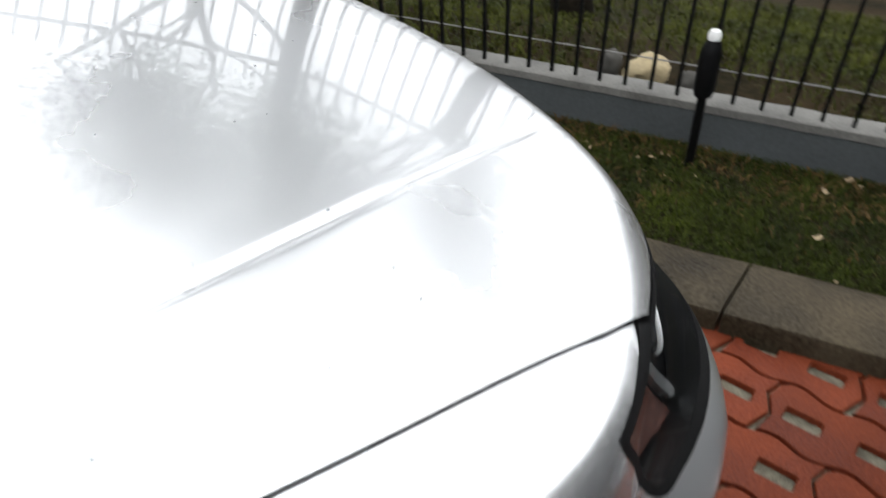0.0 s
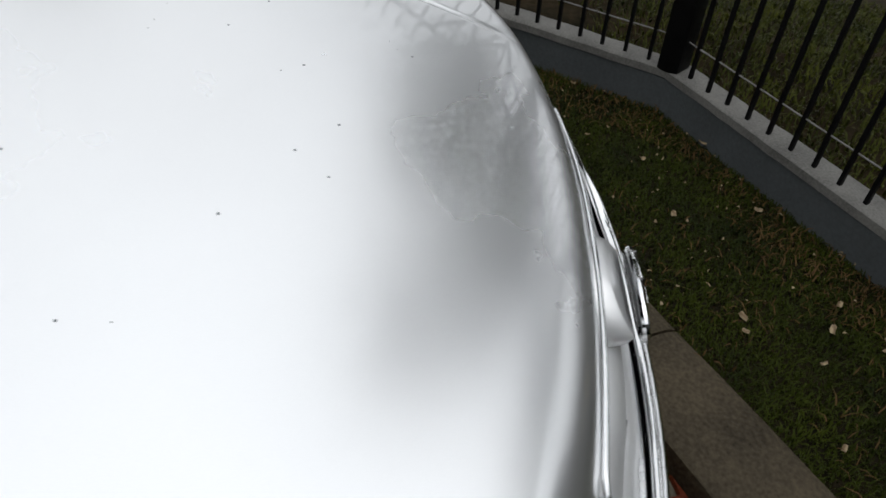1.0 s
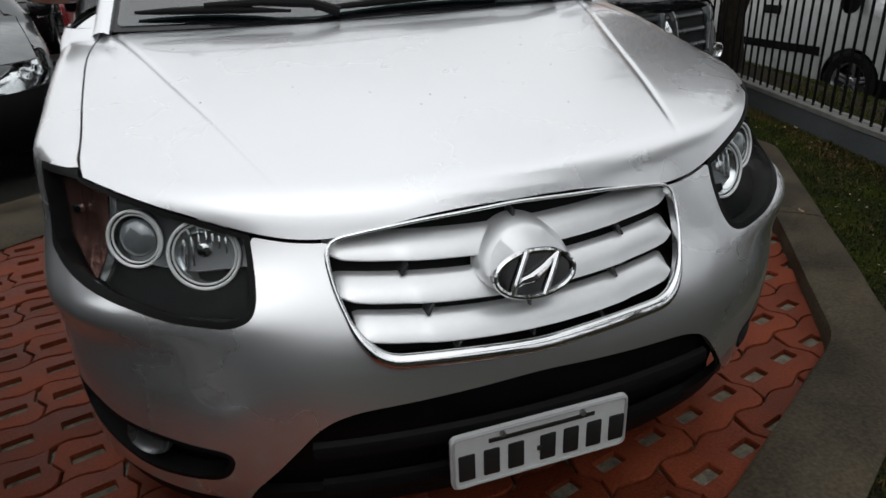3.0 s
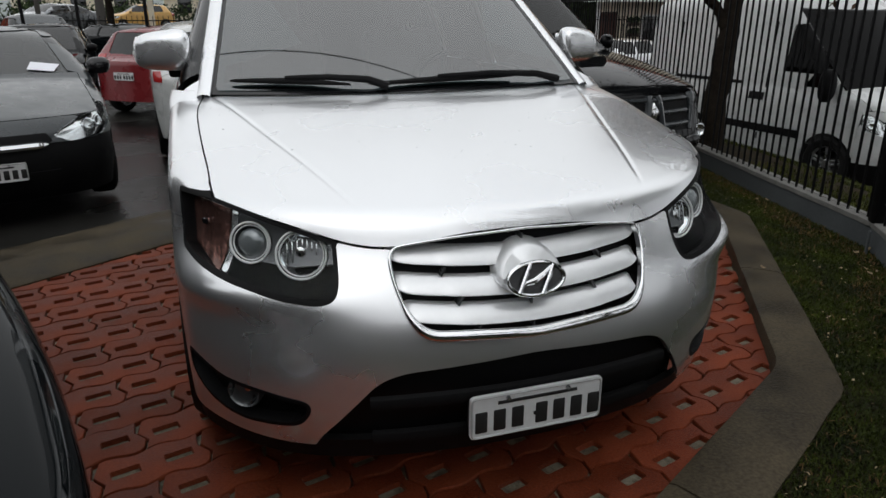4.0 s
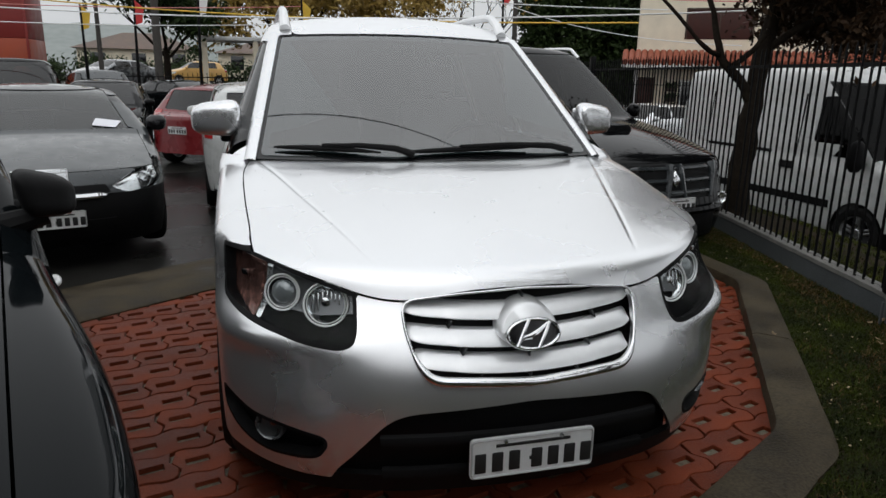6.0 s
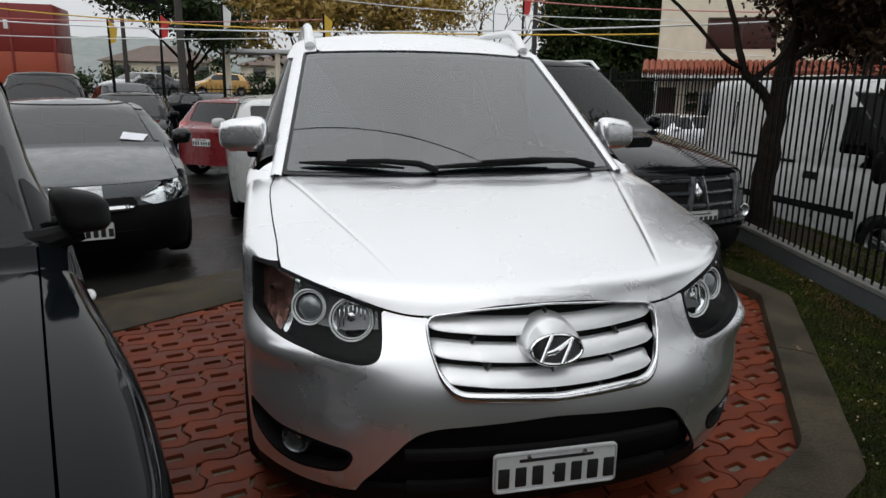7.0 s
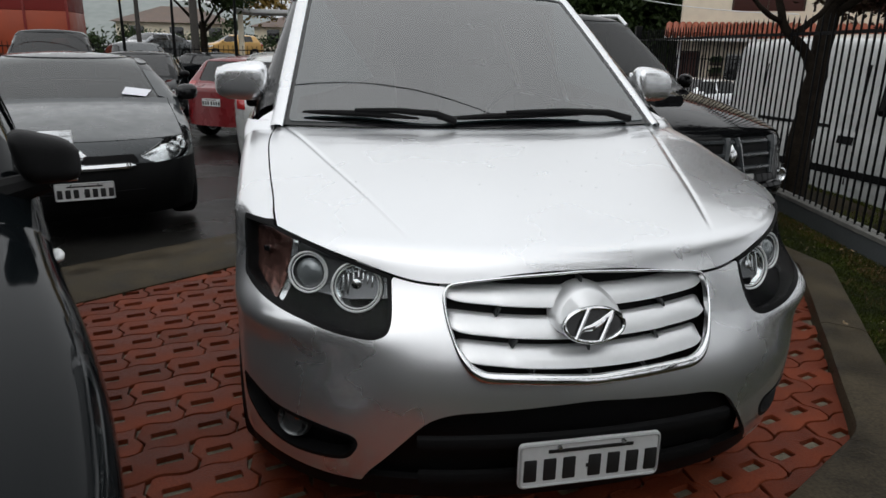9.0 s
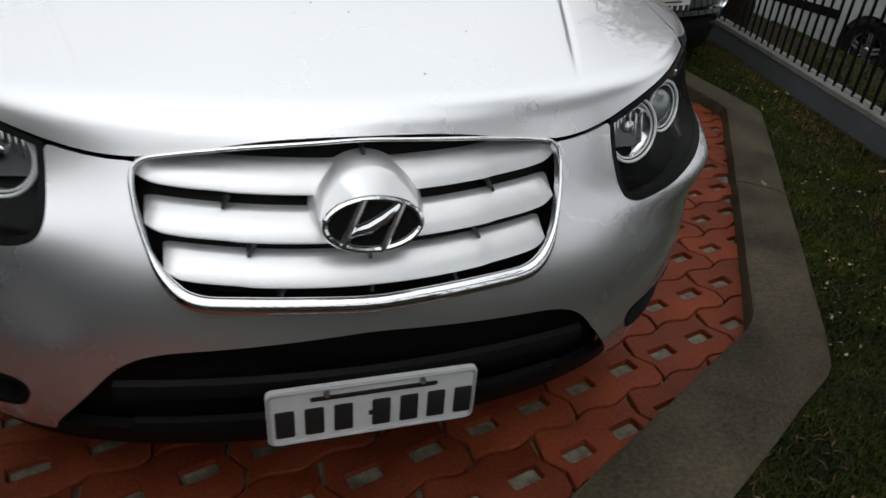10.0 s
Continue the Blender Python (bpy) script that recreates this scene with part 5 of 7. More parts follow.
# ---- the other cars ----
def other_car(name, label, s, paint, m, edge, ring_y, ws_x, ws_top, lamp_poly, grille_poly, low_poly, windows, rear_glass, wheel_r, wheel_y, glass, group="", tail_lamps=None, plate_front=None,
              plate_rear=None, badge=None, grille_mat=None, mirror_mat=None, bar=None, lower_black=0.0, fine=1.0, lamp_mat=None, van=False, lid_in=0.13, lid_taper=0.0, mirror_back=0.0, mirror_at=None):
    """A parked car: skin in panels, glazing, lamps, wheels, plates."""
    car = thing(name, label, "van" if van else "car", m, group)
    cw = s.cowl[0]
    wsf = lambda p: np.minimum(np.minimum(ws_x - (p[:, 2] - s.cowl[1]) * (s.tumble * 0.9) - np.abs(p[:, 0]), p[:, 1] - 0.25 * p[:, 0] ** 2 - cw - 0.03), np.minimum(ws_top - p[:, 2] + 0.03 * p[:, 0] ** 2, p[:, 2] - s.cowl[1] + 0.04))
    wsf2 = lambda p: np.where(p[:, 1] < s.length * 0.5, wsf(p), -1.0)
    win = lambda p: np.maximum.reduce([np.minimum(np.minimum(p[:, 2] - z0, z1 - p[:, 2]), np.minimum(p[:, 1] - y0 - (p[:, 2] - z0) * l0, y1 - (p[:, 2] - z0) * l1 - p[:, 1])) + (np.abs(p[:, 0]) < s.half * 0.55) * -9 for y0, l0, y1, l1, z0, z1 in windows])
    rg = (lambda p: np.where(p[:, 1] > s.length * 0.55, np.minimum(np.minimum(rear_glass[2] - np.abs(p[:, 0]), p[:, 2] - rear_glass[0]), rear_glass[1] - p[:, 2]), -1.0)) if rear_glass else (lambda p: np.full(len(p), -1.0))
    arch = lambda p: np.minimum(axle_gap(p, wheel_y[0], wheel_r, wheel_r + 0.045), axle_gap(p, wheel_y[1], wheel_r, wheel_r + 0.045))
    gx = s.half - lid_in
    n = lambda a, b, step: np.linspace(a, b, max(6, int((b - a) / step * fine)))
    # nose
    lamp_f = poly_field([(a / 40, z) for a, z in lamp_poly]) if lamp_poly else None
    lampf = (lambda p: lamp_f(theta(p) / 40, p[:, 2])) if lamp_poly else (lambda p: np.full(len(p), -1.0))
    front = lambda p: np.minimum(np.minimum(edge - p[:, 2], ring_y - p[:, 1]), np.minimum(p[:, 2] - 0.22 - lower_black, -lampf(p) - 0.003))
    skin("front_bumper", sheet(s.ring, n(-75, 75, 1.2), n(0.2, edge + 0.02, 0.016), front, 0.02, 0, s), paint, car)
    if lower_black:
        skin("lower_bumper", sheet(s.ring, n(-75, 75, 2), n(0.16, 0.24 + lower_black, 0.02), lambda p: np.minimum(np.minimum(0.218 + lower_black - p[:, 2], ring_y - p[:, 1]), p[:, 2] - 0.18), 0.02, -0.006, s), M_BLACKPLASTIC, car)
    # bonnet
    fx = np.linspace(0, gx + 0.05, 30)
    fy = s.cast(np.stack([fx, fx * 0 + cw, fx * 0 + edge + 0.004], 1), np.tile([0, -1.0, 0], (30, 1)))[:, 1]
    def lid(u, v):
        x = u * (gx - 0.003)
        y0 = np.interp(np.abs(x), fx, fy)
        y = y0 + (cw + 0.06 + 0.2 * x * x - y0) * v
        return s.down(x * (1 + lid_taper * (y - 1.0) / gx), y, 0.5)
    skin("bonnet", sheet(lid, np.linspace(-1, 1, int(50 * fine)), np.concatenate([np.linspace(0, 0.1, 10)[:-1], np.linspace(0.1, 1, int(34 * fine))]), None, 0.015, 0, s), paint, car)
    # sides and roof in one shell cut by the glazing
    def body(p):
        inside_lid = np.where((p[:, 1] < cw + 0.07 + 0.2 * p[:, 0] ** 2) & (p[:, 2] > edge - 0.02), np.abs(p[:, 0]) - gx - lid_taper * (p[:, 1] - 1.0) - 0.003, 1.0)
        nose = np.where(p[:, 2] < edge, p[:, 1] - ring_y - 0.004, 1.0)
        f = np.minimum(np.minimum(inside_lid, nose), np.minimum(-wsf2(p) - 0.012, -win(p)))
        f = np.minimum(f, np.minimum(-rg(p) - 0.005, np.minimum(arch(p), s.length - 0.22 - p[:, 1])))
        return np.minimum(np.minimum(f, p[:, 2] - 0.26), -lampf(p) - 0.003)
    rib = lambda y, a: s.rib(y, a, 0.55)
    skin("body_shell", sheet(rib, n(0.25, s.length - 0.2, 0.022), n(-28, 208, 1.7), body, 0.018, 0, s), paint, car)
    tail = lambda p: np.minimum(np.minimum(p[:, 1] - s.length + 0.218, p[:, 2] - 0.27), -rg(p) - 0.005)
    skin("tailgate", sheet(s.aft, n(-s.half, s.half, 0.04), n(0.25, s.roof - 0.01, 0.03), tail, 0.015, 0, s), paint, car)
    # glazing
    skin("windscreen", sheet(rib, n(cw - 0.05, cw + (s.roof - s.cowl[1]) / s.ws + 0.5, 0.03), n(30, 150, 2.5), wsf2, 0, -0.004, s), glass, car)
    skin("screen_seal", sheet(rib, n(cw - 0.08, cw + (s.roof - s.cowl[1]) / s.ws + 0.55, 0.014), n(26, 154, 1.2), lambda p: np.minimum(wsf2(p) + 0.013, 0.02 - wsf2(p)), 0, -0.007, s), M_BLACKGLOSS, car)
    side_glass = M_VANGLASS if van else M_SIDEGLASS
    skin("side_window", sheet(rib, n(cw, s.length - 0.3, 0.05), n(20, 80, 2.2), lambda p: win(p) + 0.006, 0, -0.008, s), side_glass, car)
    skin("side_window", sheet(rib, n(cw, s.length - 0.3, 0.05), n(20, 80, 2.2), lambda p: win(p) + 0.006, 0, -0.008, s), side_glass, car, "", True)
    if rear_glass:
        g1 = sheet(rib, n(s.length * 0.55, s.length - 0.2, 0.04), n(30, 150, 3), lambda p: np.minimum(rg(p) + 0.008, s.length - 0.21 - p[:, 1]), 0, -0.008, s)
        if len(g1[1]):
            skin("rear_window", g1, M_SIDEGLASS, car)
        g2 = sheet(s.aft, n(-s.half, s.half, 0.05), n(rear_glass[0] - 0.05, rear_glass[1] + 0.05, 0.03), lambda p: np.minimum(rg(p) + 0.008, p[:, 1] - s.length + 0.225), 0, -0.008, s)
        if len(g2[1]):
            skin("rear_window", g2, M_SIDEGLASS, car)
    # lamps and grilles
    for side in (-1, 1):
        if lamp_poly:
            a0, a1 = min(a for a, _ in lamp_poly) - 2, max(a for a, _ in lamp_poly) + 2
            z0, z1 = min(z for _, z in lamp_poly) - 0.02, max(z for _, z in lamp_poly) + 0.02
            lens = skin("headlamp", sheet(s.ring, n(a0, a1, 0.6), n(z0, z1, 0.008), lambda p: lampf(p) - 0.002, 0.006, -0.001, s), M_GLASSCLEAR, car, "clear headlamp", side < 0)
            skin("housing", sheet(s.ring, n(a0, a1, 1.2), n(z0, z1, 0.015), lambda p: lampf(p) + 0.004, 0, -0.05, s), lamp_mat or M_REFLECTOR, lens, "", side < 0)
            mid = (sum(a for a, _ in lamp_poly) / len(lamp_poly), sum(z for _, z in lamp_poly) / len(lamp_poly))
            for da in (-3.5, 3.5):
                c = s.ring([mid[0] + da], [mid[1]])[0]
                nn = s.normals(c[None])[0]
                c = (c - nn * 0.03) * np.array([side, 1, 1])
                q = Vector((nn[0] * side * 0.5, nn[1], nn[2] * 0.4)).to_track_quat("Z", "Y").to_matrix().to_4x4()
                bm = bmesh.new()
                lathe(bm, [(0.044, -0.01), (0.044, 0.006), (0.036, 0.008), (0.03, -0.006), (0.0, -0.015)], Matrix.Translation(c) @ q, 24)
                part("lamp_bowl", bm, M_REFLECTOR, lens)
        if tail_lamps:
            x0, x1, z0, z1 = tail_lamps
            f = lambda p: np.minimum(np.minimum(p[:, 0] - x0, x1 - p[:, 0]), np.minimum(p[:, 2] - z0, z1 - p[:, 2]))
            skin("tail_lamp", sheet(s.aft, n(x0 - 0.02, x1 + 0.02, 0.015), n(z0 - 0.02, z1 + 0.02, 0.015), f, 0.01, 0.006, s), M_REDLENS, car, "red tail lamp", side < 0)
    for nm, poly, mm in (("grille", grille_poly, grille_mat or M_BLACKPLASTIC), ("lower_grille", low_poly, M_BLACKPLASTIC)):
        if poly:
            fld = poly_field(poly)
            x1, z0, z1 = max(x for x, _ in poly), min(z for _, z in poly), max(z for _, z in poly)
            fp = lambda x, z: s.cast(np.stack([x, x * 0 + 1.2, z], 1), np.tile([0, -1.0, 0], (len(x), 1)))
            skin(nm, sheet(fp, n(-x1 - 0.02, x1 + 0.02, 0.02), n(z0 - 0.02, z1 + 0.02, 0.012), lambda p: fld(p[:, 0], p[:, 2]), 0.012, 0.005, s), mm, car)
    for z, half_w, r, mm in (bar or ()):
        bm = bmesh.new()
        xs = np.linspace(-half_w, half_w, 21)
        q = s.cast(np.stack([xs, xs * 0 + 1.2, xs * 0 + z], 1), np.tile([0, -1.0, 0], (21, 1)))
        tube(bm, [tuple(v + np.array([0, -0.004, 0])) for v in q], [r * 0.4] + [r] * 19 + [r * 0.4], 8)
        part("trim_bar", bm, mm, car)
    if badge:
        z, r = badge
        y = float(s.cast(np.array([[0, 1.2, z]]), np.array([[0, -1.0, 0]]))[0, 1])
        bm = bmesh.new()
        lathe(bm, [(0, 0.018), (r * 0.5, 0.016), (r, 0.0), (r, -0.01)], Matrix.Translation((0, y - 0.012, z)) @ Matrix.Rotation(radians(78), 4, "X") @ Matrix.Diagonal((0.85, 1.0, 1.0, 1.0)), 4)
        part("badge", bm, M_CHROME, car, "plain chrome badge")
    if plate_front:
        y = float(s.cast(np.array([[0, 1.2, plate_front]]), np.array([[0, -1.0, 0]]))[0, 1])
        number_plate(car, Matrix.Translation((0, y - 0.012, plate_front)))
    if plate_rear:
        y = float(s.aft([0.0], [plate_rear])[0, 1])
        number_plate(car, Matrix.Translation((0, y + 0.012, plate_rear)) @ Matrix.Rotation(radians(180), 4, "Z"))
    # mirrors, floor, seats, wheels
    mz, my = s.belt + 0.06, cw + 0.36 + mirror_back
    for side in (-1, 1):
        bm = bmesh.new()
        if mirror_at:
            # blunt boxy housing on a stalk, wider at its top
            mx, yy, zz = mirror_at
            bmesh.ops.create_cube(bm, size=1.0)
            bmesh.ops.bevel(bm, geom=list(bm.edges), offset=0.34, segments=5, affect="EDGES", profile=0.55)
            for v in bm.verts:
                c = v.co
                v.co = Vector(((mx + 0.005 + 0.155 * c.x * (1 + 0.15 * c.z) - 0.015 * c.z) * side, yy + c.y * (0.15 - 0.05 * c.x) + 0.06 * c.x, zz + 0.010 - 0.03 * c.x + 0.125 * c.z * (1 - 0.35 * c.x)))
            mir = part("door_mirror", bm, mirror_mat or paint, car, sharp=None)
            bm = bmesh.new()
            tube(bm, [((mx - 0.20) * side, yy + 0.02, zz - 0.09), ((mx - 0.10) * side, yy, zz - 0.075), (mx * side, yy, zz - 0.05)], [0.05, 0.04, 0.03], 10)
            part("mirror_foot", bm, M_BLACKPLASTIC, mir)
            bm = bmesh.new()
            box(bm, -0.075, 0, -0.07, 0.075, 0.006, 0.07, 0.003, Matrix.Translation((mx * side, yy + 0.072, zz)))
            part("mirror_glass", bm, M_CHROME, mir)
            continue
        bmesh.ops.create_uvsphere(bm, u_segments=20, v_segments=12, radius=1)
        for v in bm.verts:
            c = v.co
            v.co = Vector(((s.half + 0.075 - mirror_back * 0.25 + 0.10 * abs(c.x) ** 0.75 * np.sign(c.x)) * side, my + c.y * (0.075 if c.y < 0 else 0.04) + 0.03 * c.x, mz + (0.075 if not van else 0.2) * abs(c.z) ** 0.75 * np.sign(c.z)))
        mir = part("door_mirror", bm, mirror_mat or paint, car, sharp=None)
        bm = bmesh.new()
        box(bm, s.half - 0.12, my - 0.02, mz - 0.10, s.half + 0.03, my + 0.04, mz - 0.04, 0.012)
        for v in bm.verts:
            v.co.x *= side
        part("mirror_foot", bm, M_BLACKPLASTIC, mir)
    bm = bmesh.new()
    box(bm, -s.half + 0.1, 0.45, 0.22, s.half - 0.1, s.length - 0.35, 0.42, 0.02)
    box(bm, -0.5, 0.35, 0.4, 0.5, cw - 0.05, edge - 0.12, 0.03)
    part("underbody", bm, M_CABIN, car)
    bm = bmesh.new()
    box(bm, -s.half + 0.22, cw + 0.05, 0.5, s.half - 0.22, cw + 0.55, s.cowl[1] - 0.04, 0.05)
    for x in (-0.36, 0.36):
        box(bm, x - 0.23, cw + 1.25, 0.6, x + 0.23, cw + 1.4, s.belt + 0.12, 0.05)
        box(bm, x - 0.12, cw + 1.30, s.belt + 0.14, x + 0.12, cw + 1.38, s.belt + 0.30, 0.04)
    part("cabin_trim", bm, M_DASH, car)
    lin = lambda p: np.minimum(np.minimum(-win(p), -wsf2(p) - 0.01), np.minimum(np.minimum(p[:, 2] - 0.5, p[:, 1] - cw - 0.3), -rg(p)))
    skin("headlining", sheet(rib, n(cw + 0.25, s.length - 0.22, 0.06), n(0, 180, 4), lin, 0, -0.03, s), M_CABIN, car)
    tr = s.half - 0.12
    for y in wheel_y:
        for side in (-1, 1):
            wheel(car, Matrix.Translation((side * tr, y, wheel_r)) @ Matrix.Rotation(radians(90 * side), 4, "Y"), wheel_r, 0.2, wheel_r * 0.64)
    return car


SEDAN = Shell(nose=((0.18, 0.3, 0.45, 0.6, 0.72, 0.82), (0.09, 0.03, 0.0, 0.02, 0.07, 0.13)), hood=((0.0, 0.1, 0.25, 0.5, 0.8, 1.2), (0.66, 0.74, 0.80, 0.87, 0.935, 1.0)), half=0.905, length=4.62,
              cowl=(1.10, 0.985), ws_slope=0.50, roof=1.385, roof_at=2.5, belt=0.98, tumble=0.40, tail=((2.2, 3.2, 4.0, 4.6), (0.98, 1.0, 1.06, 1.02)), tail_slope=0.5, tail_from=3.25, plan=(0.30, 0.62), crown=0.05)
HATCH = Shell(nose=((0.18, 0.3, 0.45, 0.6, 0.72, 0.82), (0.08, 0.03, 0.0, 0.02, 0.06, 0.12)), hood=((0.0, 0.1, 0.25, 0.5, 0.8, 1.1), (0.68, 0.77, 0.84, 0.91, 0.97, 1.02)), half=0.84, length=3.95,
              cowl=(0.92, 0.99), ws_slope=0.58, roof=1.48, roof_at=2.2, belt=0.98, tumble=0.36, tail=((1.9, 2.8, 3.5, 3.9), (0.96, 0.98, 1.0, 0.95)), tail_slope=1.3, tail_from=3.35, plan=(0.28, 0.55), crown=0.05)
TALL = Shell(nose=((0.18, 0.3, 0.45, 0.6, 0.75, 0.88), (0.10, 0.04, 0.0, 0.02, 0.08, 0.16)), hood=((0.0, 0.1, 0.25, 0.5, 0.9, 1.4), (0.72, 0.80, 0.85, 0.89, 0.935, 0.985)), half=0.92, length=5.05,
             cowl=(1.90, 1.03), ws_slope=0.66, roof=1.66, roof_at=3.0, belt=1.02, tumble=0.34, tail=((2.5, 3.5, 4.4, 4.9), (1.0, 1.02, 1.03, 1.0)), tail_slope=1.5, tail_from=4.35, plan=(0.30, 0.60), crown=0.06, k=0.055)
OFFROAD = Shell(nose=((0.2, 0.35, 0.5, 0.65, 0.8, 0.95, 1.05), (0.08, 0.02, 0.0, 0.03, 0.06, 0.09, 0.13)), hood=((0.0, 0.1, 0.25, 0.5, 0.9, 1.4), (0.80, 0.90, 0.975, 1.045, 1.125, 1.20)), half=0.93, length=4.75,
                cowl=(1.40, 1.205), ws_slope=0.78, roof=1.90, roof_at=2.9, belt=1.18, tumble=0.30, tail=((2.2, 3.2, 4.0, 4.7), (1.14, 1.16, 1.16, 1.14)), tail_slope=2.5, tail_from=4.4, plan=(0.26, 0.46), crown=0.06, k=0.075)
BOXVAN = Shell(nose=((0.25, 0.4, 0.55, 0.75, 0.95, 1.15), (0.08, 0.02, 0.0, 0.05, 0.12, 0.22)), hood=((0.0, 0.15, 0.3, 0.5, 0.8, 1.0), (0.85, 1.03, 1.12, 1.2, 1.3, 1.36)), half=1.0, length=4.95,
               cowl=(0.62, 1.25), ws_slope=1.05, roof=2.45, roof_at=3.0, belt=1.25, tumble=0.08, tail=((2.5, 3.3, 4.2, 4.95), (1.25, 1.25, 1.25, 1.2)), tail_slope=6.0, tail_from=4.72, plan=(0.30, 0.50), crown=0.03, roof_curve=0.02)


def on_lot(x, y, turn):
    return pose(x, y, float(ground_height(np.array([x]), np.array([y]))[0]), 0, 0, turn)


sedan_kw = dict(edge=0.76, ring_y=0.55, ws_x=0.70, ws_top=1.325, lamp_poly=rounded([(18, 0.645), (28, 0.735), (44, 0.805), (53, 0.81), (50, 0.69), (40, 0.615), (24, 0.595)], 1.5, 3), grille_poly=[(-0.40, 0.60), (0.40, 0.60), (0.36, 0.665), (-0.36, 0.665)],
                low_poly=[(-0.5, 0.24), (0.5, 0.24), (0.42, 0.40), (-0.42, 0.40)], windows=((1.55, 0.85, 2.55, 0.0, 1.02, 1.29), (2.62, 0.0, 3.75, 0.9, 1.02, 1.29)), rear_glass=(1.06, 1.28, 0.56), wheel_r=0.32, wheel_y=(0.93, 3.63))
slate_sedan = other_car("parked_sedan", "dark slate-grey sedan with a paper sheet on the windscreen", SEDAN, M_SLATE, on_lot(-2.27, 3.94, 16), glass=M_SEDANSCREEN, group="cars on the lot", plate_front=0.42, badge=(0.67, 0.045),
                    bar=((0.585, 0.36, 0.028, M_CHROME),), mirror_mat=M_BLACKGLOSS, lower_black=0.375, **sedan_kw)
bm = bmesh.new()
pp = SEDAN.rib([1.24, 1.24, 1.36, 1.36], [38, 51, 51, 38])
vs = [bm.verts.new(tuple(p + np.array([0.0, -0.003, 0.007]))) for p in pp]
bm.faces.new(vs)
ext = bmesh.ops.extrude_face_region(bm, geom=list(bm.faces))
bmesh.ops.translate(bm, vec=(0, 0, -0.002), verts=[g for g in ext["geom"] if isinstance(g, bmesh.types.BMVert)])
sheet_ob = part("price_sheet", bm, M_PAPER, None, smooth=False)
sheet_ob.matrix_world = on_lot(-2.27, 3.94, 16)
tagged(sheet_ob, "white paper sheet lying on the windscreen of the sedan", "paper")

tall_kw = dict(edge=0.84, ring_y=0.60, ws_x=0.72, ws_top=1.58, lamp_poly=rounded([(24, 0.73), (36, 0.82), (50, 0.88), (55, 0.87), (50, 0.77), (40, 0.70), (28, 0.675)], 1.5, 3), grille_poly=[(-0.35, 0.62), (0.35, 0.62), (0.33, 0.74), (-0.33, 0.74)],
               low_poly=[(-0.55, 0.24), (0.55, 0.24), (0.45, 0.42), (-0.45, 0.42)], windows=((2.25, 0.72, 3.2, 0.0, 1.07, 1.55), (3.28, 0.0, 4.4, 0.3, 1.07, 1.55)), rear_glass=(1.1, 1.52, 0.58), wheel_r=0.32, wheel_y=(1.10, 4.05), lid_in=0.20)
DARK = Shell(nose=((0.18, 0.3, 0.45, 0.6, 0.75, 0.88), (0.10, 0.04, 0.0, 0.02, 0.08, 0.16)), hood=((0.0, 0.1, 0.25, 0.5, 0.9, 1.4), (0.7525, 0.8325, 0.8825, 0.9225, 0.9675, 1.0175)), half=0.8867, length=4.4,
             cowl=(1.579, 1.0325), ws_slope=0.58, roof=1.62, roof_at=2.9, belt=1.01, tumble=0.14, tail=((2.5, 3.5, 4.4, 4.9), (1.0, 1.02, 1.03, 1.0)), tail_slope=1.5, tail_from=3.8, plan=(0.2546, 0.4334), crown=0.06, k=0.055,
             flare=(1.0035, 0.0393, 0.45))
dark_kw = dict(edge=0.84, ring_y=0.42, ws_x=0.765, ws_top=1.54, lamp_poly=rounded([(20, 0.70), (28, 0.76), (34, 0.79), (36, 0.78), (34, 0.73), (30, 0.69), (24, 0.66)], 1.5, 3), grille_poly=[(-0.35, 0.65), (0.35, 0.65), (0.33, 0.77), (-0.33, 0.77)],
               low_poly=[(-0.55, 0.24), (0.55, 0.24), (0.45, 0.42), (-0.45, 0.42)], windows=((1.95, 0.72, 2.8, 0.0, 1.07, 1.52), (2.88, 0.0, 3.8, 0.3, 1.07, 1.52)), rear_glass=(1.1, 1.5, 0.58), wheel_r=0.32, wheel_y=(0.98, 3.55), lid_in=0.154, lid_taper=0.05)
dark_car = other_car("parked_hatchback", "dark graphite hatchback parked close on the pavers", DARK, M_GRAPHITE, pose(-1.5994, -1.5035, 0.0, 0, 0, 20.06), glass=M_DARKSCREEN, plate_front=0.5, badge=(0.71, 0.06), mirror_mat=M_BLACKPLASTIC, fine=1.6, mirror_at=(0.895, 1.80, 1.115), **dark_kw)
bm = bmesh.new()
bmesh.ops.create_uvsphere(bm, u_segments=16, v_segments=10, radius=1, matrix=Matrix.Translation((0.888, 1.72, 0.880)) @ Matrix.Rotation(radians(-20), 4, "Y") @ Matrix.Diagonal((0.018, 0.042, 0.016, 1)))
part("side_lamp", bm, M_RINGWHITE, dark_car, "small pale side lamp")

hatch_kw = dict(edge=0.79, ring_y=0.55, ws_x=0.66, ws_top=1.41, lamp_poly=rounded([(24, 0.69), (36, 0.75), (50, 0.80), (54, 0.79), (48, 0.69), (30, 0.64)], 1.5, 3), grille_poly=[(-0.33, 0.60), (0.33, 0.60), (0.30, 0.69), (-0.30, 0.69)],
                low_poly=[(-0.5, 0.24), (0.5, 0.24), (0.4, 0.40), (-0.4, 0.40)], windows=((1.28, 0.8, 2.2, 0.0, 1.02, 1.38), (2.28, 0.0, 3.2, 0.3, 1.02, 1.38)), rear_glass=(1.03, 1.36, 0.52), wheel_r=0.29, wheel_y=(0.78, 3.25),
                tail_lamps=(0.56, 0.78, 0.78, 1.02), plate_rear=0.68)


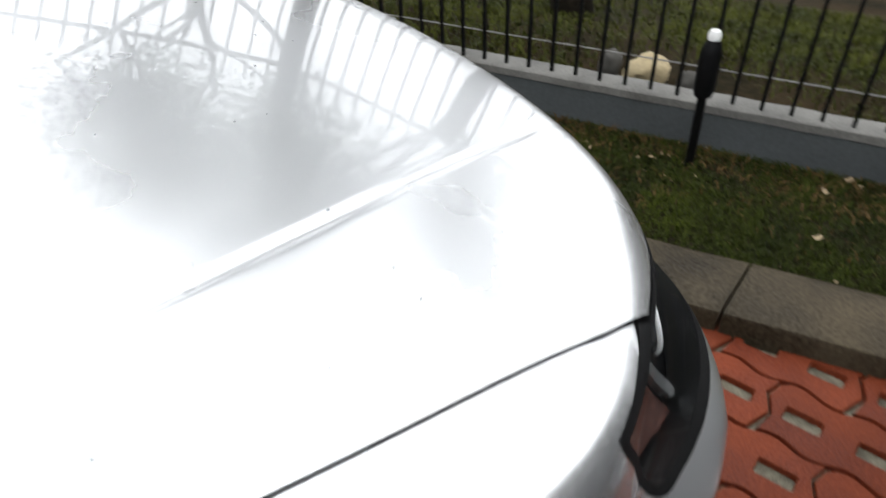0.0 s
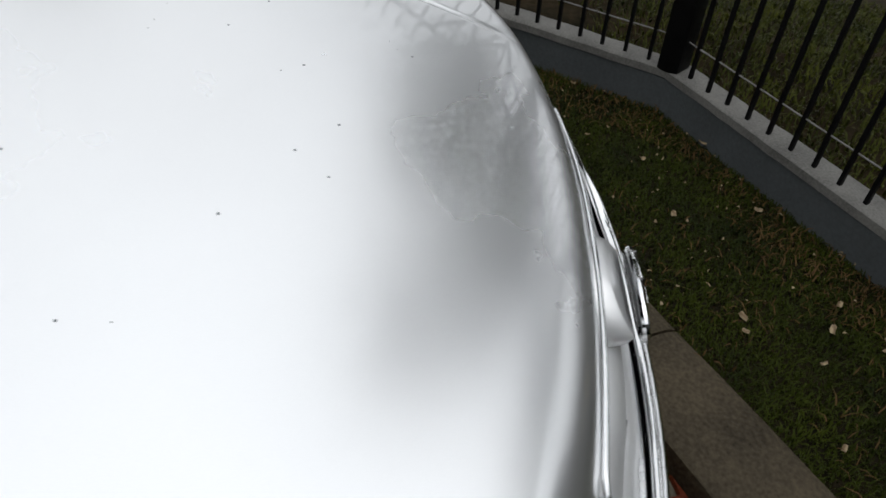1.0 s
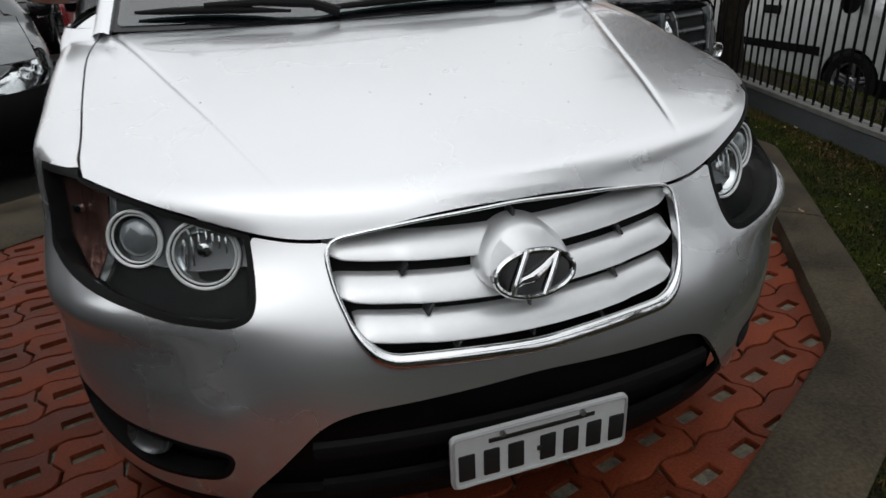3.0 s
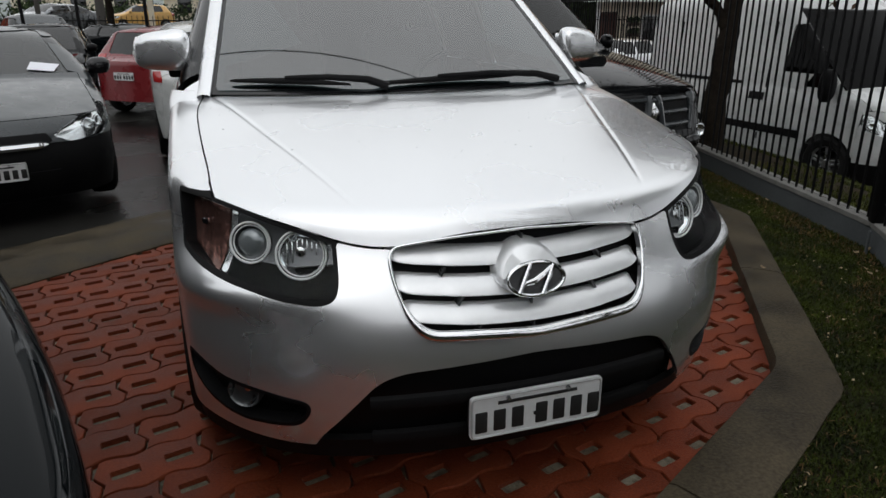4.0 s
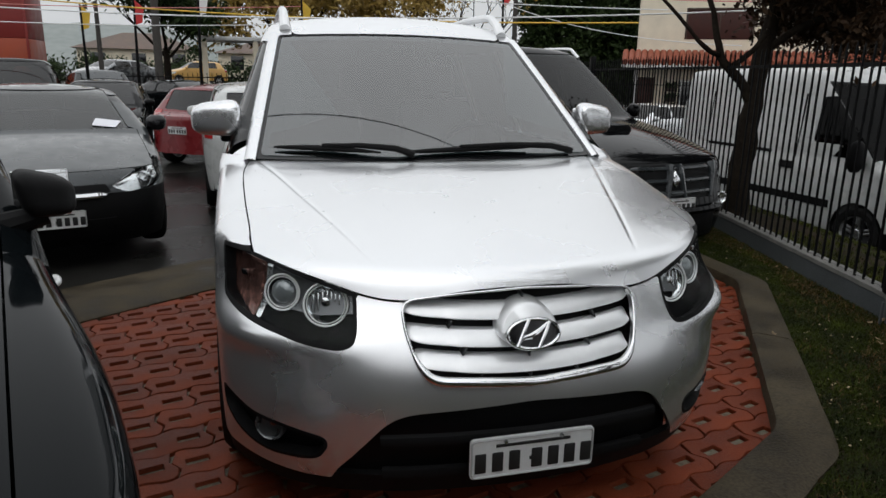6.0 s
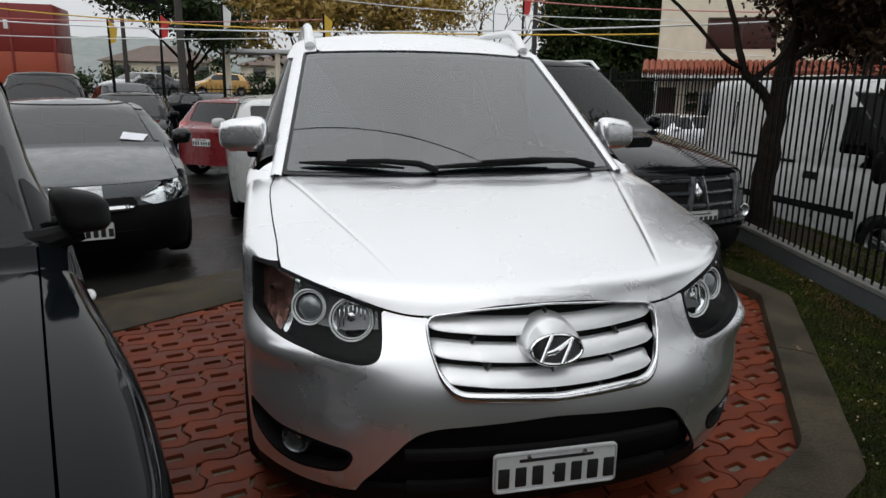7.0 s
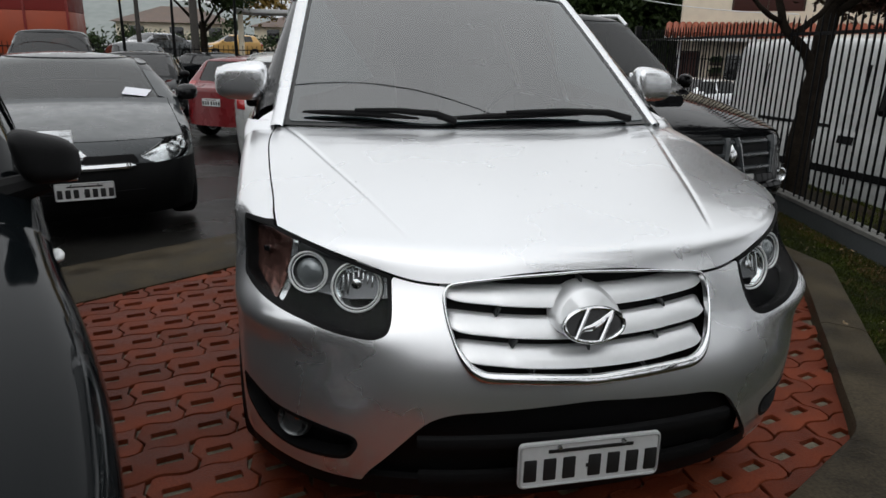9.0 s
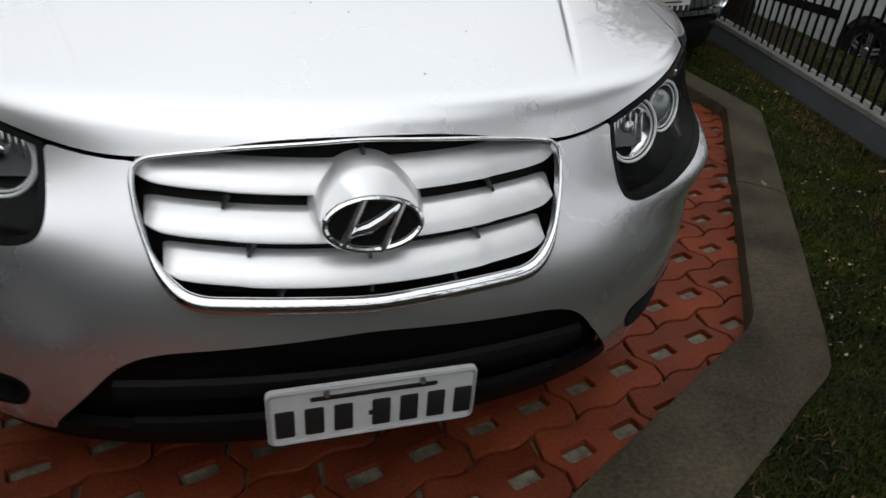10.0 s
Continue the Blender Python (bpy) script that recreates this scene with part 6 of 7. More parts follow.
def rear_first(x, y, turn, length):
    """A pose for a car that shows its tail at (x, y)."""
    back = Matrix.Translation((0, length, 0)) @ Matrix.Rotation(math.pi, 4, "Z")
    return on_lot(x, y, turn) @ back


other_car("parked_hatchback", "bright red hatchback seen from its tail", HATCH, M_REDPAINT, rear_first(-2.13, 11.2, -36, 3.95), glass=M_WINDSHIELD, group="cars on the lot", fine=0.8, **hatch_kw)
other_car("parked_hatchback", "white hatchback seen from its tail", HATCH, M_WHITEPAINT, rear_first(-0.54, 6.35, 4, 3.95), glass=M_WINDSHIELD, group="cars on the lot", fine=0.8, **{**hatch_kw, "tail_lamps": (0.71, 0.79, 0.86, 0.97)})
other_car("parked_hatchback", "black hatchback beside the red one", HATCH, M_BLACKPAINT, on_lot(-3.75, 12.6, 4), glass=M_SIDEGLASS, group="cars on the lot", fine=0.7, **{**hatch_kw, "tail_lamps": None, "plate_rear": None})
other_car("parked_hatchback", "slate-grey tall hatchback far back on the lot", TALL, M_SLATE, on_lot(-4.2, 18.3, 20), glass=M_SIDEGLASS, group="cars on the lot", fine=0.6, **tall_kw)
other_car("parked_sedan", "black sedan standing crosswise on the lot", SEDAN, M_BLACKPAINT, on_lot(-8.4, 14.6, 80), glass=M_SIDEGLASS, group="cars on the lot", fine=0.5, plate_front=0.44, **sedan_kw)
other_car("parked_sedan", "grey metallic sedan standing beyond the railing of the lot", SEDAN, M_GREYPAINT, on_lot(-9.2, 36.0, -40), glass=M_SIDEGLASS, group="cars on the lot", fine=0.4, plate_front=0.44, **sedan_kw)
other_car("parked_sedan", "dark grey sedan standing far back on the lot", SEDAN, M_GRAPHITE, on_lot(-1.6, 21.0, 40), glass=M_SIDEGLASS, group="cars on the lot", fine=0.4, plate_front=0.44, **sedan_kw)
other_car("parked_hatchback", "yellow car beyond the lot", HATCH, M_YELLOWPAINT, on_lot(-6.4, 46.0, -75), glass=M_SIDEGLASS, fine=0.4, **hatch_kw)
other_car("parked_hatchback", "silver hatchback on the street by the house", HATCH, M_SILVER, pose(9.6, 17.6, -0.78, 0, 0, -70), glass=M_SIDEGLASS, fine=0.4, **hatch_kw)

off_kw = dict(edge=0.90, ring_y=0.5, ws_x=0.78, ws_top=1.81, lamp_poly=rounded([(28, 0.74), (36, 0.86), (45, 0.895), (46, 0.80), (38, 0.71)], 1.2, 3), grille_poly=[(-0.44, 0.60), (0.44, 0.60), (0.43, 0.885), (-0.43, 0.885)],
              low_poly=[(-0.6, 0.24), (0.6, 0.24), (0.5, 0.46), (-0.5, 0.46)], windows=((1.86, 0.60, 2.75, 0.0, 1.24, 1.74), (2.83, 0.0, 3.65, 0.0, 1.24, 1.74), (3.75, 0.0, 4.3, 0.0, 1.24, 1.74)), rear_glass=(1.24, 1.72, 0.6), wheel_r=0.37, wheel_y=(0.92, 3.68))
offroad = other_car("parked_suv", "black off-road SUV with a bonnet scoop beside the fence", OFFROAD, M_BLACKPAINT, on_lot(2.50, 3.05, 11.4) @ Matrix.Scale(0.967, 4), glass=M_DARKSCREEN, plate_front=0.55, badge=(0.77, 0.075),
                    bar=((0.655, 0.45, 0.022, M_SLATE), (0.755, 0.45, 0.022, M_SLATE), (0.855, 0.44, 0.022, M_SLATE), (0.50, 0.66, 0.04, M_BLACKPAINT)), group="cars on the lot", **off_kw)
other_car("parked_suv", "black off-road SUV far back on the lot", OFFROAD, M_BLACKPAINT, on_lot(-5.35, 13.2, 12), glass=M_SIDEGLASS, group="cars on the lot", fine=0.5, **off_kw)
bm = bmesh.new()
sc = OFFROAD.down(np.array([-0.16, 0.16, 0.2, -0.2]), np.array([0.80, 0.80, 1.15, 1.15]))
lo = [bm.verts.new(tuple(p - np.array([0, 0, 0.01]))) for p in sc]
hi = [bm.verts.new((x, y, z)) for x, y, z in ((-0.14, 0.80, sc[0][2] + 0.055), (0.14, 0.80, sc[1][2] + 0.055), (0.18, 1.14, sc[2][2] + 0.004), (-0.18, 1.14, sc[3][2] + 0.004))]
bm.faces.new(hi)
for a, b in ((0, 1), (1, 2), (2, 3), (3, 0)):
    bm.faces.new((lo[a], lo[b], hi[b], hi[a]))
bmesh.ops.bevel(bm, geom=list(bm.edges), offset=0.012, segments=2, affect="EDGES")
part("bonnet_scoop", bm, M_BLACKPAINT, offroad)
# slanted grille cheeks, lamps and fog lamps of the off-road car
for side in (-1, 1):
    for x0, x1, nm in ((0.10, 0.045, "grille_pillar"), (0.44, 0.50, "grille_pillar")):
        bm = bmesh.new()
        zs = np.linspace(0.60, 0.88, 9)
        xx = np.interp(zs, [0.60, 0.88], [x0, x1])
        q = OFFROAD.cast(np.stack([xx, xx * 0 + 1.2, zs], 1), np.tile([0, -1.0, 0], (9, 1)))
        tube(bm, [(float(v[0]) * side, float(v[1]) - 0.006, float(v[2])) for v in q], [0.022 + 0.016 * k / 8 for k in range(9)], 8)
        part(nm, bm, M_SLATE, offroad)
    c = OFFROAD.cast(np.array([[0.66, 1.2, 0.56]]), np.array([[0, -1.0, 0]]))[0]
    m = Matrix.Translation((float(c[0]) * side, float(c[1]) - 0.004, float(c[2]))) @ Matrix.Rotation(radians(90), 4, "X")
    bm = bmesh.new()
    lathe(bm, [(0.060, -0.02), (0.060, 0.012), (0.052, 0.016), (0.045, 0.004), (0.0, -0.008)], m, 24)
    part("fog_lamp", bm, M_REFLECTOR, offroad, "round fog lamp")
for side in (-1, 1):
    bm = bmesh.new()
    ys = np.linspace(2.3, 4.2, 14)
    base = OFFROAD.cast(np.stack([0 * ys + 0.62, ys, 0 * ys + 1.0], 1), np.tile([0, 0, 1.0], (14, 1)))
    tube(bm, [(0.62 * side, y, z + 0.055 * max(0.0, min(1, (y - 2.3) / 0.15, (4.2 - y) / 0.15)) ** 0.6) for y, z in zip(ys, base[:, 2])], 0.02, 8)
    part("roof_rail", bm, M_SATIN, offroad)

van_kw = dict(edge=1.05, ring_y=0.55, ws_x=0.90, ws_top=2.18, lamp_poly=rounded([(28, 0.80), (36, 0.90), (48, 1.02), (52, 1.0), (50, 0.84), (40, 0.78)], 1.5, 3), grille_poly=[(-0.45, 0.62), (0.45, 0.62), (0.40, 0.72), (-0.40, 0.72)], low_poly=[(-0.6, 0.28), (0.6, 0.28), (0.5, 0.48), (-0.5, 0.48)],
              windows=((0.98, 0.55, 1.80, 0.05, 1.42, 2.0), (0.98, 0.45, 1.45, 0.9, 1.26, 1.5)), rear_glass=None, wheel_r=0.345, wheel_y=(0.92, 3.85))
van = other_car("cargo_van", "white panel van parked on the street beyond the fence", BOXVAN, M_WHITEPAINT, pose(7.45, 4.15, -0.72, 0, 0, 2), glass=M_VANGLASS, van=True, mirror_mat=M_BLACKPLASTIC, lower_black=0.22, plate_front=0.45, **van_kw)
for y0, y1, z0, z1, mm, nm in ((2.04, 2.30, 1.02, 1.13, M_BLACKPLASTIC, "door_handle"), (2.5, 3.9, 1.22, 1.27, M_BLACKPLASTIC, "slide_rail"), (1.35, 3.8, 0.60, 0.70, M_BLACKPLASTIC, "rub_strip"), (2.04, 2.06, 0.5, 2.2, M_BLACKPLASTIC, "door_seam"), (3.95, 3.965, 0.5, 2.2, M_BLACKPLASTIC, "door_seam")):
    for side in (-1, 1):
        p = BOXVAN.rib([y0, y1, y1, y0], np.degrees(np.arctan2(np.array([z0, z0, z1, z1]) - 0.55, 0.98)))
        q = p + np.array([0.012, 0, 0])
        bm = bmesh.new()
        a = [bm.verts.new(tuple((v - np.array([0.02, 0, 0])) * np.array([side, 1, 1]))) for v in p]
        b = [bm.verts.new(tuple(v * np.array([side, 1, 1]))) for v in q]
        bm.faces.new(b)
        for i in range(4):
            j = (i + 1) % 4
            bm.faces.new((a[i], a[j], b[j], b[i]))
        part(nm, bm, mm, van)

# ---- planting, lamp, street ----
def leaf_cloud(name, centers, radii, count, size, material, seed, parent=None, flat=1.0, shell=0.55):
    """Many small folded leaves in overlapping clumps, thinner inside."""
    rng = np.random.default_rng(seed)
    c, r = np.array(centers, float), np.array(radii, float)
    w = r ** 2 / np.sum(r ** 2)
    k = rng.choice(len(c), count, p=w)
    d = rng.normal(size=(count, 3))
    d /= np.linalg.norm(d, axis=1)[:, None]
    rad = r[k] * rng.uniform(shell, 1.08, count)
    p = c[k] + (d * rad[:, None] if shell >= 0.3 else rng.normal(size=(count, 3)) * r[k][:, None] * 0.62) * np.array([1, 1, flat])
    a = rng.normal(size=(count, 3))
    a /= np.linalg.norm(a, axis=1)[:, None]
    b = np.cross(a, rng.normal(size=(count, 3)))
    b /= np.linalg.norm(b, axis=1)[:, None]
    s = size * rng.uniform(0.6, 1.3, count)
    v = np.empty((count, 4, 3))
    v[:, 0], v[:, 1] = p - a * s[:, None], p + b * s[:, None] * 0.45 - np.cross(a, b) * s[:, None] * 0.12
    v[:, 2], v[:, 3] = p + a * s[:, None], p - b * s[:, None] * 0.45 - np.cross(a, b) * s[:, None] * 0.12
    me = bpy.data.meshes.new(name)
    me.vertices.add(count * 4)
    me.vertices.foreach_set("co", v.ravel())
    idx = np.arange(count)[:, None] * 4 + np.array([[0, 1, 2, 0, 2, 3]])
    me.loops.add(count * 6)
    me.loops.foreach_set("vertex_index", idx.ravel())
    me.polygons.add(count * 2)
    me.polygons.foreach_set("loop_start", np.arange(count * 2) * 3)
    me.update(calc_edges=True)
    me.materials.append(material)
    ob = new(name, me)
    if parent:
        ob.parent = parent
    return ob


def limbs(bm, rng, start, way, length, radius, depth, tips, bend_by=0.35, sides=8):
    """A limb that bends, tapers and forks."""
    pts, p, d = [Vector(start)], Vector(start), Vector(way).normalized()
    n = 5
    for k in range(n):
        d = (d + Vector((rng.uniform(-1, 1), rng.uniform(-1, 1), rng.uniform(-0.4, 0.8))) * bend_by * 0.35).normalized()
        p = p + d * length / n
        pts.append(p.copy())
    tube(bm, pts, [radius * (1 - 0.5 * k / n) for k in range(n + 1)], sides)
    if depth == 0:
        tips.append(pts[-1])
        tips.append(pts[-3])
        return
    for _ in range(rng.choice((2, 3, 3))):
        q = pts[rng.choice((3, 4, 5))]
        side = Vector((rng.uniform(-1, 1), rng.uniform(-1, 1), rng.uniform(0.0, 0.9)))
        limbs(bm, rng, q, d * 0.6 + side * 0.8, length * rng.uniform(0.55, 0.8), radius * 0.5, depth - 1, tips, bend_by, max(5, sides - 2))


def tree(name, label, m, trunk_h, trunk_r, spread, depth, leaf_count, leaf_size, leaf_mat, seed, clump=0.6):
    top = thing(name, label, "tree", m)
    rng = random.Random(seed)
    bm = bmesh.new()
    tips = []
    base = [(0, 0, -0.15), (0.01, 0, trunk_h * 0.25), (0.03, 0.01, trunk_h * 0.6), (0.02, 0.02, trunk_h)]
    tube(bm, base, [trunk_r * 1.35, trunk_r, trunk_r * 0.9, trunk_r * 0.8], 12)
    for k in range(4):
        a = 2 * math.pi * (k + rng.uniform(-0.25, 0.25)) / 4
        limbs(bm, rng, (0.02, 0.02, trunk_h * rng.uniform(0.75, 1.0)), (math.cos(a) * 0.8, math.sin(a) * 0.8, rng.uniform(0.5, 1.1)), spread * rng.uniform(0.8, 1.1), trunk_r * 0.45, depth, tips)
    part("trunk", bm, M_BARK, top, sharp=None)
    if leaf_count:
        leaf_cloud("crown", [tuple(t) for t in tips], [clump * rng.uniform(0.6, 1.2) for _ in tips], leaf_count, leaf_size, leaf_mat, seed, top, 0.7, 0.15)
    return top


def conifer(name, label, m, height, radius, count, seed):
    top = thing(name, label, "tree", m)
    bm = bmesh.new()
    tube(bm, [(0, 0, -0.2), (0, 0, height * 0.5), (0, 0, height * 0.96)], [0.22, 0.14, 0.03], 8)
    part("trunk", bm, M_BARK, top, sharp=None)
    rng = random.Random(seed)
    cs, rs = [], []
    for k in range(130):
        t = rng.random() ** 0.8
        a = rng.uniform(0, 6.28)
        rr = radius * (1 - t) * rng.uniform(0.4, 1.0)
        cs.append((math.cos(a) * rr, math.sin(a) * rr, height * (0.10 + 0.9 * t)))
        rs.append(radius * 0.28 * (1.15 - t) * rng.uniform(0.7, 1.3))
    leaf_cloud("crown", cs, rs, count, 0.17, M_LEAFDARK, seed, top, 0.9, 0.2)


def clipped_bush(m):
    top = thing("clipped_bush", "round clipped box bush in the lawn", "bush", m)
    bm = bmesh.new()
    for k in range(7):
        a = k * 0.9
        tube(bm, [(0.015 * math.cos(a), 0.015 * math.sin(a), -0.03), (0.06 * math.cos(a), 0.06 * math.sin(a), 0.1), (0.13 * math.cos(a), 0.13 * math.sin(a), 0.24)], [0.009, 0.006, 0.003], 6)
    part("stem", bm, M_BARK, top)
    rng = random.Random(8)
    cs, rs = [(0, 0, 0.19)], [0.15]
    for k in range(26):
        d = Vector((rng.gauss(0, 1), rng.gauss(0, 1), rng.gauss(0, 0.8))).normalized()
        cs.append(tuple(Vector((0, 0, 0.19)) + d * 0.115))
        rs.append(rng.uniform(0.045, 0.07))
    leaf_cloud("foliage", cs, rs, 9000, 0.0105, M_LEAFBUSH, 8, top, 0.95, 0.3)


def garden_lamp(m):
    top = thing("garden_lamp", "short black garden lamp post on the lawn", "lamp", m)
    bm = bmesh.new()
    tube(bm, [(0, 0, -0.05), (0.0, 0, 0.30)], 0.016, 12)
    part("post", bm, M_IRON, top)
    bm = bmesh.new()
    lathe(bm, [(0.0, 0.27), (0.03, 0.275), (0.036, 0.30), (0.036, 0.42), (0.03, 0.45), (0.02, 0.47), (0.0, 0.47)], None, 20)
    part("lamp_head", bm, M_IRON, top)
    bm = bmesh.new()
    lathe(bm, [(0.0, 0.505), (0.016, 0.50), (0.022, 0.485), (0.02, 0.468)], None, 20)
    part("cap", bm, M_PLASTICWHITE, top, "pale cap")


def boulder(label, x, y, size, material, seed):
    """A rounded uneven stone, sunk a little into the verge."""
    bm = bmesh.new()
    bmesh.ops.create_icosphere(bm, subdivisions=3, radius=1.0)
    for v in bm.verts:
        n = v.co.normalized()
        k = 1 + 0.28 * noise.noise(n * 1.6 + Vector((seed, 0, 0))) + 0.10 * noise.noise(n * 4.5 + Vector((0, seed, 0)))
        v.co = Vector((n.x * size[0], n.y * size[1], n.z * size[2])) * k
    ob = part("boulder", bm, material, None, sharp=50)
    ob.matrix_world = pose(x, y, float(ground_height(np.array([x]), np.array([y]))[0]) + size[2] * 0.55, 0, 0, 28 + 40 * seed)
    tagged(ob, label, "stone", "stones behind the fence")


boulder("pale sandstone boulder lying behind the iron fence", 0.72, -1.40, (0.10, 0.07, 0.078), M_SANDSTONE, 1)
# the dark plant clumps beside it are built as stone shapes
boulder("dark rounded clump beside the pale boulder", 0.87, -1.33, (0.05, 0.05, 0.075), M_WEATHEREDGREY, 2)
boulder("dark rounded clump beside the pale boulder", 0.56, -1.48, (0.06, 0.05, 0.05), M_WEATHEREDGREY, 3)
clipped_bush(pose(2.13, 0.47, LAWN - 0.03))
garden_lamp(pose(0.20, -1.07, LAWN - 0.02, 1, 2, 0))
scatter = random.Random(21)


def fallen_leaves():
    for k in range(260):
        x, y = scatter.uniform(-1.0, 3.2), scatter.uniform(-1.6, 4.0)
        if not on_lawn(np.array([x]), np.array([y]))[0] and scatter.random() > 0.12:
            continue
        inside_kerb = on_lawn(np.array([x]), np.array([y]))[0]
        on_kerb = (off_line(KERB_IN, np.array([x]), np.array([y]))[0] > 0.03) and not inside_kerb and off_line(KERB_OUT, np.array([x]), np.array([y]))[0] < -0.03
        if not (inside_kerb or on_kerb):
            continue
        z = LAWN + 0.006 if inside_kerb else 0.078
        s = scatter.uniform(0.007, 0.021)
        bm = bmesh.new()
        n = 8
        rim = [bm.verts.new((s * math.cos(a) * (1.0 if i % 2 else 0.78), s * 0.6 * math.sin(a) * (1.0 if i % 2 else 0.8), 0.25 * s * math.cos(2 * a))) for i, a in enumerate(np.linspace(0, 6.283, n, endpoint=False))]
        mid = bm.verts.new((0, 0, 0.1 * s))
        for i in range(n):
            bm.faces.new((rim[i], rim[(i + 1) % n], mid))
        ext = bmesh.ops.extrude_face_region(bm, geom=list(bm.faces))
        bmesh.ops.translate(bm, vec=(0, 0, 0.0008), verts=[g for g in ext["geom"] if isinstance(g, bmesh.types.BMVert)])
        ob = part("fallen_leaf", bm, M_LEAF_LITTER, None, smooth=False)
        ob.matrix_world = Matrix.Translation((x, y, z)) @ Euler((scatter.uniform(-0.4, 0.4), scatter.uniform(-0.4, 0.4), scatter.uniform(0, 6))).to_matrix().to_4x4()
        tagged(ob, "dry yellow-brown fallen leaf on the grass" if inside_kerb else "dry yellow-brown fallen leaf on the kerb", "leaf", "fallen leaves")


fallen_leaves()

# trees: one by the fence, one on the verge whose crown the bonnet mirrors, and those far off
def fence_tree(m):
    top = thing("street_tree", "dark-leaved street tree with a forked trunk behind the fence", "tree", m)
    bm = bmesh.new()
    rng = random.Random(4)
    limbs_of = (([(0, 0, -0.15), (0.02, 0, 0.5), (0.05, 0, 1.2), (0.12, 0.05, 1.8), (0.25, 0.1, 2.4), (0.3, 0.1, 3.4)], 0.135, 0.04),
                ([(0.06, 0, 1.22), (-0.10, 0, 1.48), (-0.31, 0, 1.70), (-0.42, 0.03, 2.1), (-0.7, 0.1, 2.8)], 0.058, 0.016),
                ([(-0.2, 0, 1.6), (0.0, -0.1, 1.82), (0.06, -0.15, 2.1), (0.0, -0.2, 2.6)], 0.032, 0.012),
                ([(0.12, 0.05, 1.75), (0.42, -0.1, 2.0), (0.78, -0.1, 2.2), (1.2, -0.1, 2.7)], 0.045, 0.014),
                ([(-0.31, 0, 1.70), (-0.55, -0.1, 1.80), (-0.80, -0.1, 2.05), (-1.3, -0.1, 2.45), (-1.9, 0.0, 2.75)], 0.026, 0.008),
                ([(0.2, 0.08, 2.2), (-0.05, 0.3, 2.7), (-0.2, 0.5, 3.2)], 0.04, 0.012))
    for path, r0, r1 in limbs_of:
        p = np.array(path, float)
        t = np.linspace(0, len(p) - 1, 5 * len(p))
        q = np.stack([spline(range(len(p)), p[:, k])(t) for k in range(3)], 1)
        q += np.array([[rng.uniform(-1, 1), rng.uniform(-1, 1), 0] for _ in t]) * 0.12 * r0
        tube(bm, [tuple(v) for v in q], list(np.linspace(r0, r1, len(t)) * np.array([rng.uniform(0.93, 1.07) for _ in t])), 10)
    part("trunk", bm, M_BARK, top, sharp=None)
    cs, rs = [], []
    for k in range(70):
        x, y = rng.uniform(-0.35, 2.3), rng.uniform(-0.9, 0.9)
        low = 2.75 - 0.8 * min(max(x + 0.3, 0), 1)
        cs.append((x, y, low + rng.random() ** 1.3 * (0.35 + 1.3 * min(max(x - 0.2, 0), 1))))
        rs.append(rng.uniform(0.16, 0.36))
    leaf_cloud("crown", cs, rs, 34000, 0.042, M_BROWNLEAF, 4, top, 0.8, 0.2)


fence_tree(pose(3.91, 4.14, 0.0, 0, 0, -13))
tree("street_tree", "leafy street tree standing on the verge", pose(8.0, -2.2, -0.75, 0, 0, 60), 3.0, 0.17, 2.7, 2, 7000, 0.08, M_LEAFDARK, 11, 0.75)
tree("street_tree", "slender street tree on the grass verge", pose(1.70, -1.90, -0.1, 9, 9, 20), 2.3, 0.10, 1.3, 2, 5200, 0.05, M_LEAFDARK, 17, 0.40)
tree("garden_tree", "yellowing garden tree behind the lot", pose(0.5, 36, -0.2), 2.2, 0.2, 3.0, 2, 9000, 0.16, M_LEAFYELLOW, 5, 1.0)
tree("garden_tree", "yellowing garden tree with thin branches behind the lot", pose(6.5, 38, -0.2), 2.0, 0.2, 3.2, 2, 4500, 0.16, M_LEAFYELLOW, 6, 0.9)
tree("garden_tree", "dark green garden tree behind the lot", pose(-4.8, 34, -0.2), 2.6, 0.18, 2.4, 2, 9000, 0.15, M_LEAFDARK, 7, 0.9)
tree("garden_tree", "almost bare tree with thin dark branches", pose(11.0, 36, -0.3), 2.4, 0.16, 3.2, 3, 500, 0.12, M_LEAFYELLOW, 9, 0.6)
conifer("conifer", "tall dark green conifer beside the house", pose(15.6, 36.4, -0.7), 10.5, 2.6, 26000, 2)
conifer("conifer", "tall dark green conifer beside the house", pose(18.9, 35.2, -0.7), 12.5, 3.2, 32000, 3)
conifer("conifer", "tall dark green conifer beside the house", pose(22.5, 36.6, -0.7), 12.0, 3.2, 26000, 12)


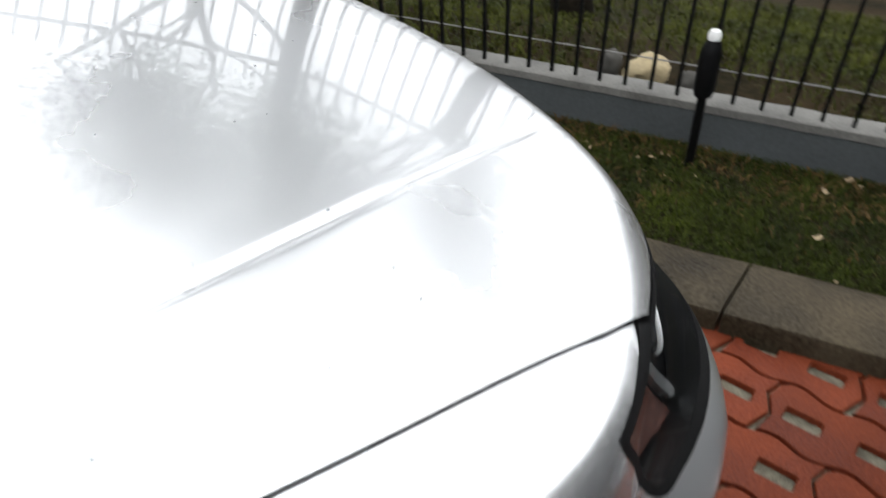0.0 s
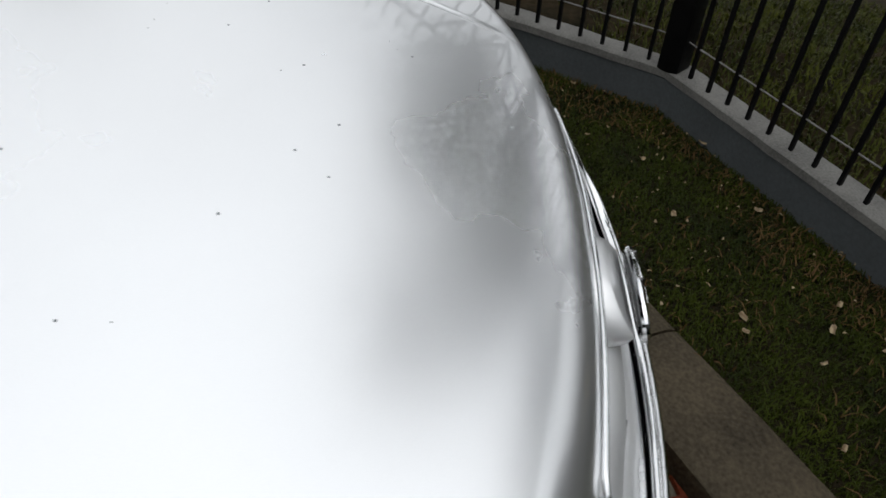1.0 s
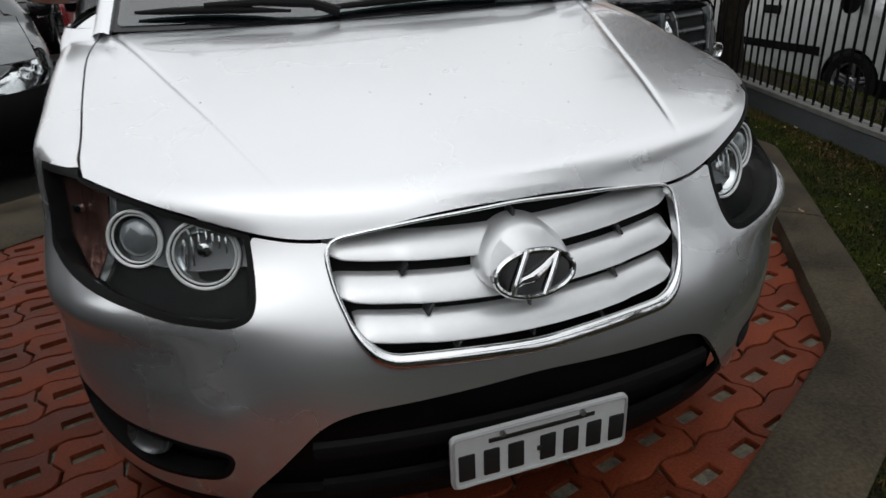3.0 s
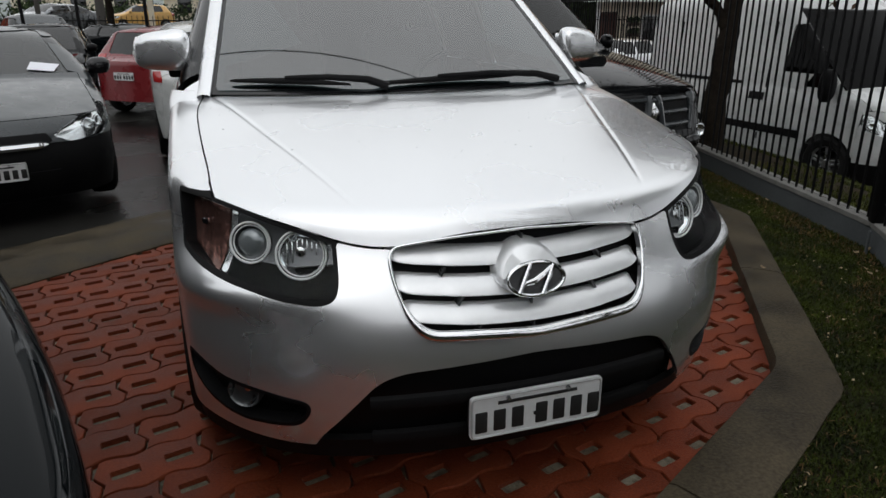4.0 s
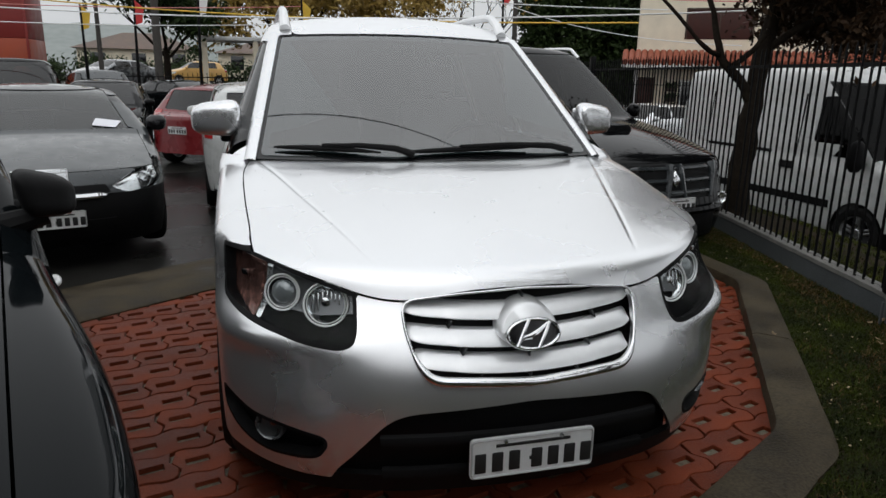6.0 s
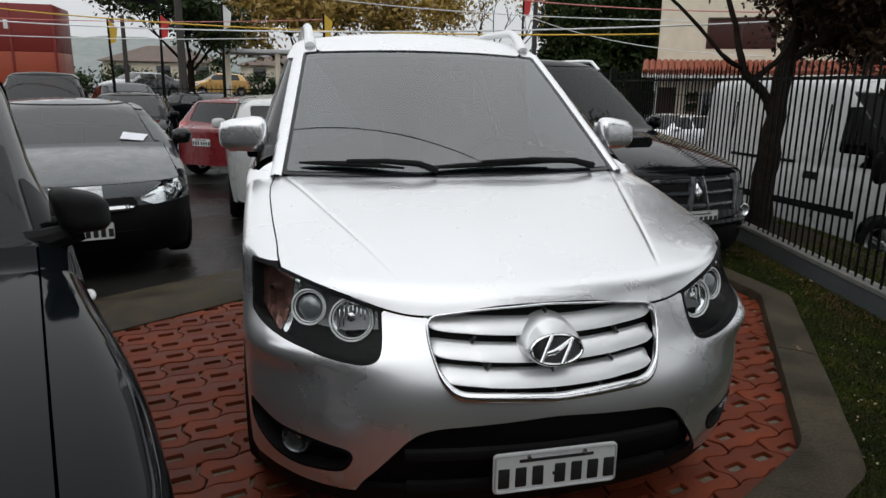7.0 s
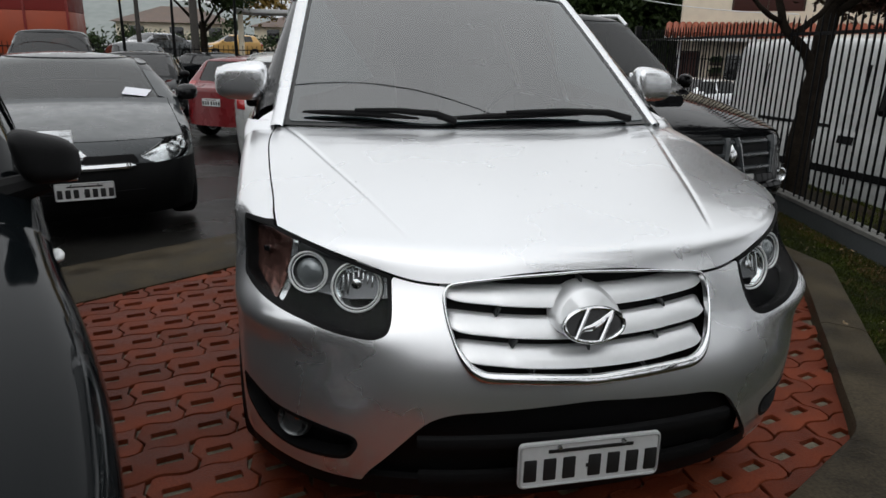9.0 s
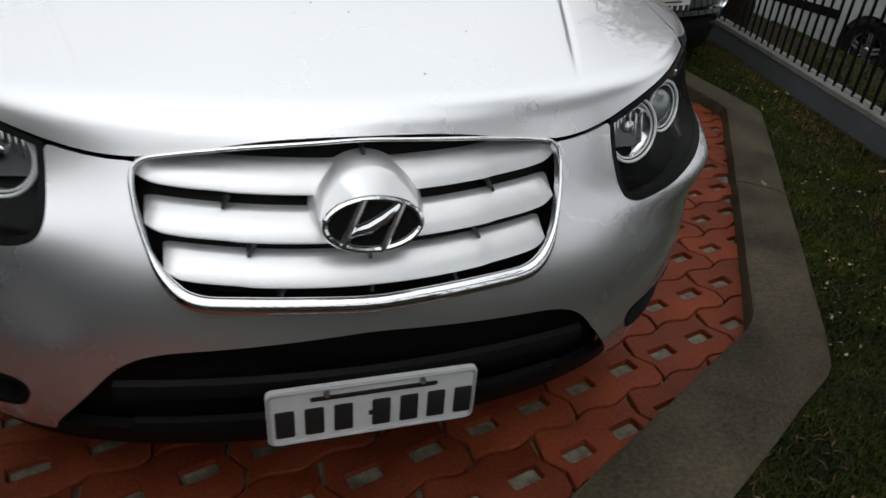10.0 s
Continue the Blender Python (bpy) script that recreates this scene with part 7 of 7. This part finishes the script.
def house(m):
    top = thing("house", "cream two-storey house with a red-tiled canopy", "house", m)
    bm = bmesh.new()
    box(bm, 0, 0, 0, 16, 7, 8.4, 0.03)
    part("wall", bm, M_CREAM, top)
    bm = bmesh.new()
    vs = [bm.verts.new(q) for q in ((-0.5, -0.6, 8.4), (16.5, -0.6, 8.4), (16.5, 7.6, 8.4), (-0.5, 7.6, 8.4), (3, 3.5, 10.3), (13, 3.5, 10.3), (-0.5, -0.6, 8.25), (16.5, -0.6, 8.25), (16.5, 7.6, 8.25), (-0.5, 7.6, 8.25))]
    for q in ((0, 1, 5, 4), (1, 2, 5), (2, 3, 4, 5), (3, 0, 4), (6, 7, 1, 0), (7, 8, 2, 1), (8, 9, 3, 2), (9, 6, 0, 3), (6, 9, 8, 7)):
        bm.faces.new([vs[i] for i in q])
    part("roof", bm, M_TILE, top)
    canopy = new("canopy")
    canopy.parent = top
    bm = bmesh.new()
    box(bm, -0.6, -1.35, 2.62, 16.2, -1.25, 2.80, 0.01)
    part("fascia", bm, M_PLASTICWHITE, canopy, "white canopy fascia")
    for k in range(64):
        bm = bmesh.new()
        x = -0.6 + 16.8 * (k + 0.5) / 64
        tube(bm, [(x, -1.4, 2.84), (x, -0.02, 3.3)], 0.13, 8, flat=1.0)
        part("roof_tile", bm, M_TILE, canopy)
    for x0, x1, z0, z1, nm in ((0.15, 0.80, 0.0, 2.15, "door"), (2.0, 3.0, 0.4, 2.05, "window"), (2.0, 4.6, 3.85, 5.05, "shuttered_window"), (6.4, 8.8, 3.85, 5.05, "shuttered_window"), (7.5, 9.5, 0.7, 2.1, "window")):
        w = new(nm)
        w.parent = top
        bm = bmesh.new()
        for a, b, c, d in ((x0 - 0.08, x0, z0, z1 + 0.08), (x1, x1 + 0.08, z0, z1 + 0.08), (x0, x1, z1, z1 + 0.08)):
            box(bm, a, -0.05, c, b, 0.02, d, 0.006)
        part("frame", bm, M_PLASTICWHITE if nm == "window" and z0 < 3 else M_WOODDARK, w)
        bm = bmesh.new()
        box(bm, x0, -0.02, z0, x1, 0.02, z1, 0.004)
        part("pane" if nm == "window" else "shutter" if nm == "shuttered_window" else "leaf", bm, M_DARKGLASS if nm == "window" else M_SHUTTER, w)
        if nm != "door":
            bm = bmesh.new()
            box(bm, (x0 + x1) / 2 - 0.03, -0.04, z0, (x0 + x1) / 2 + 0.03, -0.015, z1, 0.004)
            part("mullion", bm, M_PLASTICWHITE if z0 < 3 else M_WOODDARK, w)
    for k in range(3):
        bm = bmesh.new()
        box(bm, 1.32, -0.22, 0.75 + 0.45 * k, 1.82, 0.0, 0.92 + 0.45 * k, 0.03)
        part("wall_planter", bm, M_WOODDARK, top)
        leaf_cloud("planter_leaves", [(1.46, -0.15, 0.98 + 0.45 * k), (1.68, -0.15, 1.0 + 0.45 * k)], [0.13, 0.13], 260, 0.06, M_LEAFDARK, 30 + k, top)
    bm = bmesh.new()
    box(bm, -0.05, -0.06, 0, 0.12, 0.02, 2.6, 0.01)
    part("downpipe", bm, M_PLASTICWHITE, top)


house(pose(15.55, 26.26, -0.72, 0, 0, -30))


def truck_body(m):
    top = thing("box_truck", "red and orange box truck body standing behind the lot", "truck", m)
    bm = bmesh.new()
    box(bm, -4.2, 0, 1.0, 0, 2.4, 2.45, 0.02)
    part("lower_panel", bm, M_ORANGE, top, "orange lower panel")
    bm = bmesh.new()
    box(bm, -4.2, 0.0, 2.45, 0, 2.4, 4.05, 0.03)
    part("upper_panel", bm, M_TRUCKRED, top, "red tarpaulin")
    for x in (-4.15, -2.8, -1.4, -0.05):
        bm = bmesh.new()
        box(bm, x - 0.04, -0.04, 1.0, x + 0.04, 0.01, 4.05, 0.008)
        part("stanchion", bm, M_TRUCKRED, top)
    bm = bmesh.new()
    box(bm, -4.2, 0.1, 0.75, 0, 2.3, 1.0, 0.02)
    part("chassis", bm, M_BLACKPLASTIC, top)
    bm = bmesh.new()
    for k in range(4):
        box(bm, -2.6 + 0.34 * k, -0.02, 3.2, -2.38 + 0.34 * k, 0.0, 3.5, 0.004)
    part("ink_bar", bm, M_PLASTICWHITE, top)
    for x in (-3.3, -1.0):
        wheel(top, Matrix.Translation((x, 0.25, 0.45)) @ Matrix.Rotation(radians(90), 4, "X"), 0.45, 0.28, 0.26)


truck_body(pose(-9.15, 29.0, -0.25, 0, 0, 3) @ Matrix.Scale(1.12, 4))


def utility_pole(m, height, r, arms=True, label="grey concrete utility pole with crossarm behind the lot"):
    top = thing("utility_pole", label, "pole", m)
    bm = bmesh.new()
    tube(bm, [(0, 0, -0.3), (0, 0, height)], [r, r * 0.7], 10)
    part("shaft", bm, M_DARKPOLE, top)
    if arms:
        bm = bmesh.new()
        box(bm, -1.0, -0.05, height - 0.9, 1.0, 0.05, height - 0.78, 0.01)
        part("crossarm", bm, M_POLE, top)
        for x in (-0.9, -0.3, 0.3, 0.9):
            bm = bmesh.new()
            lathe(bm, [(0, 0.16), (0.04, 0.14), (0.05, 0.06), (0.03, 0.0)], Matrix.Translation((x, 0, height - 0.78)), 10)
            part("insulator", bm, M_POLE, top)
    return top


utility_pole(pose(-4.35, 27.5, -0.25), 8.5, 0.17)
utility_pole(pose(12.3, 33.0, -0.5), 8.5, 0.15)
utility_pole(pose(-6.87, 30.0, 0.2), 3.85, 0.11, False, "short grey post beyond the railing of the lot")


def flag_pole(x, y, height, film, lean, light=False):
    top = thing("flag_pole", "thin black pole with a small plastic pennant", "flag", on_lot(x, y, 0), "pennant poles")
    bm = bmesh.new()
    tube(bm, [(0, 0, -0.1), (0, 0, height * 0.5), (lean, 0, height)], [0.05, 0.04, 0.022], 8)
    part("shaft", bm, M_IRON, top)
    bm = bmesh.new()
    pts = [(0, 0), (0.22, -0.20), (0.16, -0.55), (-0.03, -0.62)]
    a = [bm.verts.new((lean + px, 0.02 * math.sin(9 * px), height + pz)) for px, pz in pts]
    b = [bm.verts.new((lean + px, 0.02 * math.sin(9 * px) + 0.006, height + pz)) for px, pz in pts]
    bm.faces.new(a)
    bm.faces.new(b[::-1])
    for i in range(4):
        bm.faces.new((a[i], b[i], b[(i + 1) % 4], a[(i + 1) % 4]))
    part("pennant", bm, film, top)
    if light:
        bm = bmesh.new()
        box(bm, -0.55, -0.15, height + 0.25, 0.0, 0.15, height + 0.45, 0.03)
        tube(bm, [(lean, 0, height), (lean - 0.05, 0, height + 0.35)], 0.03, 8)
        part("floodlight", bm, M_IRON, top)


flag_pole(-3.62, 17.5, 3.38, M_PLASTICRED, 0.03, True)
flag_pole(-4.90, 18.0, 3.24, M_PLASTICYELLOW, -0.02)
flag_pole(-2.08, 17.0, 3.62, M_PLASTICWHITE, 0.05)
flag_pole(0.4, 16.0, 3.4, M_PLASTICYELLOW, 0.0)
flag_pole(5.2, 15.0, 4.0, M_PLASTICRED, 0.0)


def lot_fence():
    top = tagged(new("rear_fence"), "thin dark railing at the far edge of the lot", "fence", kind="structure")
    bm = bmesh.new()
    for k in range(220):
        x = -16 + k * 0.16
        box(bm, x, 24.0 + 0.12 * (x + 16) * 0.1, -0.3, x + 0.02, 24.02 + 0.12 * (x + 16) * 0.1, 1.35)
    tagged(part("bars", bm, M_IRON, top, smooth=False), kind="stuff")
    for z in (-0.1, 1.2):
        bm = bmesh.new()
        tube(bm, [(-16, 24.01, z), (19.2, 24.43, z)], 0.02, 6)
        part("rail", bm, M_IRON, top)


lot_fence()


def bus_shelter():
    top = thing("canopy_shelter", "pale flat-roofed open canopy on posts behind the lot", "shelter", pose(-3.3, 33.0, 0.2))
    bm = bmesh.new()
    box(bm, 0, 0, 2.6, 5.2, 3.0, 2.78, 0.03)
    part("roof", bm, M_PLASTICWHITE, top)
    for x in (0.3, 2.6, 4.9):
        bm = bmesh.new()
        box(bm, x - 0.12, 0.1, -0.1, x + 0.12, 0.34, 2.6, 0.02)
        part("post", bm, M_CREAM, top)


bus_shelter()


def far_house(m, length, wall, roof):
    top = thing("house", "low pale house with a tiled hip roof far behind the lot", "house", m, "far houses")
    bm = bmesh.new()
    box(bm, 0, 0, -0.3, length, 6, wall, 0.03)
    part("wall", bm, M_CREAM, top)
    bm = bmesh.new()
    vs = [bm.verts.new(q) for q in ((-0.4, -0.4, wall), (length + 0.4, -0.4, wall), (length + 0.4, 6.4, wall), (-0.4, 6.4, wall), (3, 3, wall + roof), (length - 3, 3, wall + roof))]
    for q in ((0, 1, 5, 4), (1, 2, 5), (2, 3, 4, 5), (3, 0, 4), (3, 2, 1, 0)):
        bm.faces.new([vs[i] for i in q])
    part("roof", bm, M_FARROOF, top)
    for k in range(3):
        x = length * (k + 0.5) / 3
        bm = bmesh.new()
        box(bm, x - 0.5, -0.04, 0.9, x + 0.5, 0.03, 2.0, 0.01)
        part("window", bm, M_DARKGLASS, top)


far_house(pose(-13.5, 56, 0.55, 0, 0, 4), 8.5, 2.3, 1.3)
far_house(pose(-3.6, 58, 0.55, 0, 0, -6), 9.0, 2.2, 1.2)

# bushes and small trees beyond the lot, and a far ridge
rng = random.Random(77)
cs, rs = [], []
for k in range(120):
    x = rng.uniform(-19, 7)
    tall = 1.2 + 1.5 * max(0.0, noise.noise(Vector((x * 0.35, 5, 0)))) * 2
    cs.append((x, rng.uniform(52, 54.5), 0.5 + tall * rng.random()))
    rs.append(rng.uniform(0.35, 0.8))
tagged(leaf_cloud("far_bushes", cs, rs, 16000, 0.16, M_LEAFDARK, 77, None, 0.8, 0.2), "dark green bushes beyond the lot", "bushes", kind="stuff")
# far ridge; its haze is painted in by the material colour
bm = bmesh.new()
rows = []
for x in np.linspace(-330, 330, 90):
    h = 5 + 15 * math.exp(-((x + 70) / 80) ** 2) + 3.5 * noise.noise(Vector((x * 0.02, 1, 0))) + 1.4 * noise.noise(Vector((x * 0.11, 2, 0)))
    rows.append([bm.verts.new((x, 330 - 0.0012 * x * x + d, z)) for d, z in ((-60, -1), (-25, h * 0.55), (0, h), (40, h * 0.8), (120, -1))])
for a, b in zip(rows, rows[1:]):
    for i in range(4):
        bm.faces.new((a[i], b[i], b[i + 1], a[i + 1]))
tagged(part("backdrop", bm, M_HAZERIDGE, None, sharp=None), "wooded ridge in the distance, haze mixed into its grey-green colour", "hill", kind="structure")


def line_of_film(a, b, sag, film, name="pennant_line", label="plastic film line strung over the lot", r=0.006, cat="pennant line", group="film lines"):
    top = thing(name, label, cat, None, group)
    a, b = Vector(a), Vector(b)
    pts = [a.lerp(b, t) - Vector((0, 0, sag * 4 * t * (1 - t))) for t in np.linspace(0, 1, 25)]
    bm = bmesh.new()
    tube(bm, pts, r * 0.65, 5)
    part("string", bm, film, top)


# strings fan out over the cars from the left to the fence
for a, b, sag, film, r in (((-14, 16, 3.4), (5.2, 5.6, 2.3), 0.5, M_PLASTICWHITE, 0.016), ((-14, 17, 4.0), (4.6, 7.5, 2.25), 0.5, M_PLASTICYELLOW, 0.018), ((-13, 15, 3.0), (0.4, 16.0, 3.0), 0.25, M_PLASTICPINK, 0.014),
                           ((-13, 15.5, 2.7), (0.4, 16.0, 2.6), 0.25, M_PLASTICWHITE, 0.016), ((1.0, 13, 3.6), (7.5, 5.5, 2.5), 0.25, M_PLASTICPINK, 0.014), ((1.6, 13, 4.2), (8.5, 5.6, 2.9), 0.25, M_PLASTICRED, 0.014),
                           ((5.2, 15.0, 3.2), (6.6, 7.8, 2.0), 0.2, M_PLASTICWHITE, 0.012), ((-6, 20, 4.9), (6.0, 9.0, 2.6), 0.4, M_PLASTICWHITE, 0.015), ((3.0, 15, 5.0), (9.5, 6.0, 3.1), 0.3, M_PLASTICPINK, 0.013)):
    line_of_film(a, b, sag, film, r=r)
for a, b, sag in (((-9, -9, 6.4), (14, -2.5, 6.0), 0.5), ((-9, -8.4, 5.9), (14, -2.0, 5.6), 0.5), ((-14, 5.93, 6.1), (16, -0.35, 6.1), 0.1), ((-30, 29, 7.4), (12.3, 33, 7.4), 0.9), ((-30, 29, 6.6), (12.3, 33, 6.8), 0.9), ((-4.35, 27.5, 7.5), (26, 21, 7.2), 0.8), ((-4.35, 27.5, 6.6), (26, 20, 6.2), 0.8)):
    line_of_film(a, b, sag, M_CABLE, "overhead_cable", "black overhead power cable on the poles", 0.015, "cable", "overhead cables")


# white far kerb of the street
KERB_FAR = [(4.6, -6.4), (5.5, -4.2), (6.0, -2.8), (6.3, -1.5), (6.45, -0.6), (6.63, 0.09), (6.88, 0.9), (7.22, 2.02), (7.5, 3.0)]
bm = bmesh.new()
rows = []
far_x, far_y = spline(range(9), [p[0] for p in KERB_FAR]), spline(range(9), [p[1] for p in KERB_FAR])
for t in np.linspace(0, 8, 60):
    x, y = float(far_x(t)), float(far_y(t))
    h = 0.012 * noise.noise(Vector((x * 2, y * 2, 3)))
    rows.append([bm.verts.new((x + w, y - w * 0.25, z + h)) for w, z in ((0, -0.95), (0.0, -0.57), (0.02, -0.55), (0.40, -0.55), (0.43, -0.58), (0.43, -0.95))])
for r0, r1 in zip(rows, rows[1:]):
    for e in range(5):
        bm.faces.new((r0[e], r1[e], r1[e + 1], r0[e + 1]))
bm.faces.new(rows[0])
bm.faces.new(rows[-1][::-1])
tagged(part("street_kerb", bm, M_WHITEKERB, None, sharp=40), "worn white-painted kerb of the street beyond the verge", "kerb", kind="structure")

# ---- pavers ----
def paving():
    top = tagged(new("paving"), "wet red interlocking concrete pavers with slotted holes", "pavement", kind="structure")
    bed = bmesh.new()
    edge = [(-7.0, -4.6), (1.33, 0.42), (2.66, 2.35), (2.7, 5.2), (-7.0, -0.9)]
    bed.faces.new([bed.verts.new((x, y, -0.020)) for x, y in edge])
    part("bedding", bed, M_HOLEFILL, top, smooth=False)
    L, Wd, ang = 0.338, 0.188, radians(15.5)

    def block():
        bm = bmesh.new()
        n = 16
        wave = lambda t: 0.011 * math.sin(2 * math.pi * 2 * t)
        g = 0.0035
        outline = [(-L / 2 + L * k / n, -Wd / 2 + g + wave(k / n)) for k in range(n)]
        outline += [(L / 2 - g + e, -Wd / 2 + Wd * t) for e, t in ((0, 0.06), (0.013, 0.3), (-0.013, 0.62))]
        outline += [(L / 2 - L * k / n - g, Wd / 2 - g + wave(1 - k / n)) for k in range(n)]
        outline += [(-L / 2 + g + e, -Wd / 2 + Wd * t) for e, t in ((-0.013, 0.62), (0.013, 0.3))]
        holes = []
        for cx in (-L / 4, L / 4):
            holes.append(rounded([(cx - 0.044, -0.023), (cx - 0.044, 0.023), (cx + 0.044, 0.023), (cx + 0.044, -0.023)], 0.007, 2))
        loops = []
        for lp in [outline] + holes:
            vs = [bm.verts.new((x, y, 0.0)) for x, y in lp]
            loops.append((vs, [bm.edges.new((vs[i], vs[(i + 1) % len(vs)])) for i in range(len(vs))]))
        bmesh.ops.triangle_fill(bm, use_beauty=True, use_dissolve=False, edges=[e for _, es in loops for e in es])
        for f in bm.faces:
            if f.normal.z < 0:
                f.normal_flip()
        for vs, _ in loops:
            cx, cy = sum(v.co.x for v in vs) / len(vs), sum(v.co.y for v in vs) / len(vs)
            sgn = 1 if vs is loops[0][0] else -1
            mid = [bm.verts.new((v.co.x + 0.0, v.co.y, -0.045)) for v in vs]
            for v in vs:
                d = Vector((v.co.x - cx, v.co.y - cy, 0)).normalized() * -0.003 * sgn
                v.co += d
            lip = [bm.verts.new((m.co.x, m.co.y, -0.004)) for m in mid]
            for i in range(len(vs)):
                j = (i + 1) % len(vs)
                bm.faces.new((vs[i], vs[j], lip[j], lip[i]))
                bm.faces.new((lip[i], lip[j], mid[j], mid[i]))
        return bm
    first = part("paver", block(), M_PAVER, top, sharp=30)
    base = Matrix.Translation((0.635, 0.135, 0)) @ Matrix.Rotation(ang, 4, "Z")
    spots = []
    for r in range(-14, 22):
        for c in range(-24, 9):
            p = base @ Vector(((c + 0.5 * (r % 2)) * L, r * Wd, 0))
            inside = off_line(KERB_IN, np.array([p.x]), np.array([p.y]))[0] < 0.10 and p.y - 3.12 < 0.70 * (p.x + 1.08) + 0.12
            if inside and p.x > -4.6:
                spots.append(p)
    spots.sort(key=lambda p: (p.x + 0.2) ** 2 + (p.y - 0.6) ** 2)
    more_v, more_f = [], []
    rng = random.Random(5)
    for i, p in enumerate(spots):
        m = Matrix.Translation((p.x, p.y, rng.uniform(-0.0035, 0.002))) @ Matrix.Rotation(ang + rng.uniform(-0.006, 0.006), 4, "Z") @ Matrix.Rotation(rng.uniform(-0.006, 0.006), 4, "X") @ Matrix.Rotation(rng.uniform(-0.005, 0.005), 4, "Y")
        if i < 300:
            ob = first if i == 0 else new("paver", first.data)
            ob.parent = top
            ob.matrix_local = m
        else:
            k = len(more_v)
            more_v += [tuple(m @ v.co) for v in first.data.vertices]
            more_f += [tuple(k + v for v in f.vertices) for f in first.data.polygons]
    if more_v:
        tagged(mesh_object("far_pavers", more_v, more_f, M_PAVER, top), kind="stuff")
    # concrete apron behind the pavers
    bm = bmesh.new()
    dirn = Vector((0.71, 0.5)).normalized()
    a = Vector((-1.79, 2.59))
    p, q, nrm = a - dirn * 7, a + dirn * 5.2, Vector((-dirn.y, dirn.x))
    rows = []
    for k in range(41):
        c = p.lerp(q, k / 40)
        rows.append([bm.verts.new((*(c + nrm * w), z)) for w, z in ((0, -0.05), (0.0, 0.004), (0.008, 0.010), (0.45, 0.008), (0.9, -0.046))])
    for r, s in zip(rows, rows[1:]):
        for e in range(4):
            bm.faces.new((r[e], s[e], s[e + 1], r[e + 1]))
    tagged(part("apron", bm, M_KERB, None, sharp=40), "wet concrete apron edging the pavers", "pavement", kind="structure")


paving()
